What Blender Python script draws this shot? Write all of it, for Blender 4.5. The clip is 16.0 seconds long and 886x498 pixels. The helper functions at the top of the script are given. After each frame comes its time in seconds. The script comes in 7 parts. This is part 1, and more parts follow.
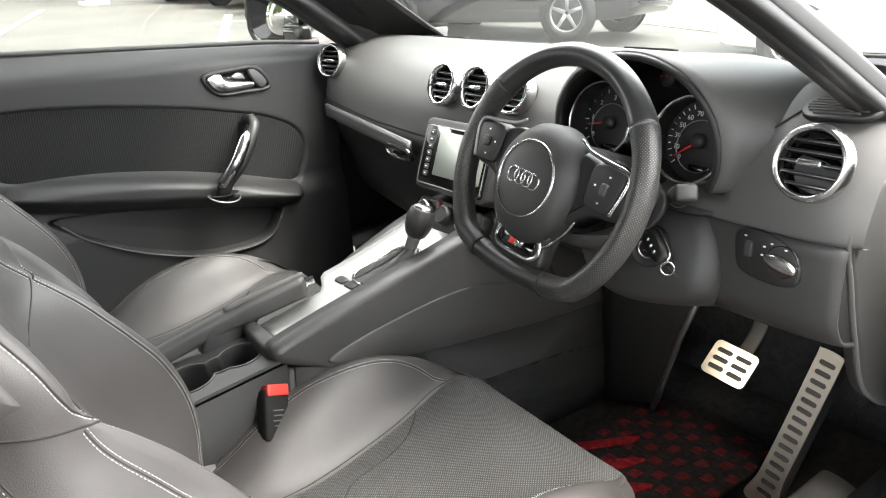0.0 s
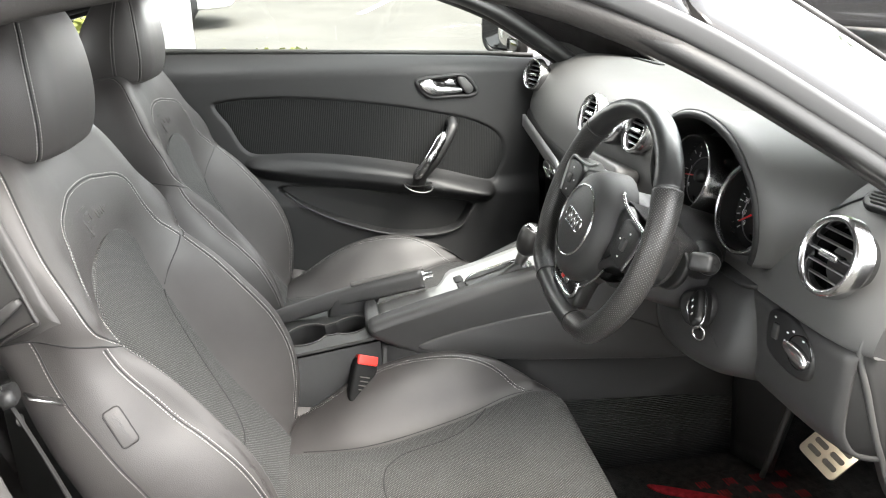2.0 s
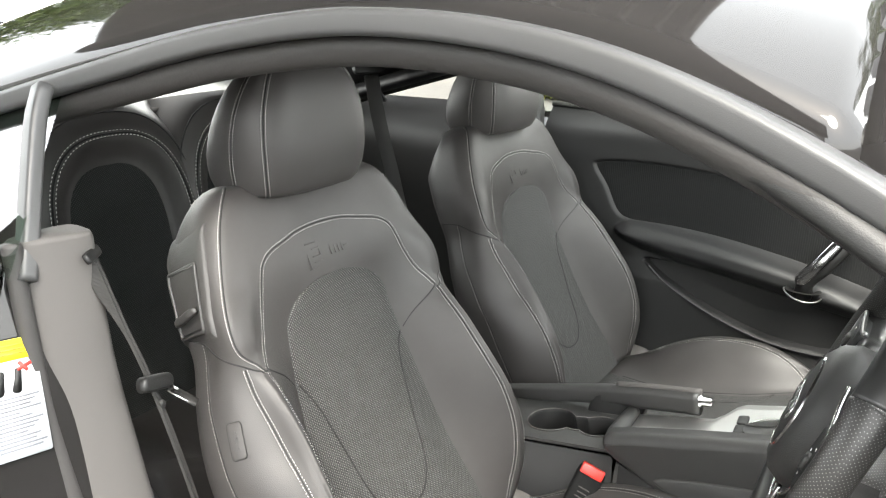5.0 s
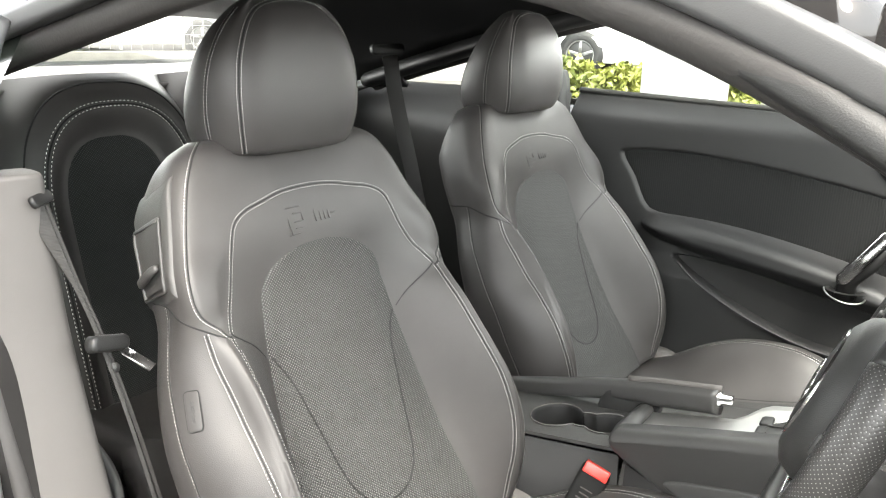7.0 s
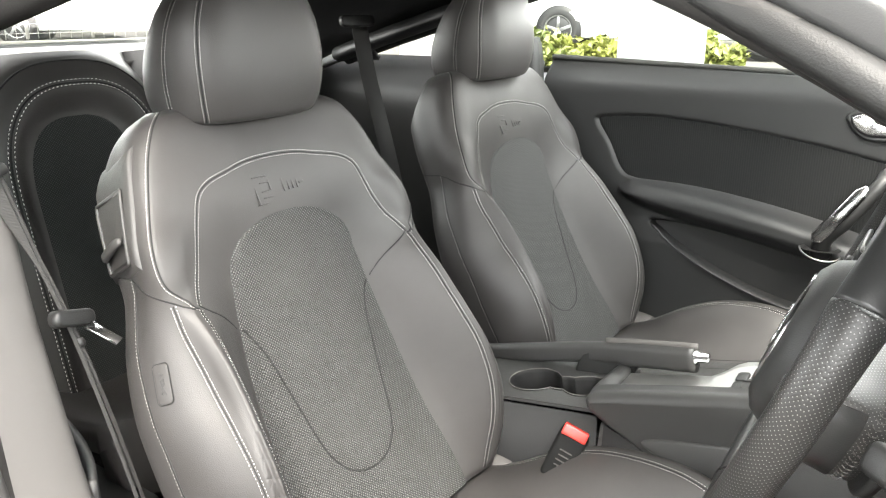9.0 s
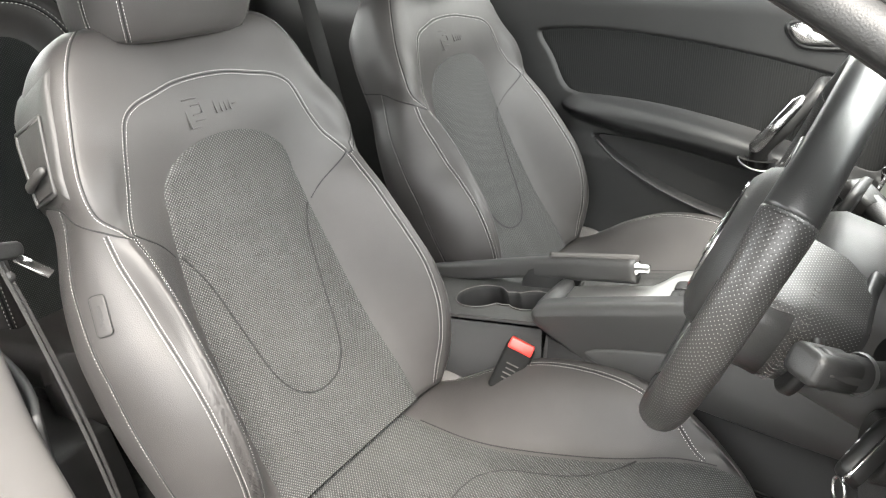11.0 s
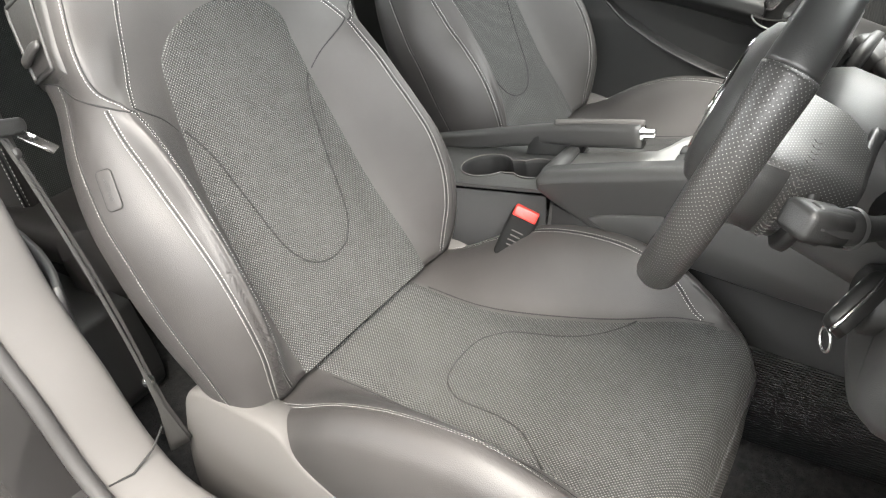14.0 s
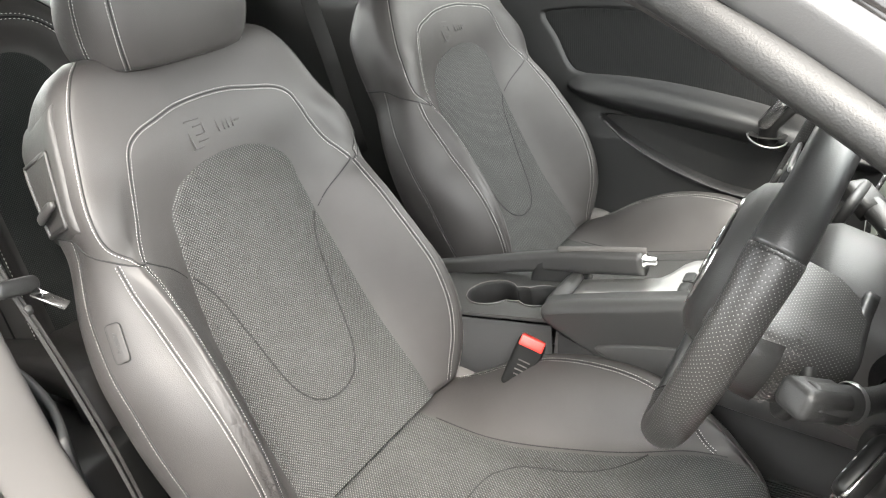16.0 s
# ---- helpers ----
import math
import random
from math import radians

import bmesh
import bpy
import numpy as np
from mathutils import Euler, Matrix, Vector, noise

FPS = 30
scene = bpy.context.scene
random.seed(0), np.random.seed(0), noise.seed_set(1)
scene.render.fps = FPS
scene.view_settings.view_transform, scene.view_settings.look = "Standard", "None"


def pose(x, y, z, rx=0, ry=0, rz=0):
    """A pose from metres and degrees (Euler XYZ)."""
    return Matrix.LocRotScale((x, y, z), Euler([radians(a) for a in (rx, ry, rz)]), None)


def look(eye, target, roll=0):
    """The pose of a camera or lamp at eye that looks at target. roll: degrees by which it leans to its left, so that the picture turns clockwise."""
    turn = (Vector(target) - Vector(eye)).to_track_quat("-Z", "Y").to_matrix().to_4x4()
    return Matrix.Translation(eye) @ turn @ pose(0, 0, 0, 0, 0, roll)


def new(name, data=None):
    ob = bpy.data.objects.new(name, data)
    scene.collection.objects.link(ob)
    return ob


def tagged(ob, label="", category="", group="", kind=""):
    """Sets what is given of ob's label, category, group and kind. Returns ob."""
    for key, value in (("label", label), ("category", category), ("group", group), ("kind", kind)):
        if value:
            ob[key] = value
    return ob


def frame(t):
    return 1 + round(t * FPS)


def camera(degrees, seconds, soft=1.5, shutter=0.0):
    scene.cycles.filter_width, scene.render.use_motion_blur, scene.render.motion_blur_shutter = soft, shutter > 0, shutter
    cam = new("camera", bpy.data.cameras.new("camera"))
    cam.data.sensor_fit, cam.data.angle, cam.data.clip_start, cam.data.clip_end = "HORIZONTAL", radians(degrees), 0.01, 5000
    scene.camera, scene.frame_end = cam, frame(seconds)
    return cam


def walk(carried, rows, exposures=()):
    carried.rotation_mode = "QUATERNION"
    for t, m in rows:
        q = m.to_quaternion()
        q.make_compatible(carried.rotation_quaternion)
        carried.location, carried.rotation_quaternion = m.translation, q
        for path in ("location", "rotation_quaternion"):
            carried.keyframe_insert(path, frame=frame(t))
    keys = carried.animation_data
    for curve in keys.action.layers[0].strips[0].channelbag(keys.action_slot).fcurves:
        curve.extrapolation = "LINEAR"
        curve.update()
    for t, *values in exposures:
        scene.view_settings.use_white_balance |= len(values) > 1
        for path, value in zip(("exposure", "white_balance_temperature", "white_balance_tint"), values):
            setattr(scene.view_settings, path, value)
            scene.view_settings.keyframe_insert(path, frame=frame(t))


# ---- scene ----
cam = camera(60.8, 16.0, 1.1)
PATH = [
    (0, (1.109, -0.118, 1.135), (-0.404, 1.005, 0.465), -2.2),
    (0.5, (1.117, -0.065, 1.126), (-0.447, 0.982, 0.45), -2.0),
    (1, (1.145, 0.039, 1.119), (-0.495, 0.954, 0.43), -1.7),
    (1.5, (1.226, 0.116, 1.141), (-0.516, 0.813, 0.449), -1.1),
    (2, (1.362, 0.187, 1.217), (-0.478, 0.56, 0.528), -0.4),
    (2.5, (1.546, 0.215, 1.302), (-0.344, 0.335, 0.658), 0.5),
    (3, (1.652, 0.304, 1.342), (-0.254, 0.103, 0.772), -0.9),
    (3.5, (1.651, 0.46, 1.365), (-0.195, -0.082, 0.818), -1.4),
    (4, (1.479, 0.596, 1.334), (-0.282, -0.158, 0.761), -0.9),
    (6.5, (1.067, 0.641, 1.187), (-0.538, -0.406, 0.612), 1.7),
    (7, (1.064, 0.657, 1.17), (-0.535, -0.407, 0.609), 1.4),
    (7.5, (1.055, 0.664, 1.158), (-0.542, -0.401, 0.597), 1.0),
    (8, (1.052, 0.671, 1.152), (-0.543, -0.394, 0.585), 0.4),
    (10.5, (1.042, 0.673, 1.141), (-0.582, -0.232, 0.403), -0.3),
    (11, (1.039, 0.678, 1.14), (-0.571, -0.197, 0.338), -0.6),
    (11.5, (1.039, 0.679, 1.137), (-0.551, -0.166, 0.266), -0.7),
    (12, (1.037, 0.682, 1.136), (-0.522, -0.147, 0.196), -1.1),
    (12.5, (1.042, 0.682, 1.135), (-0.487, -0.132, 0.135), -1.4),
    (13, (1.045, 0.685, 1.137), (-0.443, -0.12, 0.069), -1.7),
    (13.5, (1.045, 0.687, 1.139), (-0.418, -0.126, 0.043), -2.0),
    (14, (1.044, 0.69, 1.137), (-0.411, -0.139, 0.043), -2.3),
    (14.5, (1.044, 0.691, 1.139), (-0.414, -0.148, 0.058), -2.3),
    (15, (1.047, 0.693, 1.142), (-0.431, -0.152, 0.091), -2.0),
    (15.5, (1.038, 0.702, 1.155), (-0.51, -0.114, 0.186), -1.2),
    (16, (1.016, 0.69, 1.198), (-0.532, -0.215, 0.311), -3.9),
]
LIGHT_METER = [(0.0, 2.82, 6550, 9), (1.5, 2.85, 6550, 9), (2.5, 2.65, 6550, 8), (3.5, 2.28, 6600, 6), (4.2, 2.35, 6600, 7), (6.5, 2.9, 6650, 7), (8.0, 2.95, 6650, 7), (10.5, 3.08, 6650, 8), (12.5, 3.05, 6650, 8), (16.0, 3.05, 6650, 8)]
walk(cam, [(t, look(eye, target, roll)) for t, eye, target, roll in PATH], LIGHT_METER)

# ---- light: overcast day on a dealer's forecourt ----
world = bpy.data.worlds.new("sky")
scene.world = world
world.use_nodes = True
wn = world.node_tree.nodes
sky = wn.new("ShaderNodeTexSky")
sky.sky_type, sky.sun_disc = "NISHITA", False
sky.sun_elevation, sky.sun_rotation = radians(58), radians(60)
sky.air_density, sky.dust_density, sky.ozone_density = 1.0, 6.0, 0.6
hazy = wn.new("ShaderNodeMixRGB")
hazy.inputs[0].default_value = 0.75
hazy.inputs[2].default_value = (11.0, 11.2, 11.4, 1)
world.node_tree.links.new(sky.outputs[0], hazy.inputs[1])
world.node_tree.links.new(hazy.outputs[0], wn["Background"].inputs[0])
wn["Background"].inputs[1].default_value = 0.15
sun = new("sun", bpy.data.lights.new("sun", "SUN"))
sun.data.energy, sun.data.angle, sun.data.color = 1.5, radians(25), (1, 0.96, 0.9)
sun.matrix_world = look((8, 4, 12), (0, 0, 0))

# warm courtesy lamp under the dashboard, lit while the door is open
foot = new("footwell_lamp", bpy.data.lights.new("footwell_lamp", "AREA"))
foot.data.shape, foot.data.size, foot.data.size_y, foot.data.energy, foot.data.color = "RECTANGLE", 0.05, 0.025, 0.06, (1.0, 0.88, 0.70)
foot.matrix_world = look((0.40, 0.927, 0.640), (0.45, 0.98, 0.2))

# added fill lamps inside windscreen, far window and rear window, standing in for daylight
for nm, at, to, sx, sy, watts in (("windscreen_fill", (0.0, 0.80, 1.215), (0.0, 0.25, 0.5), 1.0, 0.22, 1.5), ("far_window_fill", (-0.66, 0.25, 1.165), (0.1, 0.2, 0.5), 0.8, 0.06, 0.6), ("rear_window_fill", (-0.02, -1.12, 1.115), (-0.02, -0.80, 0.165), 0.95, 0.5, 3.2)):
    al = new(nm, bpy.data.lights.new(nm, "AREA"))
    al.data.shape, al.data.size, al.data.size_y, al.data.energy = "RECTANGLE", sx, sy, watts
    al.matrix_world = look(at, to)

# ---- materials ----
def material(name, color, rough=0.5, metal=0.0, coat=0.0, bump=0.0, scale=400.0, vary=0.12, vscale=6.0, spec=0.5, alpha=1.0,
             trans=0.0, emit=0.0, wave=None, dots=None, kind="noise", tint=None, sharp=(0.15, 0.8)):
    """One procedural surface: base colour with slow mottling, fine grain in the relief, optional ribs or woven dots."""
    m = bpy.data.materials.new(name)
    m.use_nodes = True
    nt = m.node_tree
    n, link = nt.nodes, nt.links.new
    b = n["Principled BSDF"]
    b.inputs["Roughness"].default_value = rough
    b.inputs["Metallic"].default_value = metal
    b.inputs["Coat Weight"].default_value = coat
    b.inputs["Coat Roughness"].default_value = 0.03
    b.inputs["Specular IOR Level"].default_value = spec
    b.inputs["Transmission Weight"].default_value = trans
    tc = n.new("ShaderNodeTexCoord")
    big = n.new("ShaderNodeTexNoise")
    big.inputs["Scale"].default_value = vscale
    big.inputs["Detail"].default_value = 5
    link(tc.outputs["Object"], big.inputs["Vector"])
    ramp = n.new("ShaderNodeValToRGB")
    lo = tuple(c * (1 - vary) for c in color)
    hi = tint or tuple(min(1, c * (1 + vary)) for c in color)
    ramp.color_ramp.elements[0].position, ramp.color_ramp.elements[1].position = 0.3, 0.7
    ramp.color_ramp.elements[0].color, ramp.color_ramp.elements[1].color = (*lo, 1), (*hi, 1)
    link(big.outputs["Fac"], ramp.inputs["Fac"])
    col = ramp.outputs["Color"]
    rr = n.new("ShaderNodeMapRange")
    rr.inputs["To Min"].default_value, rr.inputs["To Max"].default_value = max(0.02, rough * 0.85), min(1, rough * 1.15)
    link(big.outputs["Fac"], rr.inputs["Value"])
    link(rr.outputs[0], b.inputs["Roughness"])
    height = None
    if kind == "cell":
        tex = n.new("ShaderNodeTexVoronoi")
        tex.feature = "DISTANCE_TO_EDGE"
        height = tex.outputs["Distance"]
    elif kind == "noise":
        tex = n.new("ShaderNodeTexNoise")
        tex.inputs["Detail"].default_value = 3
        height = tex.outputs["Fac"]
    tex.inputs["Scale"].default_value = scale
    link(tc.outputs["Object"], tex.inputs["Vector"])
    if dots:
        # woven or perforated grain laid out in the piece's own uv, in metres
        pitch, depth, light = dots
        uv = n.new("ShaderNodeUVMap")
        sep = n.new("ShaderNodeSeparateXYZ")
        link(uv.outputs[0], sep.inputs[0])

        def sine(sock, phase=0.0):
            f = n.new("ShaderNodeMath")
            f.operation = "MULTIPLY_ADD"
            f.inputs[1].default_value, f.inputs[2].default_value = 2 * math.pi / pitch, phase
            link(sock, f.inputs[0])
            s = n.new("ShaderNodeMath")
            s.operation = "SINE"
            link(f.outputs[0], s.inputs[0])
            return s.outputs[0]

        p = n.new("ShaderNodeMath")
        p.operation = "MULTIPLY"
        link(sine(sep.outputs[0]), p.inputs[0]), link(sine(sep.outputs[1]), p.inputs[1])
        q = n.new("ShaderNodeMapRange")
        q.inputs["From Min"].default_value, q.inputs["From Max"].default_value = sharp
        link(p.outputs[0], q.inputs["Value"])
        mix = n.new("ShaderNodeMixRGB")
        mix.inputs[2].default_value = (*light, 1)
        link(q.outputs[0], mix.inputs[0]), link(col, mix.inputs[1])
        col = mix.outputs[0]
        height, bump_d = p.outputs[0], depth
    if wave:
        pitch, axis, depth, light = wave
        w = n.new("ShaderNodeTexWave")
        w.bands_direction = axis
        w.inputs["Scale"].default_value = 0.314159 / pitch
        w.inputs["Distortion"].default_value = 0.0
        link(tc.outputs["Object"], w.inputs["Vector"])
        height = w.outputs["Fac"]
        if light:
            mix = n.new("ShaderNodeMixRGB")
            mix.inputs[2].default_value = (*light, 1)
            link(w.outputs["Fac"], mix.inputs[0]), link(col, mix.inputs[1])
            col = mix.outputs[0]
    link(col, b.inputs["Base Color"])
    if bump:
        bp = n.new("ShaderNodeBump")
        bp.inputs["Strength"].default_value = 1.0
        bp.inputs["Distance"].default_value = bump
        link(height, bp.inputs["Height"])
        link(bp.outputs[0], b.inputs["Normal"])
    if emit:
        link(col, b.inputs["Emission Color"])
        b.inputs["Emission Strength"].default_value = emit
    return m


LEATHER = material("grained_leather", (0.038, 0.0352, 0.0344), 0.5, bump=0.00022, scale=520, kind="cell", vary=0.2, spec=0.5)
CLOTH = material("woven_cloth", (0.038, 0.038, 0.0375), 0.85, bump=0.0005, dots=(0.0048, 0.0005, (0.122, 0.122, 0.119)), vary=0.18, spec=0.2)
RIB_CLOTH = material("ribbed_cloth", (0.011, 0.012, 0.012), 0.85, bump=0.0006, wave=(0.0050, "Y", 0.0006, (0.017, 0.017, 0.017)), spec=0.2)
PLASTIC = material("grained_plastic", (0.034, 0.0335, 0.033), 0.50, bump=0.0002, scale=900, vary=0.08)
PLASTIC_DARK = material("black_plastic", (0.012, 0.012, 0.012), 0.5, bump=0.0002, scale=900, vary=0.1)
SOFT = material("soft_dash_skin", (0.074, 0.073, 0.071), 0.58, bump=0.0001, scale=700, kind="cell", vary=0.07)
TRIM = material("grey_pillar_trim", (0.075, 0.070, 0.067), 0.75, bump=0.0002, scale=1200, vary=0.06)
RUBBER = material("rubber_seal", (0.035, 0.033, 0.032), 0.6, bump=0.0003, scale=300, vary=0.1)
CHROME = material("satin_chrome", (0.58, 0.58, 0.58), 0.22, metal=1.0, bump=0.00005, scale=600, vary=0.05)
ALU = material("brushed_aluminium", (0.30, 0.30, 0.30), 0.42, metal=1.0, bump=0.0001, scale=800, vary=0.06)
STEEL = material("pedal_steel", (0.62, 0.58, 0.51), 0.34, metal=1.0, bump=0.0001, scale=500, vary=0.08)
PAINT = material("black_car_paint", (0.019, 0.018, 0.0178), 0.045, vary=0.1, spec=0.5)
DECAL_WHITE = material("label_paper", (0.72, 0.74, 0.76), 0.5, bump=0.0, vary=0.03)
YELLOW = material("label_yellow", (0.85, 0.70, 0.02), 0.5, vary=0.03)
RED = material("red_plastic", (0.72, 0.04, 0.03), 0.35, vary=0.08)
THREAD = material("pale_thread", (0.68, 0.67, 0.64), 0.7, bump=0.0002, scale=2000, vary=0.1)
DARK_SEAM = material("dark_seam", (0.010, 0.010, 0.010), 0.8, vary=0.1)
CARPET = material("dark_carpet", (0.032, 0.032, 0.033), 0.95, bump=0.004, scale=260, vary=0.35, vscale=60, spec=0.1)
WEB = material("belt_webbing", (0.022, 0.021, 0.020), 0.6, bump=0.0002, wave=(0.0016, "Z", 0.0004, None), spec=0.3)
GLASS_DARK = material("gloss_black", (0.006, 0.006, 0.006), 0.06, coat=0.5, vary=0.1)
SCREEN = material("screen_glass", (0.20, 0.215, 0.19), 0.3, coat=0.2, vary=0.02)
WHITE_INK = material("white_ink", (0.75, 0.75, 0.75), 0.5, vary=0.02)
RED_INK = material("red_needle", (0.8, 0.02, 0.02), 0.4, vary=0.02)
MATTE = material("matte_dial", (0.008, 0.008, 0.008), 0.5, vary=0.1)


def glass(name, tint, rough=0.0):
    """A thin pane: clear or tinted, with a real surface gloss."""
    m = bpy.data.materials.new(name)
    m.use_nodes = True
    n, link = m.node_tree.nodes, m.node_tree.links.new
    n.remove(n["Principled BSDF"])
    t, g, f, k, x = (n.new("ShaderNode" + s) for s in ("BsdfTransparent", "BsdfGlossy", "LayerWeight", "Math", "MixShader"))
    t.inputs[0].default_value = (*tint, 1)
    g.inputs["Roughness"].default_value = rough
    k.operation = "POWER"
    k.inputs[1].default_value = 3.0
    s = n.new("ShaderNodeMath")
    s.operation = "MULTIPLY_ADD"
    s.inputs[1].default_value, s.inputs[2].default_value = 0.80, 0.085
    link(f.outputs["Facing"], k.inputs[0]), link(k.outputs[0], s.inputs[0])
    link(s.outputs[0], x.inputs[0]), link(t.outputs[0], x.inputs[1]), link(g.outputs[0], x.inputs[2])
    link(x.outputs[0], n["Material Output"].inputs[0])
    return m


GLASS = glass("clear_glass", (0.88, 0.92, 0.89))
GLASS_TINT = glass("tinted_glass", (0.50, 0.60, 0.54))

# ---- building tools ----
def mesh_of(name, verts, faces, smooth=True, uv=None):
    me = bpy.data.meshes.new(name)
    me.from_pydata([tuple(v) for v in verts], [], faces)
    if uv is not None:
        lay = me.uv_layers.new(name="uv")
        idx = np.empty(len(me.loops), np.int32)
        me.loops.foreach_get("vertex_index", idx)
        lay.data.foreach_set("uv", np.asarray(uv, np.float32)[idx].ravel())
    me.shade_smooth() if smooth else None
    return me


def part(name, data, mat, parent=None, label="", bevel=0.0, solid=0.0, flat=False):
    """Links a mesh or bmesh as one object under its thing or part."""
    if isinstance(data, bmesh.types.BMesh):
        me = bpy.data.meshes.new(name)
        bmesh.ops.recalc_face_normals(data, faces=data.faces)
        data.to_mesh(me)
        data.free()
        if not flat:
            me.shade_smooth()
    else:
        me = data
    me.materials.clear()
    me.materials.append(mat)
    ob = new(name, me)
    if parent:
        ob.parent = parent
    if solid:
        md = ob.modifiers.new("thickness", "SOLIDIFY")
        md.thickness, md.offset = solid, -1
    if bevel:
        md = ob.modifiers.new("edge", "BEVEL")
        md.width, md.segments, md.limit_method, md.angle_limit = bevel, 3, "ANGLE", radians(40)
        md.harden_normals = False
    if label:
        ob["label"] = label
    return ob


def thing(name, label, category, group="", kind="", at=(0, 0, 0)):
    ob = new(name)
    ob.location = at
    ob.empty_display_size = 0.05
    return tagged(ob, label, category, group, kind)


def grid(fn, us, vs, close_u=False, close_v=False, cap=False, uvs=None, name="surface"):
    """A sheet of quads through fn(u, v)."""
    nu, nv = len(us), len(vs)
    pts = [fn(u, v) for v in vs for u in us]
    faces = []
    for j in range(nv if close_v else nv - 1):
        for i in range(nu if close_u else nu - 1):
            a, b = j * nu + i, j * nu + (i + 1) % nu
            c, d = ((j + 1) % nv) * nu + (i + 1) % nu, ((j + 1) % nv) * nu + i
            faces.append((a, b, c, d))
    if cap:
        faces += [tuple(range(nu))[::-1], tuple((nv - 1) * nu + i for i in range(nu))]
    uv = [uvs(u, v) for v in vs for u in us] if uvs else None
    return mesh_of(name, pts, faces, uv=uv)


def spline(pts, n, closed=False):
    """Catmull-Rom through the points, n samples."""
    p = np.asarray(pts, float)
    k = len(p)
    if closed:
        q = np.vstack([p[-1:], p, p[:2]])
        segs = k
    else:
        q = np.vstack([2 * p[:1] - p[1:2], p, 2 * p[-1:] - p[-2:-1]])
        segs = k - 1
    t = np.linspace(0, segs, n, endpoint=not closed)
    i = np.minimum(t.astype(int), segs - 1)
    f = (t - i)[:, None]
    a, b, c, d = q[i], q[i + 1], q[i + 2], q[i + 3]
    return 0.5 * (2 * b + (c - a) * f + (2 * a - 5 * b + 4 * c - d) * f**2 + (3 * b - a - 3 * c + d) * f**3)


def along(xs, ys):
    """A smooth function through the given stations."""
    fine = spline(np.column_stack([xs, ys]), 40 * len(xs))
    return lambda x: float(np.interp(x, fine[:, 0], fine[:, 1]))


def sweep(path, section, ups=None, closed=False, cap=True, scales=None, name="sweep"):
    """A closed section (side, up) carried along a path."""
    path, section = np.asarray(path, float), np.asarray(section, float)
    n, k = len(path), len(section)
    tan = np.roll(path, -1, 0) - np.roll(path, 1, 0) if closed else np.gradient(path, axis=0)
    tan /= np.linalg.norm(tan, axis=1)[:, None] + 1e-12
    up = np.asarray(ups if ups is not None else (0, 0, 1), float)
    up = np.broadcast_to(up, (n, 3))
    side = np.cross(tan, up)
    side /= np.linalg.norm(side, axis=1)[:, None] + 1e-12
    up = np.cross(side, tan)
    sc = np.ones(n) if scales is None else np.asarray(scales, float)
    verts = (path[:, None] + (side[:, None] * section[None, :, :1] + up[:, None] * section[None, :, 1:]) * sc[:, None, None]).reshape(-1, 3)
    faces = []
    for j in range(n if closed else n - 1):
        for i in range(k):
            faces.append((j * k + i, j * k + (i + 1) % k, ((j + 1) % n) * k + (i + 1) % k, ((j + 1) % n) * k + i))
    if cap and not closed:
        faces += [tuple(range(k))[::-1], tuple((n - 1) * k + i for i in range(k))]
    return mesh_of(name, verts, faces)


def ring(r, n=10, ry=None):
    a = np.linspace(0, 2 * math.pi, n, endpoint=False)
    return np.column_stack([r * np.cos(a), (ry or r) * np.sin(a)])


def rounded(w, h, r, n=5):
    """A rounded rectangle outline, w by h, about the origin."""
    out = []
    for cx, cy, a0 in ((w / 2 - r, h / 2 - r, 0), (-w / 2 + r, h / 2 - r, 90), (-w / 2 + r, -h / 2 + r, 180), (w / 2 - r, -h / 2 + r, 270)):
        for i in range(n + 1):
            a = radians(a0 + 90 * i / n)
            out.append((cx + r * math.cos(a), cy + r * math.sin(a)))
    return np.array(out)


def slab(outline, depth, m=Matrix(), bevel=0.0, holes=()):
    """An outline in x and y, as a bmesh, raised to depth along z with chamfered upper rim, laid by the pose m."""
    bm = bmesh.new()
    o = np.asarray(outline, float)
    area = 0.5 * np.sum(o[:, 0] * np.roll(o[:, 1], -1) - np.roll(o[:, 0], -1) * o[:, 1])
    if area < 0:
        o = o[::-1]
    tan = np.roll(o, -1, 0) - np.roll(o, 1, 0)
    nor = np.column_stack([tan[:, 1], -tan[:, 0]])
    nor /= np.linalg.norm(nor, axis=1)[:, None] + 1e-12
    rings = [(0.0, 0.0)] + ([(0.0, depth - bevel), (0.3 * bevel, depth - 0.3 * bevel), (bevel, depth)] if bevel else [(0.0, depth)])
    rows = [[bm.verts.new(m @ Vector((*(p - q * inset), z))) for p, q in zip(o, nor)] for inset, z in rings]
    n = len(o)
    for a, b in zip(rows, rows[1:]):
        for i in range(n):
            bm.faces.new((a[i], a[(i + 1) % n], b[(i + 1) % n], b[i]))
    bm.faces.new(rows[-1])
    bm.faces.new(rows[0][::-1])
    return bm


def lathe(profile, n=32, m=Matrix(), a0=0.0, a1=360.0, name="turned"):
    """A profile (radius, height) turned about z."""
    full = a1 - a0 > 359
    ang = np.radians(np.linspace(a0, a1, n, endpoint=not full))
    pts = [m @ Vector((r * math.cos(a), r * math.sin(a), z)) for a in ang for r, z in profile]
    k, faces = len(profile), []
    for j in range(n if full else n - 1):
        for i in range(k - 1):
            faces.append((j * k + i, ((j + 1) % n) * k + i, ((j + 1) % n) * k + i + 1, j * k + i + 1))
    return mesh_of(name, pts, faces)


def tube(path, r, n=10, closed=False, ups=None, scales=None, name="tube"):
    return sweep(path, ring(r, n), ups, closed, scales=scales, name=name)


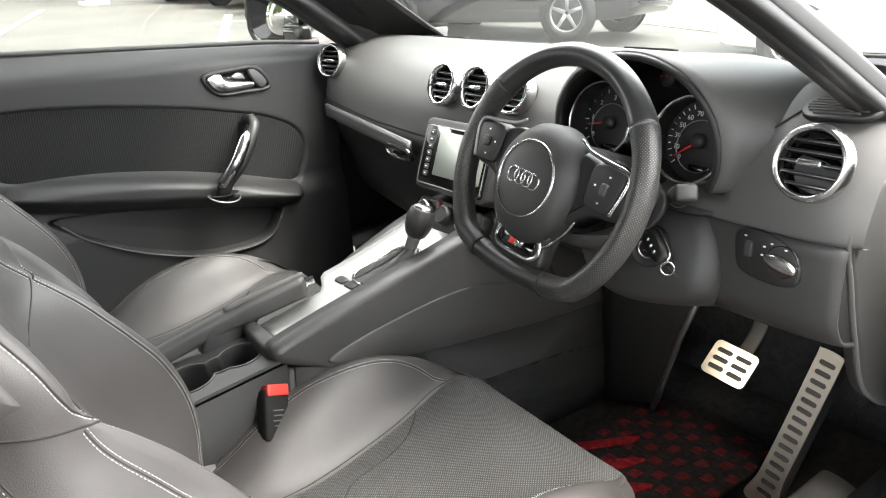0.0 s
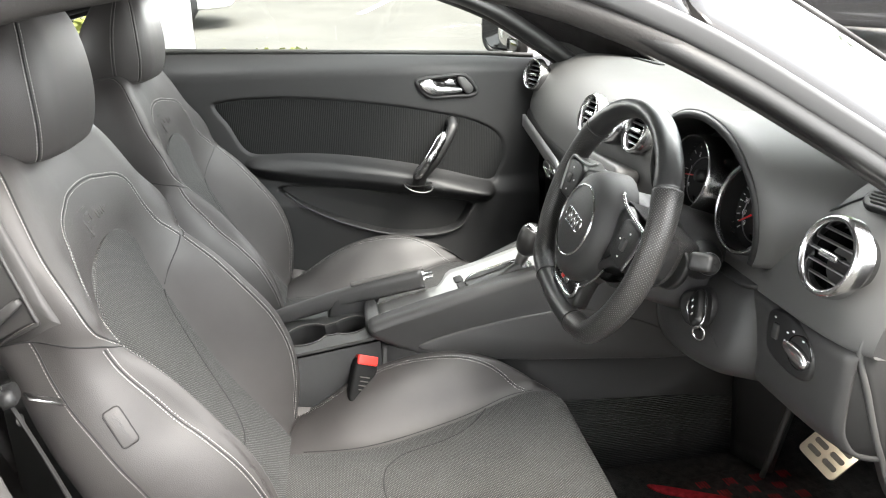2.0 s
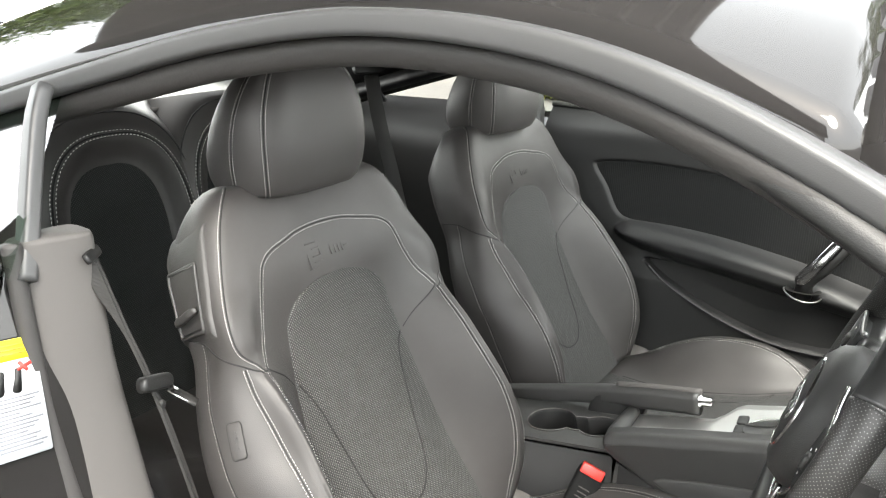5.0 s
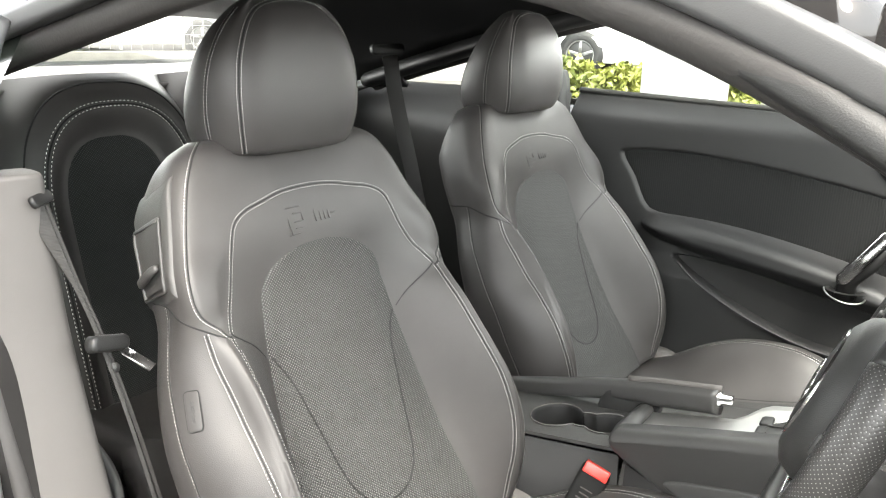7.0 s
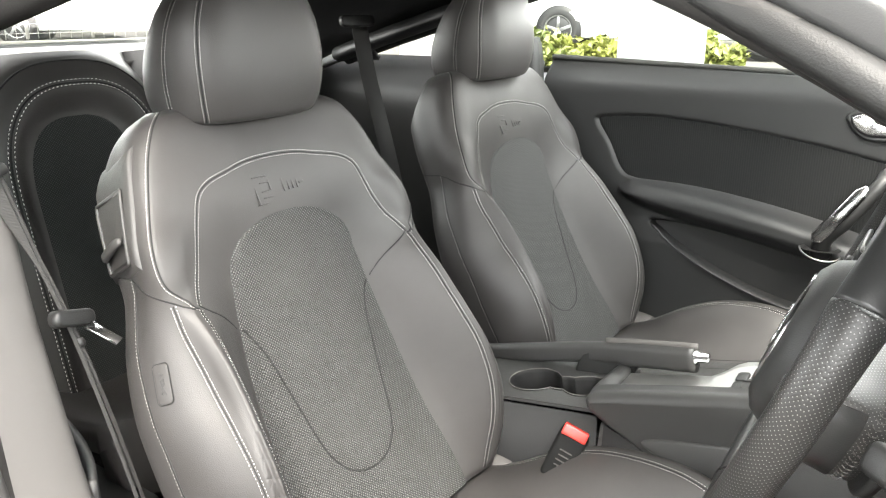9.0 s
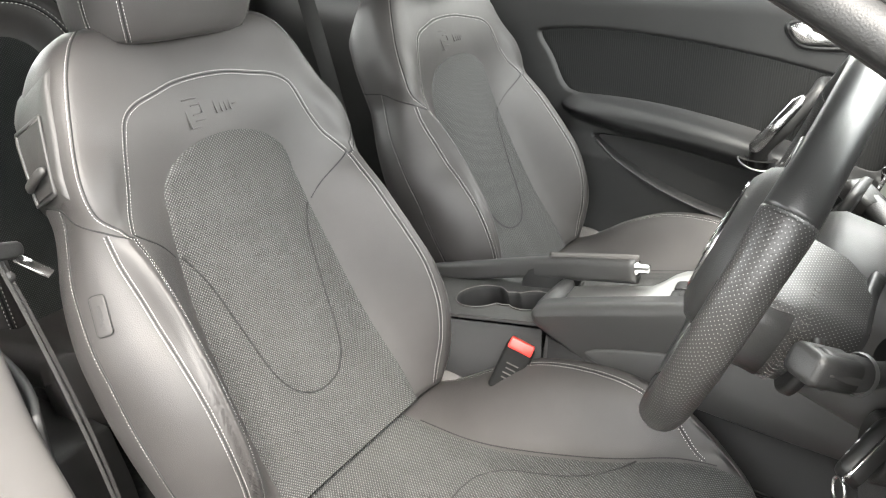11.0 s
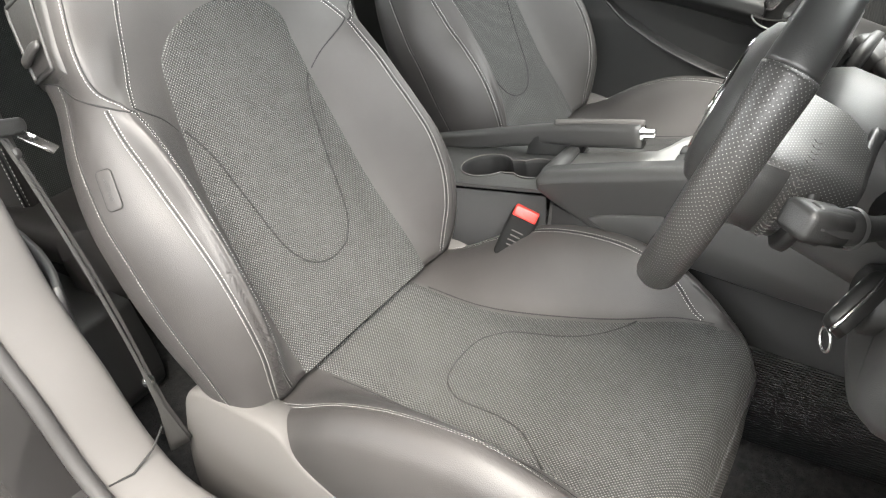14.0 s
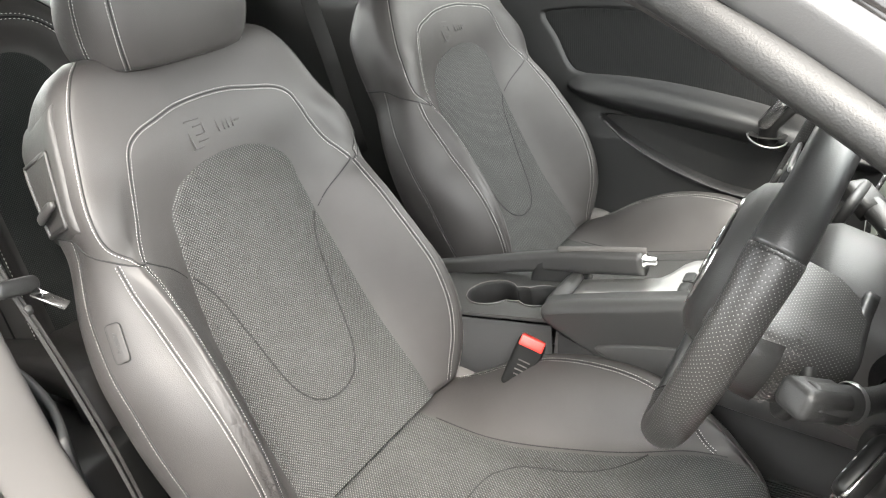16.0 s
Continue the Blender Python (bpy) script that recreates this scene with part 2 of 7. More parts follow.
def facing(origin, out, up=(0, 0, 1)):
    """A pose at origin whose z looks along out and whose y is as near up as can be."""
    z = Vector(out).normalized()
    x = Vector(up).cross(z).normalized()
    y = z.cross(x)
    return Matrix.Translation(origin) @ Matrix((x, y, z)).transposed().to_4x4()


def stitches(lines, lift, length=0.0030, gap=0.0013, r=0.00038, name="stitches"):
    """Short threads along lines of (points, normals)."""
    verts, faces = [], []
    for pts, nors in lines:
        pts, nors = np.asarray(pts, float), np.asarray(nors, float)
        d = np.r_[0, np.cumsum(np.linalg.norm(np.diff(pts, axis=0), axis=1))]
        for s in np.arange(0, d[-1] - length, length + gap):
            a = np.array([np.interp(s, d, pts[:, k]) for k in range(3)])
            b = np.array([np.interp(s + length, d, pts[:, k]) for k in range(3)])
            nn = np.array([np.interp(s, d, nors[:, k]) for k in range(3)])
            nn /= np.linalg.norm(nn) + 1e-9
            t = (b - a) / (np.linalg.norm(b - a) + 1e-9)
            w = np.cross(t, nn) * r
            base = len(verts)
            a0, b0 = a + nn * lift, b + nn * lift
            mid = 0.5 * (a0 + b0)
            verts += [a0 - nn * r, a0 + w * 0.3, b0 - nn * r, b0 + w * 0.3, mid + w + nn * r * 0.3, mid - w + nn * r * 0.3, mid + nn * r * 1.3]
            faces += [(base, base + 4, base + 6), (base, base + 6, base + 5), (base + 2, base + 6, base + 4), (base + 2, base + 5, base + 6)]
    return mesh_of(name, verts, faces)


def word(text, size, m, mat, parent, name, depth=0.0003):
    """Raised lettering in the built-in font, as a mesh."""
    cu = bpy.data.curves.new(name, "FONT")
    cu.body, cu.size, cu.align_x, cu.align_y, cu.extrude, cu.resolution_u = text, size, "CENTER", "CENTER", depth, 2
    tmp = bpy.data.objects.new(name, cu)
    scene.collection.objects.link(tmp)
    me = bpy.data.meshes.new_from_object(tmp.evaluated_get(bpy.context.evaluated_depsgraph_get()))
    bpy.data.objects.remove(tmp)
    me.transform(m)
    return part(name, me, mat, parent)


def pierced(outline, holes, depth, m=Matrix()):
    """A plate with real holes through it, lying along z from 0 to depth, laid by the pose m."""
    bm = bmesh.new()
    edges = []
    for loop in [outline] + list(holes):
        vs = [bm.verts.new((p[0], p[1], 0)) for p in loop]
        edges += [bm.edges.new((a, b)) for a, b in zip(vs, vs[1:] + vs[:1])]
    bmesh.ops.triangle_fill(bm, use_beauty=True, edges=edges)
    top = bmesh.ops.extrude_face_region(bm, geom=bm.faces[:])
    bmesh.ops.translate(bm, vec=(0, 0, depth), verts=[v for v in top["geom"] if isinstance(v, bmesh.types.BMVert)])
    bmesh.ops.transform(bm, matrix=m, verts=bm.verts)
    return bm


def ease(t):
    t = min(1.0, max(0.0, t))
    return t * t * (3 - 2 * t)

# ---- forecourt, canopy, neighbours ----
ASPHALT = material("worn_asphalt", (0.098, 0.094, 0.086), 0.9, bump=0.004, scale=90, vary=0.16, vscale=0.9, spec=0.25)
WALL = material("white_wall_finish", (0.80, 0.80, 0.79), 0.6, bump=0.0008, scale=40, vary=0.05, vscale=1.2)
SOFFIT = material("dark_soffit", (0.22, 0.205, 0.19), 0.7, bump=0.001, scale=30, vary=0.15, vscale=2)
FASCIA = material("grey_fascia", (0.34, 0.33, 0.31), 0.5, bump=0.0005, scale=60, vary=0.08, vscale=2)
CONCRETE = material("kerb_concrete", (0.17, 0.16, 0.145), 0.85, bump=0.004, scale=60, vary=0.2, vscale=5)
LINE = material("road_paint", (0.45, 0.45, 0.44), 0.7, bump=0.002, scale=80, vary=0.2, vscale=8)
BARK = material("bark", (0.10, 0.075, 0.055), 0.9, bump=0.01, scale=30, vary=0.3)
LEAF = material("tree_leaf", (0.070, 0.115, 0.024), 0.5, bump=0.0, vary=0.6, vscale=3.0, tint=(0.14, 0.19, 0.045))
LEAF_Y = material("hedge_leaf", (0.12, 0.17, 0.030), 0.5, bump=0.0, vary=0.5, vscale=2.0, tint=(0.27, 0.28, 0.06))
GRASS = material("grass_blade", (0.12, 0.17, 0.035), 0.7, vary=0.4, vscale=3.0, tint=(0.26, 0.25, 0.07))
TYRE = material("tyre_rubber", (0.018, 0.018, 0.018), 0.8, bump=0.001, scale=100, vary=0.15)
LAMP_RED = material("tail_lamp", (0.55, 0.02, 0.02), 0.12, coat=0.8, vary=0.1)
LAMP_CLEAR = material("head_lamp", (0.55, 0.57, 0.60), 0.08, metal=0.6, coat=0.8, vary=0.1)
CARGLASS = material("neighbour_glass", (0.020, 0.024, 0.026), 0.05, coat=1.0, vary=0.1)


def rise(x, y):
    """The forecourt climbs gently away from the car."""
    return 0.055 * max(0.0, min(-x, 45) - 2.0) + 0.018 * max(0.0, min(abs(y), 45) - 2.0)


gx = np.r_[-400, -120, np.linspace(-50, 10, 41), 40, 120, 400]
gy = np.r_[-400, -120, np.linspace(-45, 45, 41), 120, 400]
tagged(part("ground", grid(lambda x, y: (x, y, rise(x, y)), gx, gy), ASPHALT), "worn light grey asphalt forecourt", "ground", kind="structure")


def block(name, x0, x1, y0, y1, z0, z1, mat, bevel=0.01, parent=None, label=""):
    return part(name, slab(rounded(x1 - x0, y1 - y0, min(0.02, (x1 - x0) / 3), 2), z1 - z0, pose((x0 + x1) / 2, (y0 + y1) / 2, z0), bevel), mat, parent, label)


canopy = thing("forecourt_canopy", "flat canopy over the car with dark soffit and white column", "canopy")
block("canopy_roof", -1.0, 5.4, -3.6, 0.40, 2.95, 3.20, SOFFIT, 0.02, canopy, "dark soffit")
block("canopy_edge", -1.07, -1.0, -3.6, 0.46, 2.88, 3.24, FASCIA, 0.01, canopy, "light grey fascia")
block("canopy_edge", -1.0, 5.4, 0.41, 0.47, 2.88, 3.24, FASCIA, 0.01, canopy, "light grey fascia")
block("canopy_arm", -2.95, -1.08, -1.25, 0.30, 2.95, 3.20, FASCIA, 0.02, canopy, "light grey bracket over the column")
for k in range(4):
    block("soffit_slat", -0.95, 1.2, 0.30 - 0.16 * k, 0.34 - 0.16 * k, 2.915, 2.955, FASCIA, 0.004, canopy)
for y in (-0.40,):
    col = block("column", -2.67, -2.34, y - 0.16, y + 0.16, 0.0, 2.95, WALL, 0.015, canopy, "square white column")
block("column", 4.9, 5.23, -0.6, -0.28, 0.0, 2.95, WALL, 0.015, canopy, "square white column")
part("soffit_lamp", lathe([(0.0005, 0.0), (0.08, 0.0), (0.10, -0.015), (0.11, 0.0)], 24, pose(-1.7, -0.85, 2.945)), FASCIA, canopy)

sign = thing("entrance_sign", "tall white entrance sign reading IN", "sign")
SGN = facing((-8.7, -5.6, 0.0), (0.86, 0.50, 0))
part("panel", slab(rounded(1.16, 0.16, 0.03), 3.4, Matrix.Translation((-8.7, -5.6, rise(-8.7, -5.6) - 0.05)) @ pose(0, 0, 0, 0, 0, 120.5), 0.01), WALL, sign, "white upright sign panel")
part("panel_edge", slab(rounded(0.05, 0.17, 0.01), 3.4, Matrix.Translation((-8.7, -5.6, rise(-8.7, -5.6) - 0.05)) @ pose(0, 0, 0, 0, 0, 120.5) @ pose(0.42, 0, 0.003), 0.005), FASCIA, sign)
word("IN", 0.27, SGN @ pose(0.12, 1.72, 0.088), MATTE, sign, "sign_word", 0.004)
part("arrow_mark", slab(rounded(0.03, 0.16, 0.01), 0.004, SGN @ pose(0.20, 2.02, 0.083, 0, 0, -25)), MATTE, sign)


def parked_car(name, label, colour, at, heading, length=4.3, width=1.78, height=1.46, hatch=True):
    """A modern road car: lower body, glasshouse, roof, four wheels, lamps."""
    root = thing(name, label, "car", "parked cars")
    paint = material(name + "_paint", colour, 0.16, coat=1.0, vary=0.04)
    L, W = length / 2, width / 2
    st = [-1.0, -0.97, -0.86, -0.62, -0.3, 0.0, 0.35, 0.62, 0.85, 0.96, 1.0]
    bw = along(st, [0.70, 0.86, 0.95, 0.99, 1.0, 1.0, 1.0, 0.99, 0.93, 0.80, 0.66])
    top = along(st, [0.62, 0.90, 0.98, 0.99, 0.96, 0.94, 0.93, 0.88, 0.78, 0.66, 0.52])
    low = along(st, [0.36, 0.28, 0.24, 0.22, 0.21, 0.21, 0.21, 0.22, 0.24, 0.28, 0.36])

    def body(i, s):
        w, a, b = bw(s) * W, low(s), top(s)
        half = [(0, b), (0.6 * w, b - 0.005), (0.88 * w, b - 0.03), (0.97 * w, b - 0.12), (w, 0.5 * (a + b)), (0.985 * w, a + 0.10), (0.93 * w, a), (0.5 * w, a)]
        h = np.array(half)
        full = spline(np.vstack([h, (h * (-1, 1))[::-1][:-1]]), 44, True)
        return (full[i][0], s * L, full[i][1])

    part("body", grid(body, range(44), np.linspace(-1, 1, 50), close_u=True, cap=True), paint, root, "glossy painted body")
    rear_top = -0.90 if hatch else -0.62
    cs = [rear_top, -0.55 if hatch else -0.42, -0.2, 0.05, 0.22, 0.50]
    ch = along(cs, [0.97, height - 0.06, height, height - 0.01, height - 0.07, 0.93])

    def house(i, s, shrink=0.0):
        b, z = 0.94, ch(s)
        k = max(0.02, (z - b) / (height - b))
        w = (0.90 - 0.20 * k) * W - shrink
        return (w * (i / 10 - 1) if 0 < i < 20 else (w * 1.12 + 0.0) * (-1 if i == 0 else 1), s * L, (z if 0 < i < 20 else b) - 0.03 * abs(i / 10 - 1) ** 3 * (0 < i < 20))

    part("glasshouse", grid(house, range(21), np.linspace(rear_top, 0.50, 30)), CARGLASS, root, "dark windows")
    part("roof", grid(lambda i, s: (house(i, s)[0] * 1.01, s * L, house(i, s)[2] + 0.012), range(1, 20), np.linspace(-0.60 if hatch else -0.45, 0.12, 16)), paint, root, solid=0.02)
    for sx in (-1, 1):
        for s0, s1 in ((-0.03, -0.05),):
            part("pillar", sweep([(sx * 0.90 * W, s0 * L, 0.95), (sx * 0.73 * W, s1 * L, height - 0.03)], rounded(0.07, 0.03, 0.01, 2), (0, 1, 0)), paint, root)
        part("front_pillar", sweep([(sx * 0.86 * W, 0.49 * L, 0.94), (sx * 0.72 * W, 0.14 * L, height - 0.04)], rounded(0.07, 0.04, 0.01, 2), (0, 1, 0)), paint, root)
        part("head_lamp", slab(spline([(-0.14, 0.05), (0.12, 0.07), (0.16, 0.0), (0.02, -0.06), (-0.12, -0.03)], 24, True), 0.05, facing((sx * 0.70 * W, 0.945 * L, 0.64), (sx * 0.35, 1, 0.25)), 0.01), LAMP_CLEAR, root)
        part("tail_lamp", slab(rounded(0.26, 0.13, 0.03), 0.05, facing((sx * 0.74 * W, -0.962 * L, 0.80), (sx * 0.35, -1, 0.15)), 0.01), LAMP_RED, root)
        part("door_mirror", slab(rounded(0.20, 0.13, 0.04), 0.09, facing((sx * (W + 0.07), 0.36 * L, 0.98), (0, -1, 0)), 0.02), paint, root)
        for sy in (-0.60, 0.62):
            m = facing((sx * (W - 0.20), sy * L, 0.32), (sx, 0, 0))
            part("wheel_arch", lathe([(0.0005, 0.196), (0.365, 0.196), (0.372, 0.15)], 36, m), PLASTIC_DARK, root)
            wl = part("wheel", lathe([(0.20, 0.02), (0.215, 0.205), (0.25, 0.215), (0.30, 0.21), (0.318, 0.19), (0.322, 0.03), (0.20, 0.02)], 36, m), TYRE, root, "black tyre")
            part("rim", lathe([(0.0005, 0.19), (0.03, 0.188), (0.20, 0.12), (0.215, 0.20), (0.222, 0.213)], 36, m), CARGLASS, wl)
            for k in range(5):
                part("spoke", slab([(0.02, -0.028), (0.21, -0.020), (0.21, 0.020), (0.02, 0.028)], 0.025, m @ pose(0, 0, 0.178, 0, 0, 72 * k + 18), 0.008), ALU, wl)
            part("rim_lip", lathe([(0.205, 0.195), (0.212, 0.214), (0.224, 0.212)], 36, m), ALU, wl)
    part("grille", slab(rounded(0.75, 0.20, 0.05), 0.04, facing((0, 0.962 * L, 0.50), (0, 1, 0.1)), 0.01), PLASTIC_DARK, root)
    part("rear_bumper", slab(rounded(1.2, 0.18, 0.06), 0.05, facing((0, -0.968 * L, 0.42), (0, -1, 0)), 0.015), PLASTIC_DARK, root)
    part("number_plate", slab(rounded(0.42, 0.14, 0.01), 0.01, facing((0, -0.985 * L, 0.72), (0, -1, 0.1))), DECAL_WHITE, root)
    x, y = at
    root.matrix_world = pose(x, y, rise(x, y), 0, 0, heading)
    return root


WHITE_C, BLACK_C = (0.82, 0.82, 0.81), (0.010, 0.010, 0.012)
parked_car("black_hatchback", "black parked hatchback with silver five-spoke wheels", BLACK_C, (-7.2, 7.35), -72)
parked_car("white_coupe", "white parked car close to the black one", WHITE_C, (-2.0, 8.6), -74, height=1.38)
parked_car("red_hatchback", "small red parked hatchback seen from behind", (0.62, 0.015, 0.02), (-17.0, 7.4), 22, 3.8, 1.68, 1.5)
parked_car("yellow_hatchback", "small yellow parked hatchback seen from behind", (0.72, 0.70, 0.03), (-14.9, 7.7), 22, 3.8, 1.68, 1.5)
parked_car("white_hatchback", "white parked hatchback beside the yellow one", WHITE_C, (-12.7, 7.9), 22, 4.1)
parked_car("white_estate", "white parked estate car behind a low hedge", WHITE_C, (-10.9, -2.86), 4, 4.8, 1.8, 1.66)
parked_car("white_saloon", "white parked saloon behind a mesh fence", WHITE_C, (-8.4, -13.2), 48, 4.5, hatch=False)

# white showroom screen on posts, with a dark gap below
screen_wall = thing("showroom_screen", "long white showroom wall raised on posts", "building")
wz = rise(-24, 4)
block("wall", -24.4, -24.0, -5.0, 22.0, wz + 0.12, wz + 2.7, WALL, 0.02, screen_wall)
for k in range(9):
    block("post", -24.15, -23.95, -4.5 + 3.2 * k, -4.3 + 3.2 * k, wz - 0.2, wz + 0.13, WALL, 0.01, screen_wall)
block("shadow_gap", -26.0, -25.8, -5.0, 22.0, wz - 0.3, wz + 0.3, SOFFIT, 0.01, screen_wall)
lampp = thing("white_post", "slim white post on the forecourt", "post")
block("shaft", -17.95, -17.7, 4.32, 4.57, rise(-17.8, 4.4) - 0.05, 6.0, WALL, 0.01, lampp)
block("foot", -18.1, -17.55, 4.17, 4.72, rise(-17.8, 4.4) - 0.05, rise(-17.8, 4.4) + 0.06, WALL, 0.01, lampp)
low_wall = thing("kerb_wall", "low concrete kerb below the mesh fence", "kerb")
part("kerb_stone", sweep([(-5.9, -13.6, rise(-5.9, -13.6) + 0.08), (-8.7, -10.2, rise(-8.7, -10.2) + 0.08), (-9.5, -9.5, rise(-9.5, -9.5) + 0.08)], rounded(0.22, 0.20, 0.03), (0, 0, 1)), CONCRETE, low_wall)
fence = thing("mesh_fence", "thin white wire fence in front of the saloon", "fence")
for k in range(26):
    t = k / 25
    x, y = -5.9 - 2.9 * t, -13.6 + 3.5 * t
    part("wire", tube([(x, y, rise(x, y) + 0.2), (x, y, rise(x, y) + 0.95)], 0.006 if k % 6 else 0.03, 6, ups=(1, 0, 0)), FASCIA, fence)
for k in range(5):
    part("rail", tube([(-5.9, -13.6, rise(-5.9, -13.6) + 0.3 + 0.16 * k), (-8.8, -10.1, rise(-8.8, -10.1) + 0.3 + 0.16 * k)], 0.006, 6), FASCIA, fence)


def leaf_cloud(points, size, seed, flat=0.6):
    """Small bent leaves, one at each point."""
    rg = np.random.default_rng(seed)
    n = len(points)
    a = rg.normal(size=(n, 3))
    a /= np.linalg.norm(a, axis=1)[:, None]
    b = np.cross(a, rg.normal(size=(n, 3)))
    b /= np.linalg.norm(b, axis=1)[:, None]
    s = size * rg.uniform(0.6, 1.4, (n, 1))
    p = np.asarray(points)
    c = np.cross(a, b) * s * 0.25
    v = np.stack([p - a * s, p - b * s * flat + c, p + a * s, p + b * s * flat + c], 1).reshape(-1, 3)
    f = [(4 * k, 4 * k + 1, 4 * k + 2, 4 * k + 3) for k in range(n)]
    return mesh_of("leaves", v, f, smooth=False)


def tree(x, y, h, spread, seed, leafmat=LEAF, count=8200):
    rg = np.random.default_rng(seed)
    z0 = rise(x, y) - 0.1
    t = thing("tree", "leafy broad-crowned tree behind the forecourt", "tree", "trees behind the forecourt")
    bend = rg.normal(size=2) * 0.3
    trunk = spline([(x, y, z0), (x + 0.3 * bend[0], y + 0.3 * bend[1], z0 + h * 0.3), (x + bend[0], y + bend[1], z0 + h * 0.75)], 12)
    part("trunk", tube(trunk, 0.16, 10, ups=(1, 0, 0), scales=np.linspace(1.2, 0.35, 12)), BARK, t)
    hubs = []
    for k in range(9):
        a, r = k * 2.4 + rg.uniform(0, 1), spread * rg.uniform(0.35, 0.85)
        s = trunk[3 + k % 8]
        e = np.array((s[0] + r * math.cos(a), s[1] + r * math.sin(a), min(z0 + h, s[2] + h * rg.uniform(0.12, 0.35))))
        part("limb", tube(spline([s, 0.5 * (s + e) + (0, 0, 0.2), e], 8), 0.06, 7, ups=(1, 0, 0.3), scales=np.linspace(1, 0.3, 8)), BARK, t)
        hubs.append(e)
    hubs += [np.array((x + rg.normal() * spread * 0.5, y + rg.normal() * spread * 0.5, z0 + h * rg.uniform(0.25, 0.95))) for _ in range(20)]
    pts = np.vstack([q + rg.normal(size=(count // len(hubs), 3)) * (0.85, 0.85, 0.7) * rg.uniform(0.7, 1.3) for q in hubs])
    tagged(part("crown", leaf_cloud(pts, 0.15, seed), leafmat, t, "loose green foliage"), kind="stuff")


rt = random.Random(8)
for k in range(20):
    ang = radians(-66 + 6.2 * k)
    d = (19 if k < 9 else 28) + rt.uniform(-1.5, 1.5)
    tree(-d * math.cos(ang), d * math.sin(ang) - 3, (13 if k < 9 else 18) + rt.uniform(-1.5, 2), 3.4 if k < 9 else 4.4, 20 + k)


def hedge(name, label, ends, width, height, count, seed, leafmat, size=0.06):
    (x0, y0), (x1, y1) = ends
    rg = np.random.default_rng(seed)
    u = rg.uniform(0, 1, count)
    side = rg.normal(0, 0.33, count) * width
    d = np.array((y0 - y1, x1 - x0))
    d = d / np.linalg.norm(d)
    x, y = x0 + (x1 - x0) * u + d[0] * side, y0 + (y1 - y0) * u + d[1] * side
    lumps = 0.80 + 0.2 * np.sin(u * 31 + seed) * np.sin(u * 13)
    z = np.array([rise(a, b) for a, b in zip(x, y)]) + rg.uniform(0, 1, count) ** 0.7 * height * lumps
    tagged(part(name, leaf_cloud(np.column_stack([x, y, z]), size, seed), leafmat), label, "hedge", kind="stuff")


hedge("low_hedge", "low yellow-green clipped hedge on the forecourt", ((-7.3, -3.8), (-7.3, -1.0)), 0.45, 0.62, 5200, 3, LEAF_Y, 0.045)
hedge("low_hedge", "low yellow-green clipped hedge on the forecourt", ((-7.3, -0.6), (-7.3, 0.5)), 0.35, 0.13, 1300, 4, LEAF_Y, 0.045)
hedge("far_shrubs", "ragged green shrubs along the far verge", ((-9.5, -21.5), (-18.5, -7.0)), 1.4, 1.5, 30000, 5, LEAF_Y, 0.055)
hedge("far_shrubs", "darker green shrubs behind the verge", ((-11.0, -23.5), (-20.5, -7.0)), 1.8, 4.0, 36000, 6, LEAF, 0.075)
hedge("far_shrubs", "yellowing shrubs under the white wall", ((-21.5, 6.6), (-21.5, 14.5)), 0.9, 0.8, 9000, 7, LEAF_Y, 0.05)
for n, (p0, p1) in enumerate((((-8.5, 3.6), (-13.0, 5.6)), ((-6.0, 4.6), (-9.0, 5.0)), ((-20, 2.5), (-20, 12)), ((-12, 1.5), (-17, 3.2)), ((-5.0, 9.5), (-9.0, 10.0)))):
    a, b = Vector((*p0, 0)), Vector((*p1, 0))
    w = (b - a).normalized().cross(Vector((0, 0, 1))) * 0.07
    vs = []
    for t in np.linspace(0, 1, 12):
        c = a.lerp(b, t)
        vs += [(*(c + s * w)[:2], rise(c.x, c.y) + 0.012) for s in (-1, 1)]
    tagged(part("road_marking", mesh_of("road_marking", vs, [(2 * i, 2 * i + 1, 2 * i + 3, 2 * i + 2) for i in range(11)], smooth=False), LINE), "worn white painted bay line on the asphalt", "road marking", kind="structure")

# plain wall that closes the covered side of the forecourt
SHUTTER = material("pale_shutter_paint", (0.62, 0.62, 0.60), 0.45, bump=0.0005, scale=60, vary=0.06, vscale=1.5)
ribs = np.arange(-14.0, -1.0, 0.055)
tagged(part("wall_east", grid(lambda y, z: (8.6 + 0.035 * (1 if int(round((y + 14.0) / 0.055)) % 4 < 2 else -1), y, z), ribs, [-0.2, 1.2, 2.4, 3.6]), SHUTTER, solid=0.03), "pale ribbed metal shutter wall beside the canopy", "wall", kind="structure")

SEAL = material("grey_door_seal", (0.030, 0.028, 0.027), 0.6, bump=0.0004, scale=260, vary=0.12)

STRIP = material("satin_grey_strip", (0.050, 0.050, 0.051), 0.42, bump=0.0001, scale=900, vary=0.06)

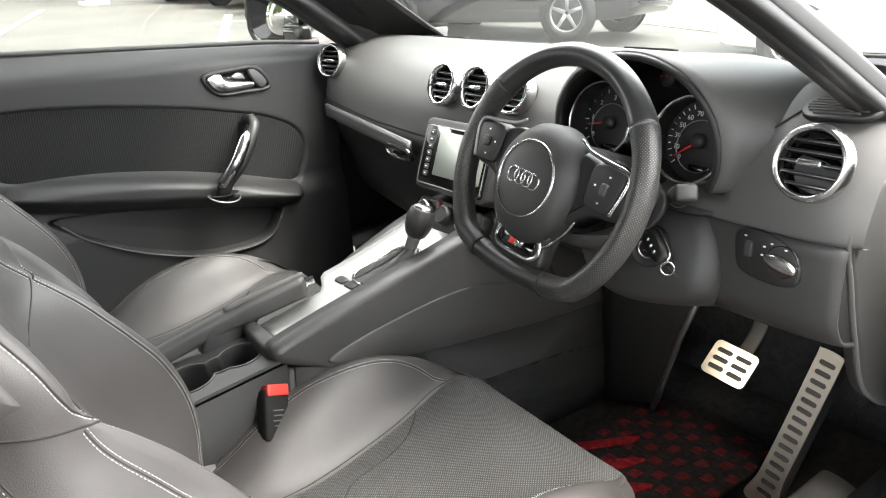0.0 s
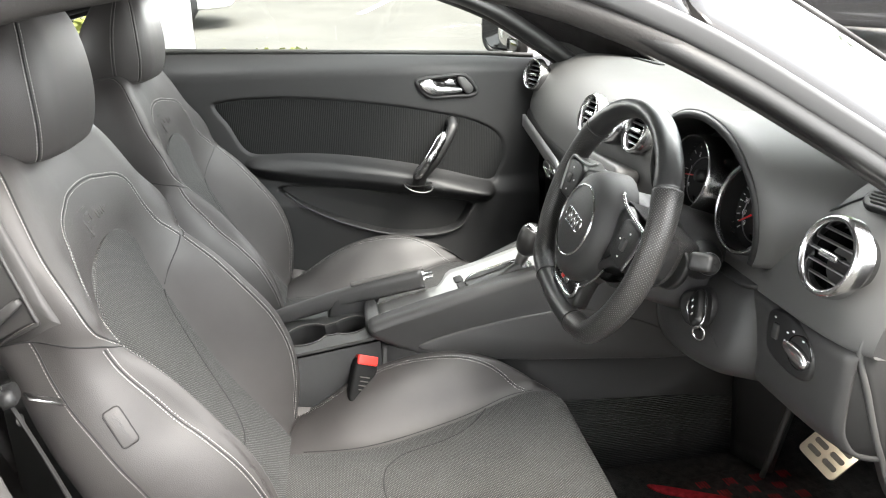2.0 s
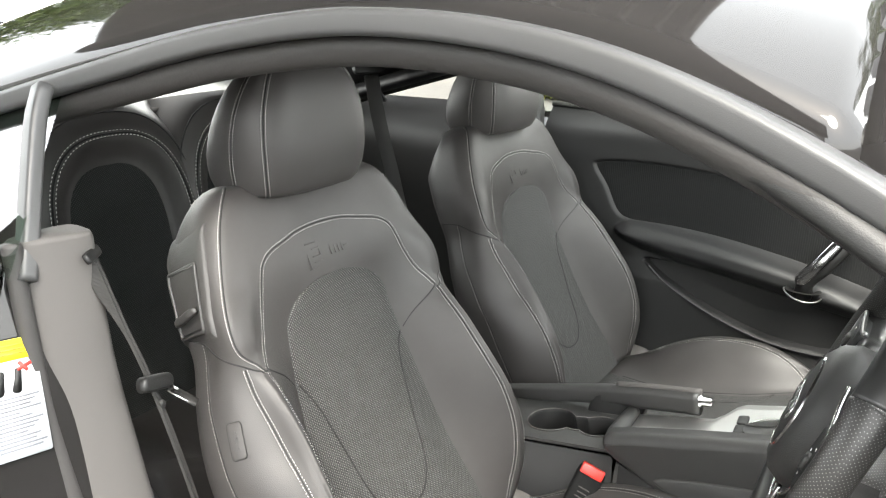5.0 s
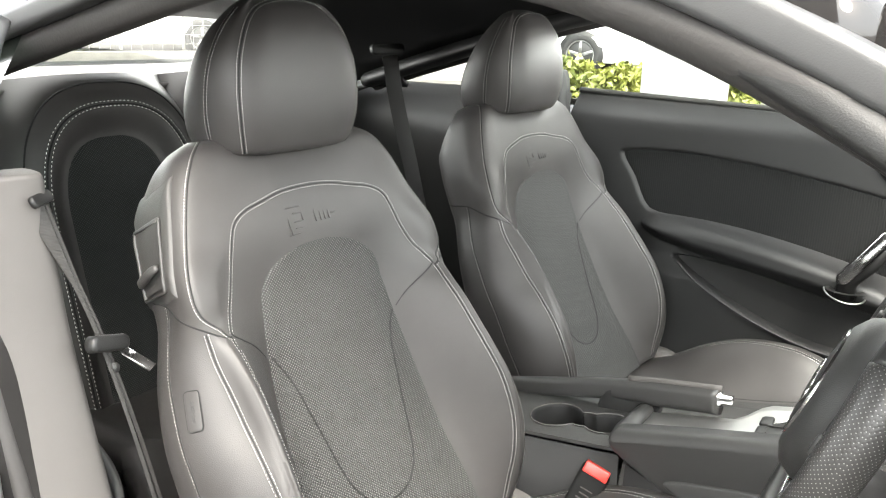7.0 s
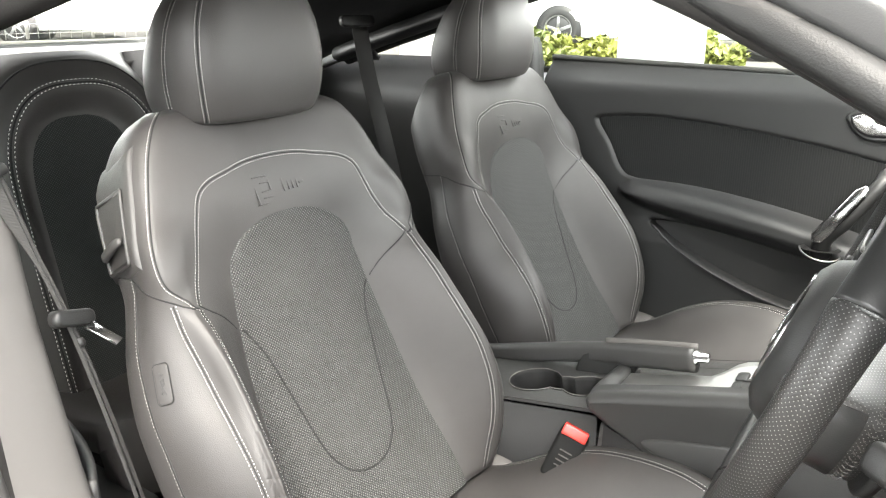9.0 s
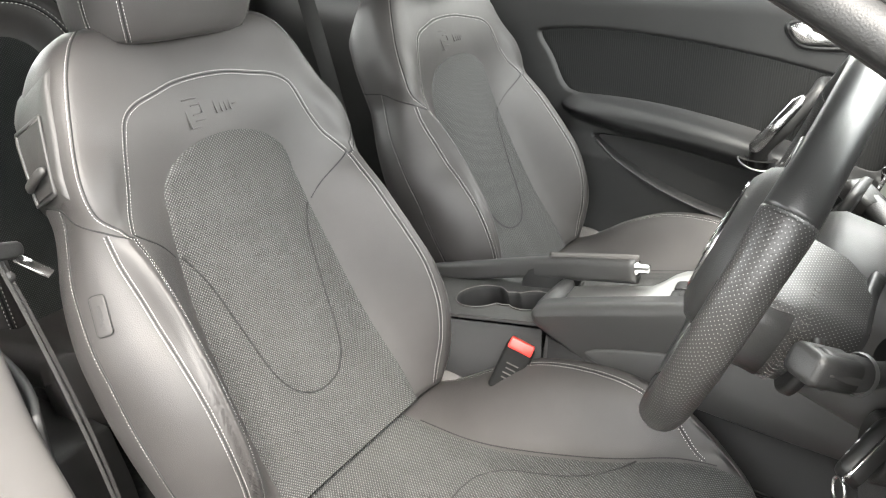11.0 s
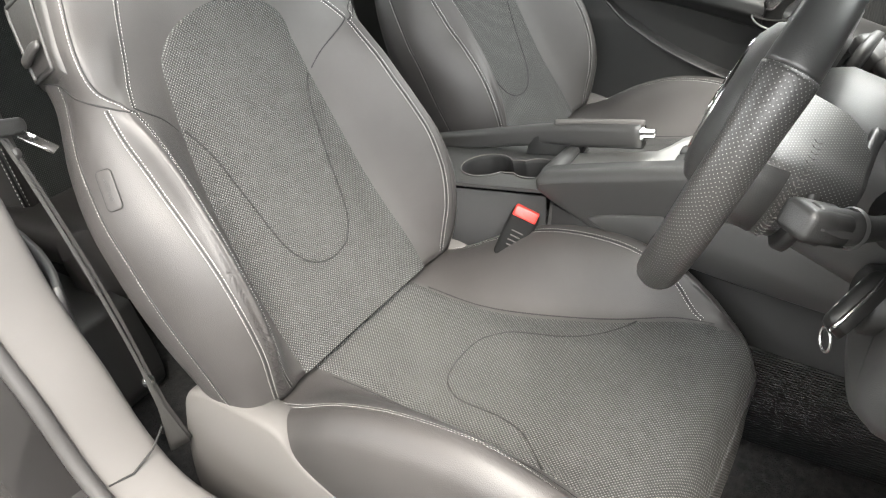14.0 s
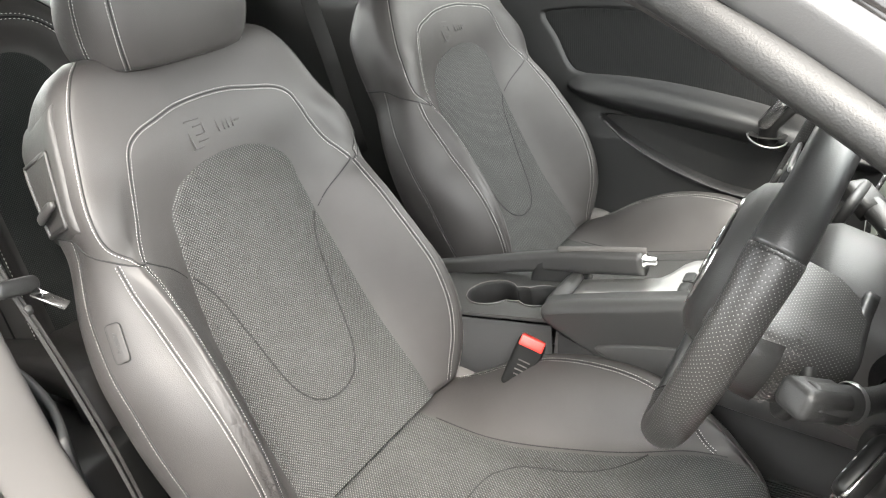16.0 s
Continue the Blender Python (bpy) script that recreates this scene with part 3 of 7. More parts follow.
# ---- the parked coupe: roof, glass, pillars, driver's door opening ----
RAIL_Y = [-1.30, -1.0, -0.75, -0.45, -0.2, 0.0, 0.2, 0.41, 0.60, 0.78, 0.95, 1.15, 1.35]
rail_x = along(RAIL_Y, [0.74, 0.69, 0.65, 0.61, 0.585, 0.575, 0.575, 0.59, 0.62, 0.66, 0.70, 0.735, 0.76])
rail_z = along(RAIL_Y, [0.86, 0.955, 1.045, 1.13, 1.195, 1.240, 1.260, 1.238, 1.170, 1.07, 0.965, 0.86, 0.77])
crest = along([-1.75, -1.285, -0.95, -0.612, -0.26, 0.133, 0.369, 0.684, 0.872, 1.10, 1.35], [0.93, 1.09, 1.205, 1.300, 1.366, 1.384, 1.369, 1.307, 1.225, 1.09, 0.93])
MID = -0.02


def shell(a, y, drop=0.0):
    """The outer skin over the cabin; a runs across from -1 to 1."""
    e, c = rail_z(y) + 0.004, crest(y)
    k = abs(a)
    z = c - (c - e) * (0.35 * k**2 + 0.65 * k**4.5)
    return (MID + (a * (rail_x(y) - 0.004 + (0.02 if a < 0 else 0))), y, z - drop)


car = thing("coupe_car", "black two-door coupe parked with its driver's door open", "car")
aa = np.linspace(-1, 1, 41)
SIDE_A = 0.72


def screen_top(a):
    """The windscreen's upper edge bows back towards the sides; past its corners the roof runs on as the pillars."""
    return 0.700 - 0.085 * (min(abs(a), SIDE_A) / SIDE_A) ** 2.2


part("roof", grid(lambda a, t: shell(a, -0.80 + t * (screen_top(a) + 0.80)), aa, np.linspace(0, 1, 60)), PAINT, car, "gloss black curved roof panel", solid=0.004)
for sg in (1, -1):
    part("pillar_skin", grid(lambda a, t: shell(sg * a, screen_top(1) + t * (1.34 - screen_top(1))), np.linspace(SIDE_A, 1, 10), np.linspace(0, 1, 30)), PAINT, car, "gloss black windscreen pillar", solid=0.004)
    part("windscreen_edge", tube([shell(sg * SIDE_A, y, -0.001) for y in np.linspace(screen_top(1), 1.30, 30)], 0.0035, 8), RUBBER, car)
part("headliner", grid(lambda a, y: shell(a * 0.95, y, 0.045), np.linspace(-1, 1, 25), np.linspace(-0.85, 0.62, 30)), PLASTIC_DARK, car, "black cloth headliner", solid=0.008)
wind = part("windscreen", grid(lambda a, t: shell(a, screen_top(a) + t * (1.34 - screen_top(a)), 0.001), np.linspace(-SIDE_A, SIDE_A, 25), np.linspace(0.004, 1, 24)), GLASS, car, "raked clear windscreen")
wind.visible_shadow = False
rear = part("rear_window", grid(lambda a, y: shell(a * 0.9, y, 0.002), np.linspace(-1, 1, 25), np.linspace(-1.70, -0.808, 24)), GLASS, car, "sloping rear window")
rear.visible_shadow = False
part("windscreen_seal", tube([shell(a, screen_top(a), 0.001) for a in np.linspace(-SIDE_A, SIDE_A, 50)], 0.0035, 8), RUBBER, car)
part("roof_seam", tube([shell(a, -0.804, -0.001) for a in np.linspace(-1, 1, 50)], 0.004, 8), RUBBER, car)
ys = np.linspace(-1.25, 1.25, 90)
for sgn in (1, -1):
    rail = np.array([(MID + sgn * (rail_x(y) + (0 if sgn > 0 else 0.02)), y, rail_z(y)) for y in ys])
    if sgn < 0:
        rail = rail + np.clip((ys - 0.25) / 0.4, 0, 1)[:, None] * (0, 0.08, 0)
    top = sweep(rail + (0.004 * sgn, 0, -0.010), rounded(0.030, 0.026, 0.007), (0, 0, 1))
    part("roof_strip", top, STRIP, car, "satin grey strip along the roof edge")
    near = np.clip((ys - 0.30) / 0.3, 0, 1)[:, None] * (sgn > 0)
    inner = rail[18:78] + (1 - near[18:78]) * (-0.018 * sgn, 0, -0.036) + near[18:78] * (0.000, 0, -0.034)
    seal = part("door_seal", sweep(inner, spline([(-0.019, -0.012), (-0.020, 0.006), (-0.006, 0.016), (0.012, 0.014), (0.019, 0.002), (0.012, -0.013), (0, -0.017)], 20, True), (0, 0, 1)), SEAL, car, "ribbed rubber door seal")
    fore = np.clip((ys[18:86] - 0.35) / 0.3, 0, 1)[:, None] * (sgn > 0)
    lip = rail[18:86] + (1 - fore) * (-0.048 * sgn, 0, -0.024) + fore * (0.008, 0, -0.036)
    part("pillar_trim", sweep(lip, spline([(-0.03, -0.012), (-0.026, 0.012), (0.0, 0.024), (0.026, 0.012), (0.03, -0.010), (0.0, -0.020)], 24, True), (0, 0, 1), scales=1 - 0.35 * fore[:, 0]), PLASTIC_DARK, car, "dark grey roof pillar lining")
# broad lining of the far windscreen pillar
pa = spline([(-0.655, 0.66, 1.20), (-0.695, 0.84, 1.098), (-0.712, 0.918, 0.992), (-0.72, 0.95, 0.94)], 16)
pb = spline([(-0.600, 0.80, 1.195), (-0.655, 0.99, 1.092), (-0.690, 1.15, 1.004), (-0.70, 1.22, 0.95)], 16)
part("far_pillar_lining", grid(lambda a, k: pa[k] * (1 - a) + pb[k] * a + np.array((0.022, -0.008, 0.0)) * math.sin(math.pi * a), np.linspace(0, 1, 12), range(16)), PLASTIC, car, "dark lining of the far windscreen pillar", solid=0.01)
# shark-fin aerial
fin = spline([(-0.11, 0), (-0.03, 0.010), (0.02, 0.030), (0.055, 0.068), (0.072, 0.070), (0.066, 0.03), (0.085, 0.0)], 36)
part("aerial", slab(fin, 0.018, Matrix(((0, 0, 1, MID - 0.009), (-1, 0, 0, -0.17), (0, 1, 0, crest(-0.17) - 0.006), (0, 0, 0, 1))), 0.003), GLASS_DARK, car, "black shark-fin aerial")
# rear quarter: outer wing, jamb that faces the opening, fixed side glass
EDGE_Z = [0.28, 0.50, 0.70, 0.78, 0.83, 0.86, 0.89, 0.92, 0.95, 0.98]
edge_x = along(EDGE_Z, [0.79, 0.80, 0.815, 0.830, 0.836, 0.828, 0.803, 0.772, 0.752, 0.742])
edge_y = along(EDGE_Z, [-0.15, -0.23, -0.276, -0.279, -0.277, -0.272, -0.262, -0.246, -0.216, -0.186])


def wing(a, t):
    """Near rear wing; a runs from the window line down, t backwards from the door's edge."""
    z = 0.98 - 0.70 * a
    return (edge_x(z) + 0.05 * t * math.sin(min(1, a * 2) * math.pi / 2), edge_y(z) - t * (1.9 + edge_y(z)), z + 0.09 * t * (1 - t) * (1 - a))


def jamb(k, b):
    """The door's shut face: a painted flange (k up to 1), then the flat face that carries the stickers."""
    z = 0.98 - 0.70 * b
    x0, y0 = edge_x(z), edge_y(z)
    x1 = x0 - 0.030
    face = lambda x: -0.2135 - 0.298 * (x - 0.765) - 0.2227 * (z - 0.897)
    if k <= 1:
        return (x0 + (x1 - x0) * k, y0 + (face(x1) - y0) * (k * (1.6 - 0.6 * k)), z)
    x = x1 + (0.650 - x1) * (k - 1)
    return (x, face(x), z)


rows_a = np.r_[np.linspace(0, 0.24, 22), np.linspace(0.27, 1, 14)]
part("rear_wing", grid(wing, rows_a, np.r_[0, 0.004, 0.012, np.linspace(0.03, 1, 26)]), PAINT, car, "gloss black rear wing", solid=0.006)
part("door_jamb", grid(jamb, np.r_[np.linspace(0, 0.94, 8), 0.98, 1.0, 1.02, np.linspace(1.1, 2, 8)], rows_a), PAINT, car, "black painted door jamb with a rolled flange", solid=0.004)
part("shut_edge", tube([np.array(wing(a, 0)) + (0.001, 0.004, 0) for a in np.linspace(0.01, 0.75, 60)], 0.0045, 8, ups=(1, 0, 0)), PAINT, car, "rolled edge of the wing")
def quarter(a, b):
    """The fixed pane between the roof edge and the wing."""
    y = -0.165 - 0.68 * a
    y1 = y - 0.115 * (1 - a)
    top = np.array((MID + rail_x(y1) - 0.004, y1, rail_z(y1) - 0.02))
    low = np.array((0.735 - 0.01 * a, y, min(0.978 + 0.07 * (-0.165 - y), rail_z(y) - 0.025)))
    return top * b + low * (1 - b)


qw = part("quarter_window", grid(quarter, np.linspace(0, 1, 16), np.linspace(0, 1, 12)), GLASS_TINT, car, "tinted fixed rear side window")
qw.visible_shadow = False
post = spline([(0.604, -0.262, 1.166), (0.634, -0.243, 1.120), (0.690, -0.200, 0.995), (0.706, -0.186, 0.962)], 14)
part("window_post", sweep(post, rounded(0.026, 0.020, 0.006), (1, 0, 0)), STRIP, car, "grey upright window edge strip")
part("wing_seal", tube([np.array(wing(0, t)) + (-0.004, 0, 0.006) for t in np.linspace(0.0, 0.62, 30)], 0.009, 8), RUBBER, car)
# pillar lining and sill
pil = spline([(0.662, -0.166, 1.006), (0.662, -0.165, 0.97), (0.661, -0.160, 0.88), (0.660, -0.150, 0.80), (0.660, -0.108, 0.63), (0.660, -0.086, 0.570), (0.660, -0.050, 0.500), (0.662, -0.004, 0.405), (0.664, 0.05, 0.352), (0.666, 0.14, 0.340), (0.667, 0.35, 0.338), (0.668, 0.6, 0.338), (0.67, 1.0, 0.352)], 90)
face_ = spline([(0.062, -0.044), (0.020, -0.043), (0.004, -0.036), (0.0, -0.022), (0.003, 0.0), (0.012, 0.024), (0.024, 0.038), (0.045, 0.043), (0.062, 0.040), (0.070, 0.0)], 44, True)
lining = part("pillar_lining", sweep(pil, face_, (1, 0, 0.0), scales=np.interp(np.linspace(0, 1, 90), [0, 0.012, 0.03, 1], [0.90, 0.97, 1.0, 1.0])), TRIM, car, "matt grey door pillar lining running into the sill")
part("lining_joint", tube([(0.616, 0.014, 0.418), (0.640, 0.016, 0.398), (0.672, 0.010, 0.382), (0.698, -0.008, 0.376)], 0.0016, 6), DARK_SEAM, lining)
edge_ = pil + (0.048, -0.030, 0.0)
edge_[40:] = pil[40:] + np.linspace(0, 1, 50)[:, None] * (0.006, 0.030, -0.030) + (0.048, -0.030, 0)
part("opening_seal", tube(edge_[:70], 0.011, 10, ups=(1, 0, 0)), RUBBER, car, "black rubber seal round the door opening")
part("sill", grid(lambda a, y: (0.69 + 0.13 * a, y, 0.345 - 0.02 * a - 0.17 * max(0, a - 0.6) ** 1.2 * 3), np.linspace(0, 1, 12), np.linspace(-0.4, 1.1, 10)), PAINT, car, "black painted sill", solid=0.01)
# cowl and bonnet beyond the screen
part("bonnet", grid(lambda a, y: (MID + a * 0.80, y, 0.92 - 0.10 * (y - 1.3) - 0.05 * a * a - 0.10 * max(0, y - 1.9) ** 2), np.linspace(-1, 1, 25), np.linspace(1.36, 2.4, 16)), PAINT, car, "gloss black bonnet", solid=0.01)
part("far_wing", grid(lambda a, y: (-0.80 - 0.08 * math.sin(a * math.pi / 2), y, 1.0 - 0.65 * a), np.linspace(0, 1, 8), np.linspace(-1.9, 1.35, 10)), PAINT, car, solid=0.01)
# floor pan, bulkhead, rear shelf
part("floor_carpet", grid(lambda x, y: (x, y, 0.185 + 0.25 * max(0, y - 1.12) ** 1.2 + 0.0), np.linspace(-0.72, 0.66, 12), np.linspace(-0.9, 1.4, 20)), CARPET, car, "dark looped floor carpet", solid=0.02)
part("bulkhead", grid(lambda x, z: (x, 1.34 - 0.12 * (z - 0.2), z), [-0.75, 0, 0.72], [0.18, 0.5, 0.93]), CARPET, car, solid=0.02)
part("rear_shelf", grid(lambda x, y: (x, y, 1.036 + 0.02 * (-0.85 - y) / 0.6), np.linspace(-0.62, 0.60, 8), np.linspace(-1.45, -0.86, 8)), TRIM, car, "grey parcel shelf", solid=0.02)
part("rear_bulkhead", grid(lambda x, z: (x, -0.98 - 0.25 * (z - 0.5), z), [-0.7, 0, 0.7], [0.2, 0.6, 0.98]), CARPET, car, solid=0.02)

# ---- the rest of the coupe's shell: tail, nose, wings, wheels, open driver's door ----
SIDE_X = lambda x: Matrix(((0, 0, 1, x), (1, 0, 0, 0), (0, 1, 0, 0), (0, 0, 0, 1)))
def across(profile, half, n=30):
    """A body panel from a side profile (y, z), bowed across its half width."""
    p = spline(profile, n)
    return grid(lambda a, k: (MID + a * half[0] * (1 + half[1] * k / n), p[k][0] + half[2] * a * a, p[k][1] - 0.03 * a**4), np.linspace(-1, 1, 21), range(n))


part("tail", across([(-1.46, 0.985), (-1.65, 0.945), (-1.85, 0.925), (-1.96, 0.90), (-2.03, 0.80), (-2.05, 0.62), (-2.02, 0.42), (-1.94, 0.30)], (0.80, 0.02, 0.16)), PAINT, car, "gloss black rear deck and bumper", solid=0.006)
part("nose", across([(2.36, 0.80), (2.46, 0.74), (2.52, 0.64), (2.53, 0.50), (2.50, 0.36), (2.42, 0.26)], (0.80, 0.02, -0.18)), PAINT, car, "gloss black front bumper", solid=0.006)
part("grille", slab(rounded(0.62, 0.30, 0.08), 0.03, facing((MID, 2.515, 0.52), (0, 1, 0.05)), 0.01), PLASTIC_DARK, car)
for sx in (1, -1):
    part("front_wing", grid(lambda y, b: (MID + sx * (0.795 + 0.085 * math.sin(b * math.pi / 2)), y - 0.10 * b * max(0, y - 2.1), 0.90 - 0.10 * (y - 1.3) - 0.62 * b), np.linspace(1.02, 2.40, 20), np.linspace(0, 1, 14)), PAINT, car, "gloss black front wing", solid=0.006)
    part("tail_lamp", slab(rounded(0.28, 0.13, 0.03), 0.04, facing((MID + sx * 0.60, -1.965, 0.80), (sx * 0.35, -1, 0.15)), 0.01), LAMP_RED, car)
    part("head_lamp", slab(spline([(-0.16, 0.04), (0.14, 0.07), (0.18, 0.0), (0.02, -0.06), (-0.14, -0.03)], 24, True), 0.04, facing((MID + sx * 0.60, 2.42, 0.68), (sx * 0.4, 1, 0.35)), 0.01), LAMP_CLEAR, car)
    part("skirt", slab(spline([(-0.55, 0.33), (1.25, 0.33), (1.25, 0.22), (1.15, 0.17), (-0.45, 0.17), (-0.55, 0.22)], 40, True), 0.06, SIDE_X(MID + sx * 0.80 - 0.03), 0.01), PAINT, car)
    for wy in (-0.85, 1.62):
        m = facing((MID + sx * 0.70, wy, 0.325), (sx, 0, 0))
        part("wheel_arch", lathe([(0.0005, 0.186), (0.365, 0.186), (0.374, 0.12)], 36, m), PLASTIC_DARK, car)
        wl = part("wheel", lathe([(0.20, 0.02), (0.228, 0.20), (0.26, 0.212), (0.30, 0.207), (0.318, 0.19), (0.325, 0.03), (0.20, 0.02)], 36, m), TYRE, car, "black tyre")
        part("rim", lathe([(0.0005, 0.188), (0.03, 0.186), (0.20, 0.12), (0.228, 0.195), (0.234, 0.210)], 36, m), PLASTIC_DARK, wl)
        for k in range(5):
            part("spoke", slab([(0.02, -0.034), (0.22, -0.022), (0.22, 0.022), (0.02, 0.034)], 0.025, m @ pose(0, 0, 0.176, 0, 0, 72 * k + 18), 0.008), ALU, wl)
# the driver's door stands wide open
swing = Matrix.Translation((0.835, 1.00, 0)) @ pose(0, 0, 0, 0, 0, 86)
leaf = spline([(-0.02, 0.36), (0.0, 0.80), (-0.05, 0.93), (-0.40, 0.955), (-0.90, 0.975), (-1.16, 0.975), (-1.24, 0.86), (-1.20, 0.55), (-1.08, 0.36), (-0.5, 0.33)], 70, True)
near_door = thing("driver_door", "black driver's door standing wide open", "car door")
part("door_skin", slab(leaf, 0.05, swing @ SIDE_X(-0.01), 0.02), PAINT, near_door, "gloss black door skin")
part("door_lining", slab(leaf * 0.96 + (-0.025, 0.022), 0.045, swing @ SIDE_X(-0.055), 0.015), PLASTIC, near_door, "dark grey moulded lining")
part("armrest", sweep([swing @ Vector((-0.075, y, 0.66 - 0.06 * (y + 0.6))) for y in np.linspace(-1.02, -0.18, 16)], rounded(0.06, 0.07, 0.02), (0, 0, 1)), PLASTIC_DARK, near_door)

DOOR_SKIN = material("door_lining_skin", (0.0135, 0.0137, 0.014), 0.55, bump=0.0002, scale=800, vary=0.08)

# ---- far door lining ----
INSERT = spline([(0.005, 0.900), (0.135, 0.908), (0.30, 0.897), (0.466, 0.875), (0.60, 0.850), (0.70, 0.825), (0.775, 0.785), (0.800, 0.73), (0.785, 0.67), (0.750, 0.632), (0.62, 0.655), (0.45, 0.695), (0.25, 0.728), (0.10, 0.745), (0.055, 0.765), (0.02, 0.83), (-0.012, 0.88)], 120, True)
ARM = spline([(0.06, 0.722), (0.10, 0.746), (0.20, 0.750), (0.34, 0.737), (0.52, 0.704), (0.70, 0.655), (0.76, 0.625), (0.735, 0.588), (0.60, 0.606), (0.40, 0.637), (0.20, 0.668), (0.10, 0.692)], 90, True)
POCKET = spline([(0.155, 0.655), (0.30, 0.645), (0.50, 0.615), (0.68, 0.585), (0.69, 0.565), (0.655, 0.515), (0.58, 0.497), (0.46, 0.505), (0.33, 0.545), (0.22, 0.60), (0.165, 0.635)], 80, True)


def inside(poly, pts):
    """Signed distances for many points."""
    q = np.roll(poly, -1, 0)
    e = q - poly
    out = np.empty(len(pts))
    for a in range(0, len(pts), 4000):
        w = pts[a : a + 4000, None] - poly[None]
        t = np.clip((w * e).sum(2) / ((e * e).sum(1) + 1e-12), 0, 1)
        dist = np.sqrt(((w - e * t[:, :, None]) ** 2).sum(2).min(1))
        y, z = pts[a : a + 4000, :1], pts[a : a + 4000, 1:]
        c = ((poly[:, 1] > z) != (q[:, 1] > z)) & (y < e[:, 0] * (z - poly[:, 1]) / (e[:, 1] + 1e-12) + poly[:, 0])
        out[a : a + 4000] = np.where(c.sum(1) % 2, dist, -dist)
    return out


def soft_step(t):
    t = np.clip(t, 0, 1)
    return t * t * (3 - 2 * t)


def lining(pts):
    """How far the lining stands into the cabin."""
    y, z = pts[:, 0], pts[:, 1]
    x = np.full(len(pts), -0.722)
    x -= 0.055 * soft_step((z - 0.945) / 0.085) ** 1.5
    x -= 0.010 * soft_step(inside(INSERT, pts) / 0.012)
    x += 0.048 * soft_step((inside(ARM, pts) + 0.004) / 0.040) ** 0.7
    x += 0.020 * soft_step((0.66 - z) / 0.06)
    x -= 0.055 * soft_step((inside(POCKET, pts) + 0.004) / 0.012)
    return x + 0.03 * soft_step((0.50 - z) / 0.25)


def top_line(y):
    return 1.022 - 0.030 * (y + 0.1) - 0.006 * ease((y - 0.7) / 0.2)


door = thing("passenger_door", "closed far door lined in grey plastic with a ribbed insert", "car door")
yy, zz = np.linspace(-0.155, 0.90, 250), np.linspace(0, 1, 190)
tops = np.array([top_line(y) for y in yy])
P = np.stack([np.broadcast_to(yy, (190, 250)), 0.25 + zz[:, None] * (tops - 0.25)], -1).reshape(-1, 2)
PX = lining(P)
part("door_lining", mesh_of("door_lining", np.column_stack([PX, P]), [(j * 250 + i, j * 250 + i + 1, j * 250 + i + 251, j * 250 + i + 250) for j in range(189) for i in range(249)]), DOOR_SKIN, door, "matt grey moulded door lining", solid=0.004)
py, pz = 0.44, 0.57
part("pocket_liner", grid(lambda i, r: (-0.735 - 0.003 * (1 - r), py + r * (POCKET[i][0] - py), pz + r * (POCKET[i][1] - pz)), range(80), np.linspace(0, 0.97, 14), close_u=True), MATTE, door, "dark lining of the map pocket")
cy, cz = 0.40, 0.79
rs = np.linspace(0, 0.985, 40)
part("fabric_insert", grid(lambda i, r: (-0.7275 - 0.003 * ease((r - 0.95) / 0.03), cy + r * (INSERT[i][0] - cy), cz + r * (INSERT[i][1] - cz)), range(120), rs, close_u=True), RIB_CLOTH, door, "dark finely ribbed fabric panel")
part("window_strip", tube([(-0.775, y, top_line(y) + 0.004) for y in yy[::6]], 0.007, 8), RUBBER, door)
# release handle in its oval surround
hm = facing((-0.722, 0.622, 0.914), (1, 0, 0.05), (0, -0.13, 1))
sur = part("handle_surround", sweep([hm @ Vector((*p, 0.004)) for p in spline([(-0.078, 0.018), (-0.07, 0.034), (0.0, 0.032), (0.055, 0.026), (0.082, -0.012), (0.075, -0.03), (0.02, -0.026), (-0.05, -0.016)], 50, True)], ring(0.0055, 8), ups=(1, 0, 0), closed=True), DOOR_SKIN, door, "dark surround of the release handle")
part("handle_recess", slab(spline([(-0.076, 0.018), (-0.068, 0.032), (0.0, 0.030), (0.053, 0.024), (0.078, -0.012), (0.072, -0.028), (0.02, -0.024), (-0.05, -0.014)], 50, True), 0.004, hm @ pose(0, 0, -0.001)), GLASS_DARK, sur)
lever = spline([(-0.076, 0.020), (-0.062, 0.031), (-0.040, 0.029), (-0.030, 0.012), (0.0, 0.002), (0.040, -0.006), (0.036, -0.020), (-0.01, -0.017), (-0.055, -0.008)], 50, True)
part("release_lever", slab(lever, 0.012, hm @ pose(0, 0, 0.002, 0, 3, 0), 0.004), CHROME, sur, "satin chrome release lever")
part("lever_grip", slab(spline([(0.032, 0.020), (0.052, 0.022), (0.074, -0.010), (0.066, -0.024), (0.050, -0.02)], 30, True), 0.012, hm @ pose(0, 0, 0.002), 0.004), PLASTIC, sur)
# slanted pull handle: metal face on a black grip standing in the armrest
up = np.array((-0.645, 0.620, 0.822))
dn = np.array((-0.662, 0.528, 0.655))
mid = 0.5 * (up + dn) + (0.030, -0.002, 0.0)
grip = spline([dn + (-0.01, 0, -0.012), dn + (0.016, 0.006, 0.03), mid, up + (0.012, -0.004, -0.014), up + (-0.012, 0.006, 0.006), up + (-0.07, 0.012, 0.0)], 44)
pull = part("pull_handle", sweep(grip, ring(0.017, 14, 0.013), ups=(1, 0, 0), scales=np.interp(np.linspace(0, 1, 44), [0, 0.2, 0.6, 1], [1.25, 1.0, 0.85, 0.9])), PLASTIC_DARK, door, "black slanted door pull")
face = spline([dn + (0.024, -0.014, 0.026), mid + (0.010, -0.020, 0.0), up + (0.018, -0.022, -0.014)], 30)
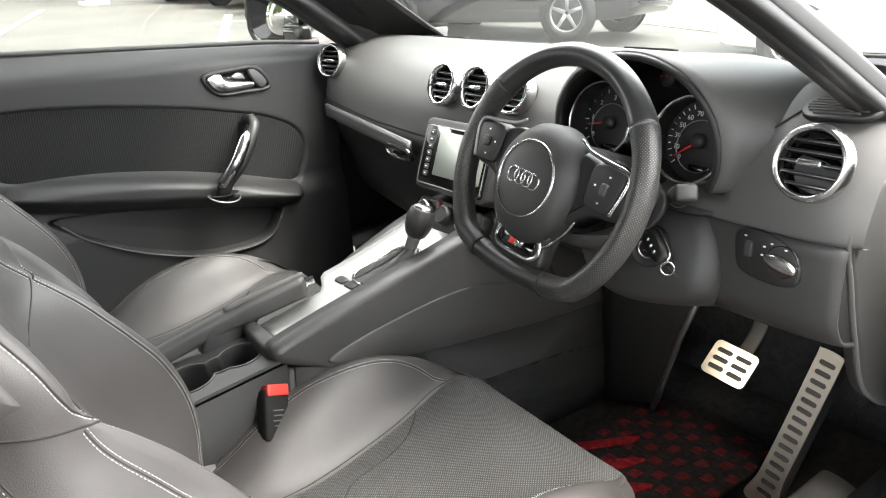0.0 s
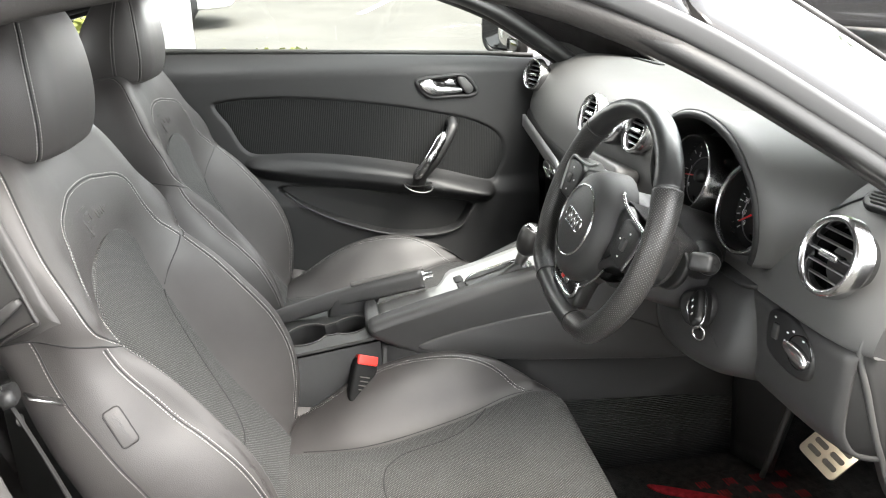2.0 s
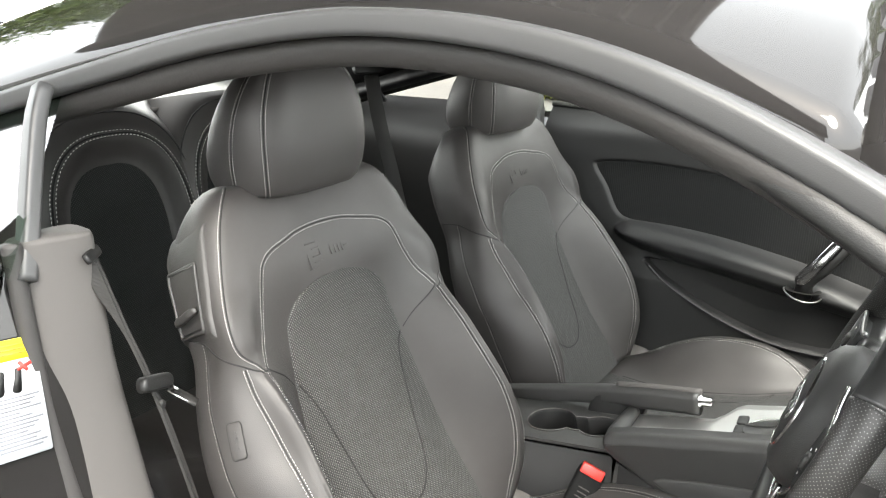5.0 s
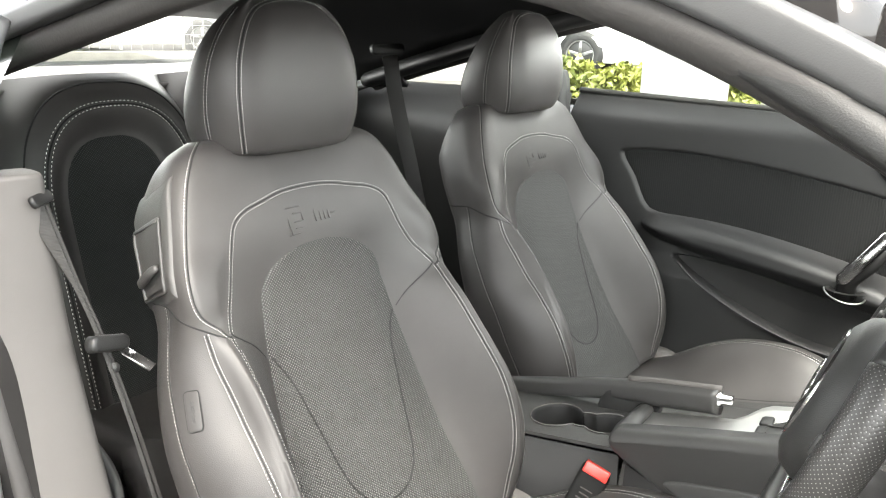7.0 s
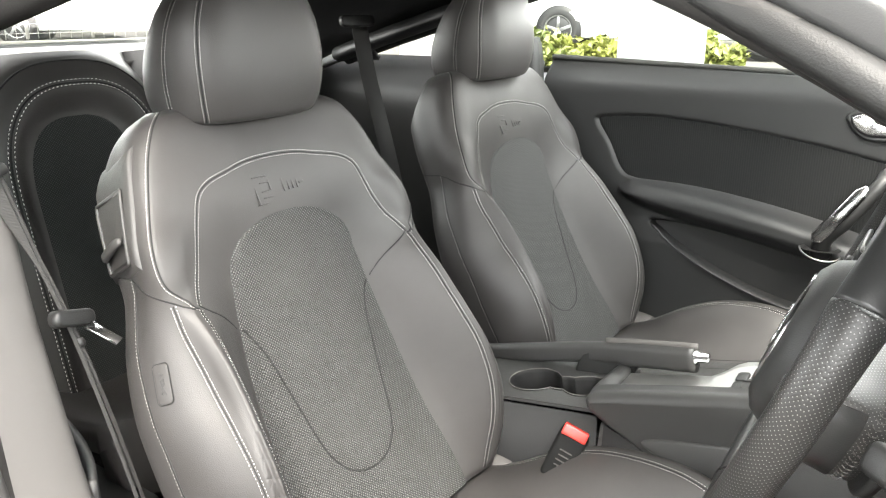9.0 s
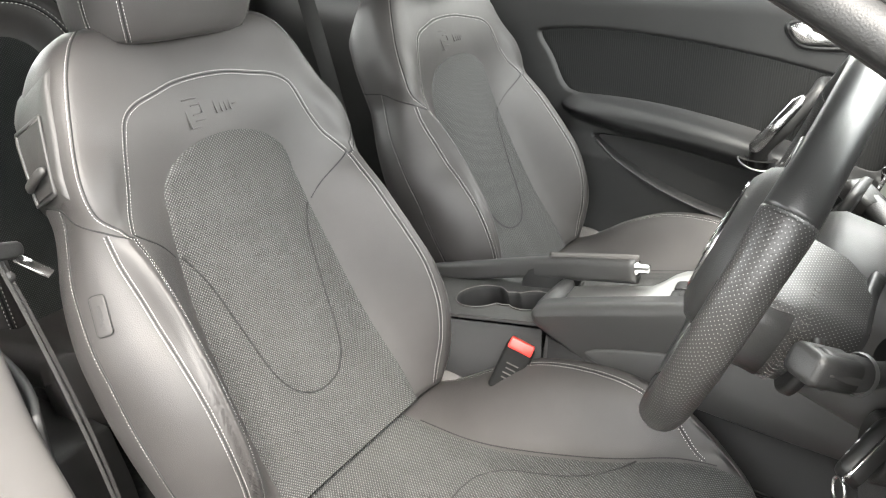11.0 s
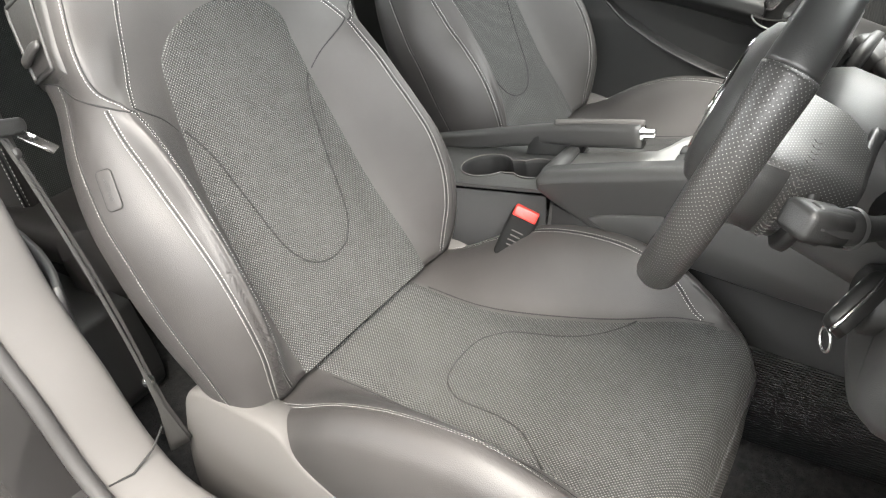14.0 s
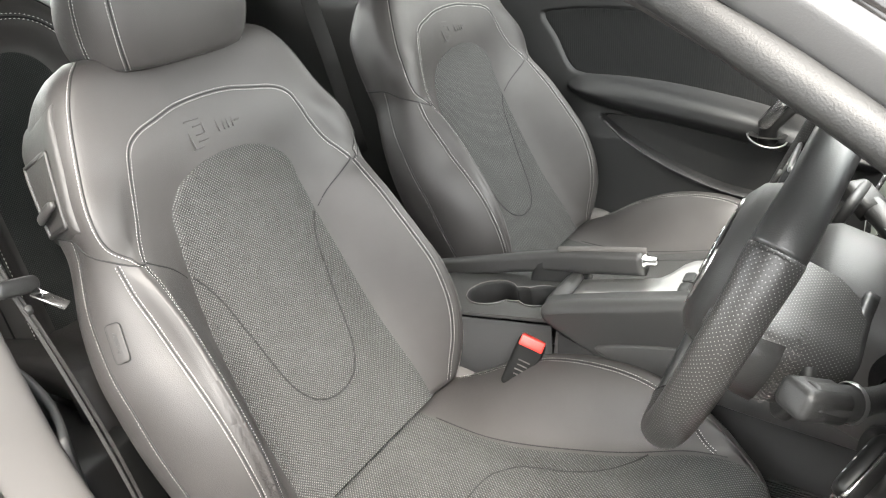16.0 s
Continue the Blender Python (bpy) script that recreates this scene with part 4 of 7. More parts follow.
part("pull_face", sweep(face, ring(0.0145, 12, 0.008), ups=(1, -0.3, 0), scales=np.interp(np.linspace(0, 1, 30), [0, 0.08, 0.9, 1], [0.35, 1.0, 1.0, 0.4])), CHROME, pull, "brushed aluminium face of the pull")
part("pull_cup", lathe([(0.0, 0.0), (0.020, 0.0), (0.026, 0.006), (0.030, 0.004)], 24, pose(-0.664, 0.528, 0.655) @ Matrix.Diagonal((1, 1.35, 1, 1))), PLASTIC_DARK, pull)
part("pull_cup_rim", tube([(-0.660 + 0.030 * math.cos(a), 0.528 + 0.040 * math.sin(a), 0.655 - 0.012 * math.cos(a) - 0.006 * math.sin(a)) for a in np.linspace(-1.5, 1.5, 24)], 0.0022, 6), ALU, pull)
part("pocket_lip", tube([(-0.695, p[0], p[1]) for p in spline([(0.16, 0.648), (0.22, 0.598), (0.33, 0.543), (0.46, 0.503), (0.58, 0.494), (0.655, 0.512), (0.69, 0.56)], 50)], 0.0035, 8), DOOR_SKIN, door)
part("door_shell", grid(lambda y, z: (-0.80, y, z), np.linspace(-0.2, 0.95, 4), [0.25, 0.6, 0.985]), PAINT, door, solid=0.02)
wn1 = part("door_glass", grid(lambda y, b: (-0.79 + 0.20 * b**1.2, y, (0.98 - 0.03 * y) * (1 - b) + (rail_z(y) - 0.02) * b), np.linspace(-0.2, 0.80, 16), np.linspace(0, 1, 8)), GLASS, door, "closed clear side window")
wn1.visible_shadow = False
# far rear side panel
side = part("rear_side_panel", grid(lambda y, k: (-0.70 - 0.05 * ease((k - 0.85) / 0.15), y, 0.2 + k * 0.82), np.linspace(-1.0, -0.17, 20), np.linspace(0, 1, 24)), PLASTIC, car, "grey rear side panel", solid=0.01)

trim_path = spline([(0.612, -0.105), (0.585, -0.150), (0.555, -0.230), (0.535, -0.34), (0.53, -0.60), (0.54, -0.95)], 30)
near_side = part("rear_side_panel", grid(lambda i, k: (trim_path[i][0] - 0.02 * (1 - k) ** 2, trim_path[i][1], 0.2 + k * 0.40), range(30), np.linspace(0, 1, 16)), PLASTIC, car, "grey rear side panel behind the driver's seat", solid=0.01)
part("trim_box", slab(spline([(-0.60, 0.19), (-0.60, 0.36), (-0.45, 0.375), (-0.33, 0.375), (-0.295, 0.35), (-0.285, 0.19)], 40, True), 0.14, SIDE_X(0.40), 0.015), PLASTIC, near_side, "grey foot of the side trim")

# ---- dashboard ----
dash = thing("dashboard", "soft dark grey dashboard with round silver air vents", "dashboard")
dy = along([-0.78, -0.655, -0.40, -0.10, 0.10, 0.40, 0.655, 0.74], [0.090, 0.055, 0.010, 0.0, 0.015, 0.005, -0.005, 0.02])
dz = along([-0.78, -0.655, -0.30, 0.0, 0.30, 0.655, 0.74], [-0.01, 0.0, 0.0, 0.0, -0.005, -0.035, -0.05])
pad_low = along([-0.78, -0.645, -0.165, 0.1, 0.5, 0.74], [0.850, 0.846, 0.826, 0.812, 0.806, 0.806])
HOOD = (0.392, 0.905)


def in_hood(x):
    return ease((0.150 - abs(x - HOOD[0])) / 0.03)


def pad(x, k):
    b, h = pad_low(x), in_hood(x)
    prof = [(1.40, 0.930 - dz(x)), (1.22, 0.975), (1.08, 0.998), (0.98, 1.003), (0.91, 0.992), (0.86, 0.968), (0.823, 0.93), (0.803, 0.89), (0.795, b + 0.012 - dz(x)), (0.797, b - dz(x)), (0.815, b - 0.004 - dz(x))]
    p = spline(prof, 61)[k]
    y = p[0] + dy(x) * (1.2 - p[0]) / 0.4 if p[0] < 1.2 else p[0]
    return (x, max(y, 0.93) if h > 0.5 and p[1] > b - dz(x) + 0.03 else y, p[1] + dz(x))


xs = np.r_[np.linspace(-0.765, 0.235, 60), np.linspace(0.236, 0.548, 24), np.linspace(0.56, 0.722, 14)]
part("dash_pad", grid(pad, xs, range(61)), SOFT, dash, "soft grained dashboard top")


def lower(x, k):
    b = pad_low(x)
    sag = 0.03 * ease((x - 0.1) / 0.3)
    prof = [(0.815, b - 0.003), (0.800, b - 0.008), (0.797, b - 0.03), (0.803 - sag * 0.2, b - 0.075), (0.822 - sag * 0.6, b - 0.115), (0.850 - sag * 0.3, b - 0.145), (0.95, b - 0.155), (1.15, b - 0.14)]
    if x < 0.09:
        prof = [(0.815, b - 0.003), (0.802, b - 0.008), (0.803, b - 0.035), (0.830, b - 0.06), (0.87, b - 0.14), (0.90, b - 0.22), (0.96, b - 0.28), (1.2, b - 0.30)]
    p = spline(prof, 50)[k]
    return (x, p[0] + dy(x) * 0.9, p[1])


part("knee_panel", grid(lower, np.linspace(0.10, 0.708, 40), range(50)), PLASTIC, dash, "dark grey lower dashboard on the driver's side", solid=0.006)
part("glovebox_panel", grid(lower, np.linspace(-0.765, 0.085, 40), range(50)), PLASTIC_DARK, dash, "dark glovebox and lower panel", solid=0.006)
def on_pad(x, z):
    """The place on the dashboard's front at height z."""
    rows = [pad(x, k) for k in range(14, 58)]
    p = min(rows, key=lambda q: abs(q[2] - z))
    return np.array(p) + (0, -0.0012, 0.0008)


part("pad_seam", tube(spline([on_pad(x, z) for x, z in ((0.600, 0.968), (0.592, 0.955), (0.575, 0.938), (0.560, 0.915), (0.545, 0.892), (0.530, 0.868), (0.515, 0.845))], 40), 0.0016, 6), DARK_SEAM, dash)
# end cap that faces the open door
cap = spline([(0.803, 0.812), (0.83, 0.86), (0.89, 0.888), (1.05, 0.90), (1.16, 0.86), (1.16, 0.60), (1.05, 0.50), (0.92, 0.56), (0.862, 0.66), (0.825, 0.75)], 60, True)
CAP = SIDE_X(0.690)
ec = part("end_cap", slab(cap, 0.022, CAP, 0.008), PLASTIC, dash, "textured end cover of the dashboard")
part("end_cap_edge", tube([CAP @ Vector((y, z, 0.017)) for y, z in cap], 0.004, 8, closed=True, ups=(1, 0, 0)), SOFT, ec)
fill = [lower(0.70, k)[1:] for k in range(0, 50, 2)] + [(1.15, 0.80), (0.90, 0.82)]
part("end_fill", slab(fill, 0.012, SIDE_X(0.692)), PLASTIC, dash)
# aluminium strip over the glovebox, with the latch
strip = lambda a, b: (-0.640 + 0.475 * a, 0.832 - 0.070 * a - 0.004, 0.846 - 0.022 * a - 0.030 * b)
sp = part("glovebox_strip", grid(strip, np.linspace(0, 1, 24), np.linspace(0, 1, 4)), ALU, dash, "brushed aluminium strip over the glovebox", solid=0.008)
part("glovebox_latch", slab(rounded(0.11, 0.030, 0.012), 0.012, facing((-0.205, 0.758, 0.798), (-0.15, -1, -0.25), (0, 0, 1)), 0.004), GLASS_DARK, sp, "dark glovebox latch")
part("latch_rim", tube([Vector((-0.205 + 0.052 * math.cos(a), 0.748 - 0.006 * math.cos(a), 0.798 + 0.013 * math.sin(a))) for a in np.linspace(3.3, 6.1, 20)], 0.0022, 6), CHROME, sp)


def vent(at, out, r=0.046):
    """Round vent: chrome ring, dark bowl, slats and a tab."""
    m = facing(at, out)
    v = part("air_vent", lathe([(r * 0.82, -0.02), (r * 0.82, 0.006), (r * 0.88, 0.014), (r * 0.97, 0.010), (r * 1.01, 0.002), (r * 1.01, -0.008)], 44, m), CHROME, dash, "round air vent with a satin silver ring")
    part("vent_bowl", lathe([(0.0005, -0.034), (r * 0.7, -0.032), (r * 0.825, -0.005)], 32, m), GLASS_DARK, v)
    for h in (-0.62, -0.31, 0.0, 0.31, 0.62):
        w = math.sqrt(1 - (h * 0.9) ** 2) * r * 0.82
        part("slat", slab(rounded(2 * w, 0.016, 0.0012, 2), 0.0018, m @ pose(0, h * r * 0.9, -0.008, 74)), PLASTIC_DARK, v)
        part("slat_edge", tube([m @ Vector((-w, h * r * 0.9 - 0.001, 0.0005)), m @ Vector((w, h * r * 0.9 - 0.001, 0.0005))], 0.0008, 6), ALU, v)
    part("tab", slab(rounded(0.032, 0.008, 0.003), 0.014, m @ pose(0, 0, -0.004), 0.002), CHROME, v, "silver adjuster tab")
    return v


vent((-0.655, 0.858, 0.950), (0.25, -1, 0.22), 0.044)
for x, y in ((-0.100, 0.799), (-0.006, 0.806), (0.088, 0.814)):
    vent((x, y, 0.940), (0, -1, 0.34), 0.043)
vent((0.655, 0.790, 0.906), (-0.04, -1, 0.28), 0.049)


# instrument hood and dials
def hood(i, j, grow=0.0):
    a = radians(-28 + 236 * i / 56)
    t = j / 12
    up = max(0.0, math.sin(a))
    y = 0.768 + 0.25 * t - 0.012 * up * (1 - t) + 0.02 * max(0, -math.sin(a))
    rx, rz = 0.150 + 0.070 * t**0.7 + grow, 0.122 + 0.004 * t + grow
    return (HOOD[0] + rx * math.cos(a), y, HOOD[1] + rz * math.sin(a) - 0.030 * t * up)


hd = part("instrument_hood", grid(hood, range(57), range(13)), SOFT, dash, "soft hood over the instruments", solid=0.005)
part("hood_lip", tube([hood(i, 0, -0.003) for i in range(57)], 0.006, 8, ups=(0, 1, 0)), PLASTIC_DARK, hd)
part("hood_lining", grid(lambda i, j: hood(i, j * 0.6, -0.008), range(57), range(13)), MATTE, hd, solid=0.002)
part("dial_plate", slab(spline([(0.155 * math.cos(a), 0.125 * math.sin(a)) for a in np.linspace(0, 2 * math.pi, 30, endpoint=False)], 60, True), 0.004, facing((HOOD[0], 0.875, HOOD[1] - 0.01), (0, -1, 0.18))), MATTE, hd)
part("hood_floor", slab(rounded(0.27, 0.12, 0.03), 0.006, pose(HOOD[0], 0.84, 0.815, 8)), PLASTIC_DARK, hd)


def dial(at, r, name, marks, needle, figures, first, last):
    m = facing(at, (0.0, -1, 0.24))
    d = part(name, lathe([(r * 0.93, -0.045), (r * 0.95, 0.0), (r * 0.98, 0.004), (r * 1.03, 0.001), (r * 1.04, -0.05)], 48, m), CHROME, dash, "chrome-ringed instrument tube")
    part("dial_face", lathe([(0.0005, -0.030), (r * 0.95, -0.030)], 40, m), MATTE, d)
    part("tube_wall", lathe([(r * 0.935, -0.032), (r * 0.945, -0.004)], 44, m), MATTE, d)
    part("inner_ring", tube([m @ Vector((0.60 * r * math.cos(a), 0.60 * r * math.sin(a) - 0.12 * r, -0.0285)) for a in np.linspace(0.9, 5.4, 40)], 0.0010, 6), ALU, d)
    for k in range(marks):
        a = radians(first + (last - first) * k / (marks - 1))
        q = m @ pose(0.82 * r * math.cos(a), 0.82 * r * math.sin(a), -0.0295) @ pose(0, 0, 0, 0, 0, math.degrees(a))
        part("mark", slab(rounded(0.007 if k % 2 == 0 else 0.004, 0.0013, 0.0004, 1), 0.0006, q), WHITE_INK, d)
    for k, s in enumerate(figures):
        a = radians(first + (last - first) * k / (len(figures) - 1))
        if s:
            word(s, 0.0105, m @ pose(0.63 * r * math.cos(a), 0.63 * r * math.sin(a), -0.0292), WHITE_INK, d, "figure")
    part("needle", slab([(-0.006, -0.0018), (0.72 * r, -0.0007), (0.72 * r, 0.0007), (-0.006, 0.0018)], 0.0015, m @ pose(0, 0, -0.026, 0, 0, needle)), RED_INK, d, "red needle")
    part("needle_hub", lathe([(0.0005, -0.018), (0.010, -0.0185), (0.0115, -0.029)], 20, m), MATTE, d)
    part("mileage_window", slab(rounded(0.030, 0.009, 0.002), 0.0006, m @ pose(0.004, -0.62 * r, -0.0296)), GLASS_DARK, d)
    return d


dial((0.308, 0.792, 0.918), 0.062, "rev_counter", 15, 190, ["0", "1", "2", "3", "", "", ""], 215, -35)
dial((0.478, 0.786, 0.912), 0.062, "speedometer", 25, 216, ["0", "10", "30", "50", "60", "70", "", "", "", "", "", ""], 222, -40)
part("warning_light", lathe([(0.0005, 0.002), (0.012, 0.002), (0.014, -0.002), (0.014, -0.02)], 24, facing((0.393, 0.845, 0.985), (0, -1, 0.2))), MATTE, hd)
for k in range(3):
    part("red_mark", slab(rounded(0.005, 0.0016, 0.0004, 1), 0.001, facing((0.385 + 0.008 * k, 0.8425, 0.987 + 0.002 * (k % 2)), (0, -1, 0.2))), RED_INK, hd)
# defroster grille, top slots, light switch panel
gm = facing((0.640, 0.885, 0.957), (-0.08, -0.55, 1), (0, 1, 0.3))
gr = part("corner_grille", slab(rounded(0.105, 0.050, 0.024), 0.008, gm, 0.003), PLASTIC_DARK, dash, "oval slotted speaker grille")
for k in range(7):
    w = 0.088 * math.sqrt(1 - ((k - 3) / 4.2) ** 2)
    part("grille_slat", slab(rounded(w, 0.0028, 0.001, 2), 0.004, gm @ pose(0, (k - 3) * 0.0058, 0.007)), PLASTIC, gr)
for x0, x1 in ((-0.56, -0.40), (0.10, 0.22), (0.40, 0.55)):
    sl = part("defroster_slot", slab(rounded(x1 - x0, 0.022, 0.008), 0.004, pose((x0 + x1) / 2, 1.10, 0.996 + dz((x0 + x1) / 2), -6)), PLASTIC_DARK, dash, "narrow windscreen vent slot")
pm = facing((0.614, 0.795, 0.771), (0, -1, 0.06))
sw = part("light_switch_panel", slab(spline([(-0.045, 0.030), (-0.012, 0.034), (0.028, 0.022), (0.047, -0.002), (0.042, -0.028), (0.008, -0.034), (-0.036, -0.024), (-0.047, 0.004)], 50, True), 0.014, pm, 0.004), PLASTIC_DARK, dash, "light switch panel with a chrome turn knob")
part("knob_ring", lathe([(0.024, 0.012), (0.026, 0.016), (0.028, 0.013)], 36, pm @ pose(0.022, 0.001, 0.002) @ Matrix.Scale(0.82, 4)), GLASS_DARK, sw)
part("knob", slab(spline([(-0.026, 0.004), (-0.010, 0.010), (0.012, 0.011), (0.026, 0.004), (0.024, -0.006), (0.0, -0.010), (-0.022, -0.006)], 40, True), 0.012, pm @ pose(0.022, -0.001, 0.013, 0, 0, -14) @ Matrix.Scale(0.88, 4), 0.004), CHROME, sw, "chrome turn knob")
part("thumb_wheel", slab(rounded(0.012, 0.022, 0.003), 0.006, pm @ pose(-0.026, 0.008, 0.011), 0.002), PLASTIC, sw)
for x, y in ((-0.032, 0.025), (-0.004, 0.016), (0.006, 0.022), (0.026, 0.018), (-0.006, 0.004)):
    part("symbol", slab(rounded(0.004, 0.0022, 0.0008, 2), 0.0005, pm @ pose(x, y, 0.0142)), WHITE_INK, sw)
# head unit in the centre stack
U = Vector((0, 0.768 - 0.728, 0.875 - 0.753)).normalized()
sm = facing((-0.005, 0.7505, 0.812), Vector((0, -U.z, U.y)), U)
st = part("stack_surround", slab(rounded(0.225, 0.142, 0.016), 0.05, sm @ pose(0, 0, -0.045), 0.006), PLASTIC, dash, "centre stack surround")
part("head_unit", slab(rounded(0.196, 0.118, 0.006), 0.008, sm @ pose(0, -0.002, 0.003), 0.002), GLASS_DARK, st, "gloss black head unit")
part("display", slab(rounded(0.140, 0.086, 0.003), 0.003, sm @ pose(0.018, 0.004, 0.0095), 0.001), SCREEN, st, "pale switched-off display")
part("unit_trim", sweep([sm @ Vector((x - 0.001, y - 0.002, 0.010)) for x, y in rounded(0.192, 0.114, 0.008)], ring(0.0016, 6), ups=np.array(sm.to_3x3() @ Vector((0, 0, 1))), closed=True), ALU, st)
for k in range(7):
    part("unit_button", slab(rounded(0.014, 0.0105, 0.002), 0.003, sm @ pose(-0.075, 0.042 - 0.0135 * k, 0.0095), 0.001), PLASTIC, st)
    part("button_mark", slab(rounded(0.005, 0.002, 0.0005, 1), 0.0006, sm @ pose(-0.075, 0.042 - 0.0135 * k, 0.0125)), WHITE_INK, st)
# climate panel with round knobs
cm = facing((-0.005, 0.722, 0.700), (0, -1, 0.55))
cl_panel = part("climate_panel", slab(rounded(0.200, 0.062, 0.012), 0.03, cm @ pose(0, 0, -0.026), 0.005), PLASTIC_DARK, dash, "climate panel with silver-ringed knobs")
for x in (-0.062, 0.0, 0.062):
    kn = part("climate_knob", lathe([(0.0005, 0.016), (0.013, 0.016), (0.0145, 0.019), (0.0175, 0.017), (0.019, 0.0)], 32, cm @ pose(x, 0.004, 0.004)), CHROME if x else PLASTIC_DARK, cl_panel, "round climate knob with a silver ring")
    part("knob_face", lathe([(0.0005, 0.0172), (0.0135, 0.0172)], 28, cm @ pose(x, 0.004, 0.004)), MATTE, kn)
part("hazard_light", slab(rounded(0.007, 0.006, 0.001), 0.003, cm @ pose(-0.03, 0.024, 0.004)), RED, cl_panel)
# small add-on display at the base of the near pillar
ad = facing((0.655, 0.93, 1.0), (0.1, -1, 0.1))
mon = thing("add_on_monitor", "small black display fixed at the windscreen pillar", "display")
part("case", slab(rounded(0.06, 0.05, 0.006), 0.016, ad, 0.003), PLASTIC_DARK, mon)
part("panel", slab(rounded(0.05, 0.04, 0.003), 0.002, ad @ pose(0, 0, 0.0165)), GLASS_DARK, mon)

# ---- steering wheel ----
HUB = Vector((0.351, 0.630, 0.866))
WM = facing(HUB, (-0.02, -math.cos(0.348), math.sin(0.348))) @ pose(0, 0, 0, 0, 0, -7)
WN = np.array(WM.to_3x3() @ Vector((0, 0, 1)))
wheel = thing("steering_wheel", "flat-bottomed black leather steering wheel with perforated grips", "steering wheel")
PERF = material("perforated_leather", (0.022, 0.0215, 0.021), 0.38, bump=0.00006, dots=(0.0040, 0.0005, (0.17, 0.17, 0.165)), sharp=(0.70, 0.95), vary=0.1, spec=0.45)
SMOOTH = material("smooth_leather", (0.022, 0.022, 0.022), 0.36, bump=0.0001, scale=500, kind="cell", vary=0.1, spec=0.6)


def rim_point(a, r=0.175):
    x, y = r * math.cos(a), r * math.sin(a)
    if y < -0.128:
        y = -0.128 - (abs(y) - 0.128) * 0.35
    return np.array((x, y, 0.0))


RIM = spline([rim_point(a) for a in np.linspace(0, 2 * math.pi, 48, endpoint=False)], 288, True)


def rim_piece(i0, i1, mat, label, grow=1.0):
    """A stretch of the rim between two of its 288 stations, with thumb swellings."""
    idx = [(i % 288) for i in range(i0, i1 + 1)]
    pts = np.array([WM @ Vector(RIM[i]) for i in idx])
    swell = [grow * (1 + 0.10 * math.exp(-((min(abs(i % 288 - 30), abs(i % 288 - 114)) / 9.0) ** 2))) for i in range(i0, i1 + 1)]
    sec = ring(1, 24) * (0.0165, 0.0185)
    me = sweep(pts, sec, ups=WN, scales=swell)
    lay = me.uv_layers.new(name="uv")
    vi = np.empty(len(me.loops), np.int32)
    me.loops.foreach_get("vertex_index", vi)
    step = 2 * math.pi * 0.175 / 288
    col = np.where(vi % 24 < 12, vi % 24, 24 - vi % 24)
    lay.data.foreach_set("uv", np.column_stack([(vi // 24) * step, col * 0.0046]).astype(np.float32).ravel())
    return part("rim", me, mat, wheel, label)


rim_piece(30, 114, SMOOTH, "smooth black leather upper rim")
rim_piece(114, 196, PERF, "perforated black leather grip", 1.03)
rim_piece(196, 236, SMOOTH, "smooth black leather flat bottom")
rim_piece(236, 318, PERF, "perforated black leather grip", 1.03)
for i in (30, 114, 196, 236):
    c, t = Vector(RIM[i % 288]), Vector(RIM[(i + 1) % 288]) - Vector(RIM[(i - 1) % 288])
    e = t.normalized().cross(Vector((0, 0, 1)))
    part("rim_seam", tube([WM @ (c + e * 0.0176 * math.cos(a) + Vector((0, 0, 0.0196 * math.sin(a)))) for a in np.linspace(0, 2 * math.pi, 28, endpoint=False)], 0.0009, 6, closed=True, ups=np.array(WM.to_3x3() @ t)), DARK_SEAM, wheel)
# cross stitching round the inside of the rim
cross = []
for i in range(0, 288, 1):
    c = Vector(RIM[i])
    rad = c.normalized()
    for sg in (1, -1):
        a = WM @ (c - rad * 0.0172 + Vector((0, 0, 0.004 * sg + 0.002)))
        b = WM @ (Vector(RIM[(i + 1) % 288]) - Vector(RIM[(i + 1) % 288]).normalized() * 0.0172 + Vector((0, 0, -0.003 * sg + 0.002)))
        cross.append((np.array([a, b]), np.array([WM.to_3x3() @ -rad] * 2)))
part("rim_stitching", stitches(cross, 0.0006, 0.003, 0.001, 0.0004), PLASTIC, wheel, "dark cross stitching inside the rim")
hub = part("airbag_cover", lathe([(0.0005, 0.036), (0.03, 0.0355), (0.055, 0.032), (0.068, 0.024), (0.075, 0.010), (0.077, -0.02)], 56, WM @ pose(0, -0.013, 0) @ Matrix.Diagonal((1.04, 1.16, 1.05, 1))), PLASTIC, wheel, "domed black airbag cover")
part("badge_ring", lathe([(0.0525, 0.032), (0.0535, 0.0362), (0.0555, 0.0360), (0.0565, 0.031)], 56, WM @ pose(0, -0.010, 0)), CHROME, hub, "thin silver ring round the emblem")
for k in range(4):
    part("emblem_ring", tube([WM @ Vector((-0.0215 + 0.0143 * k + 0.0108 * math.cos(a), 0.0108 * math.sin(a) - 0.010, 0.0375)) for a in np.linspace(0, 2 * math.pi, 28, endpoint=False)], 0.0016, 8, closed=True, ups=WN), CHROME, hub, "interlocked silver ring")
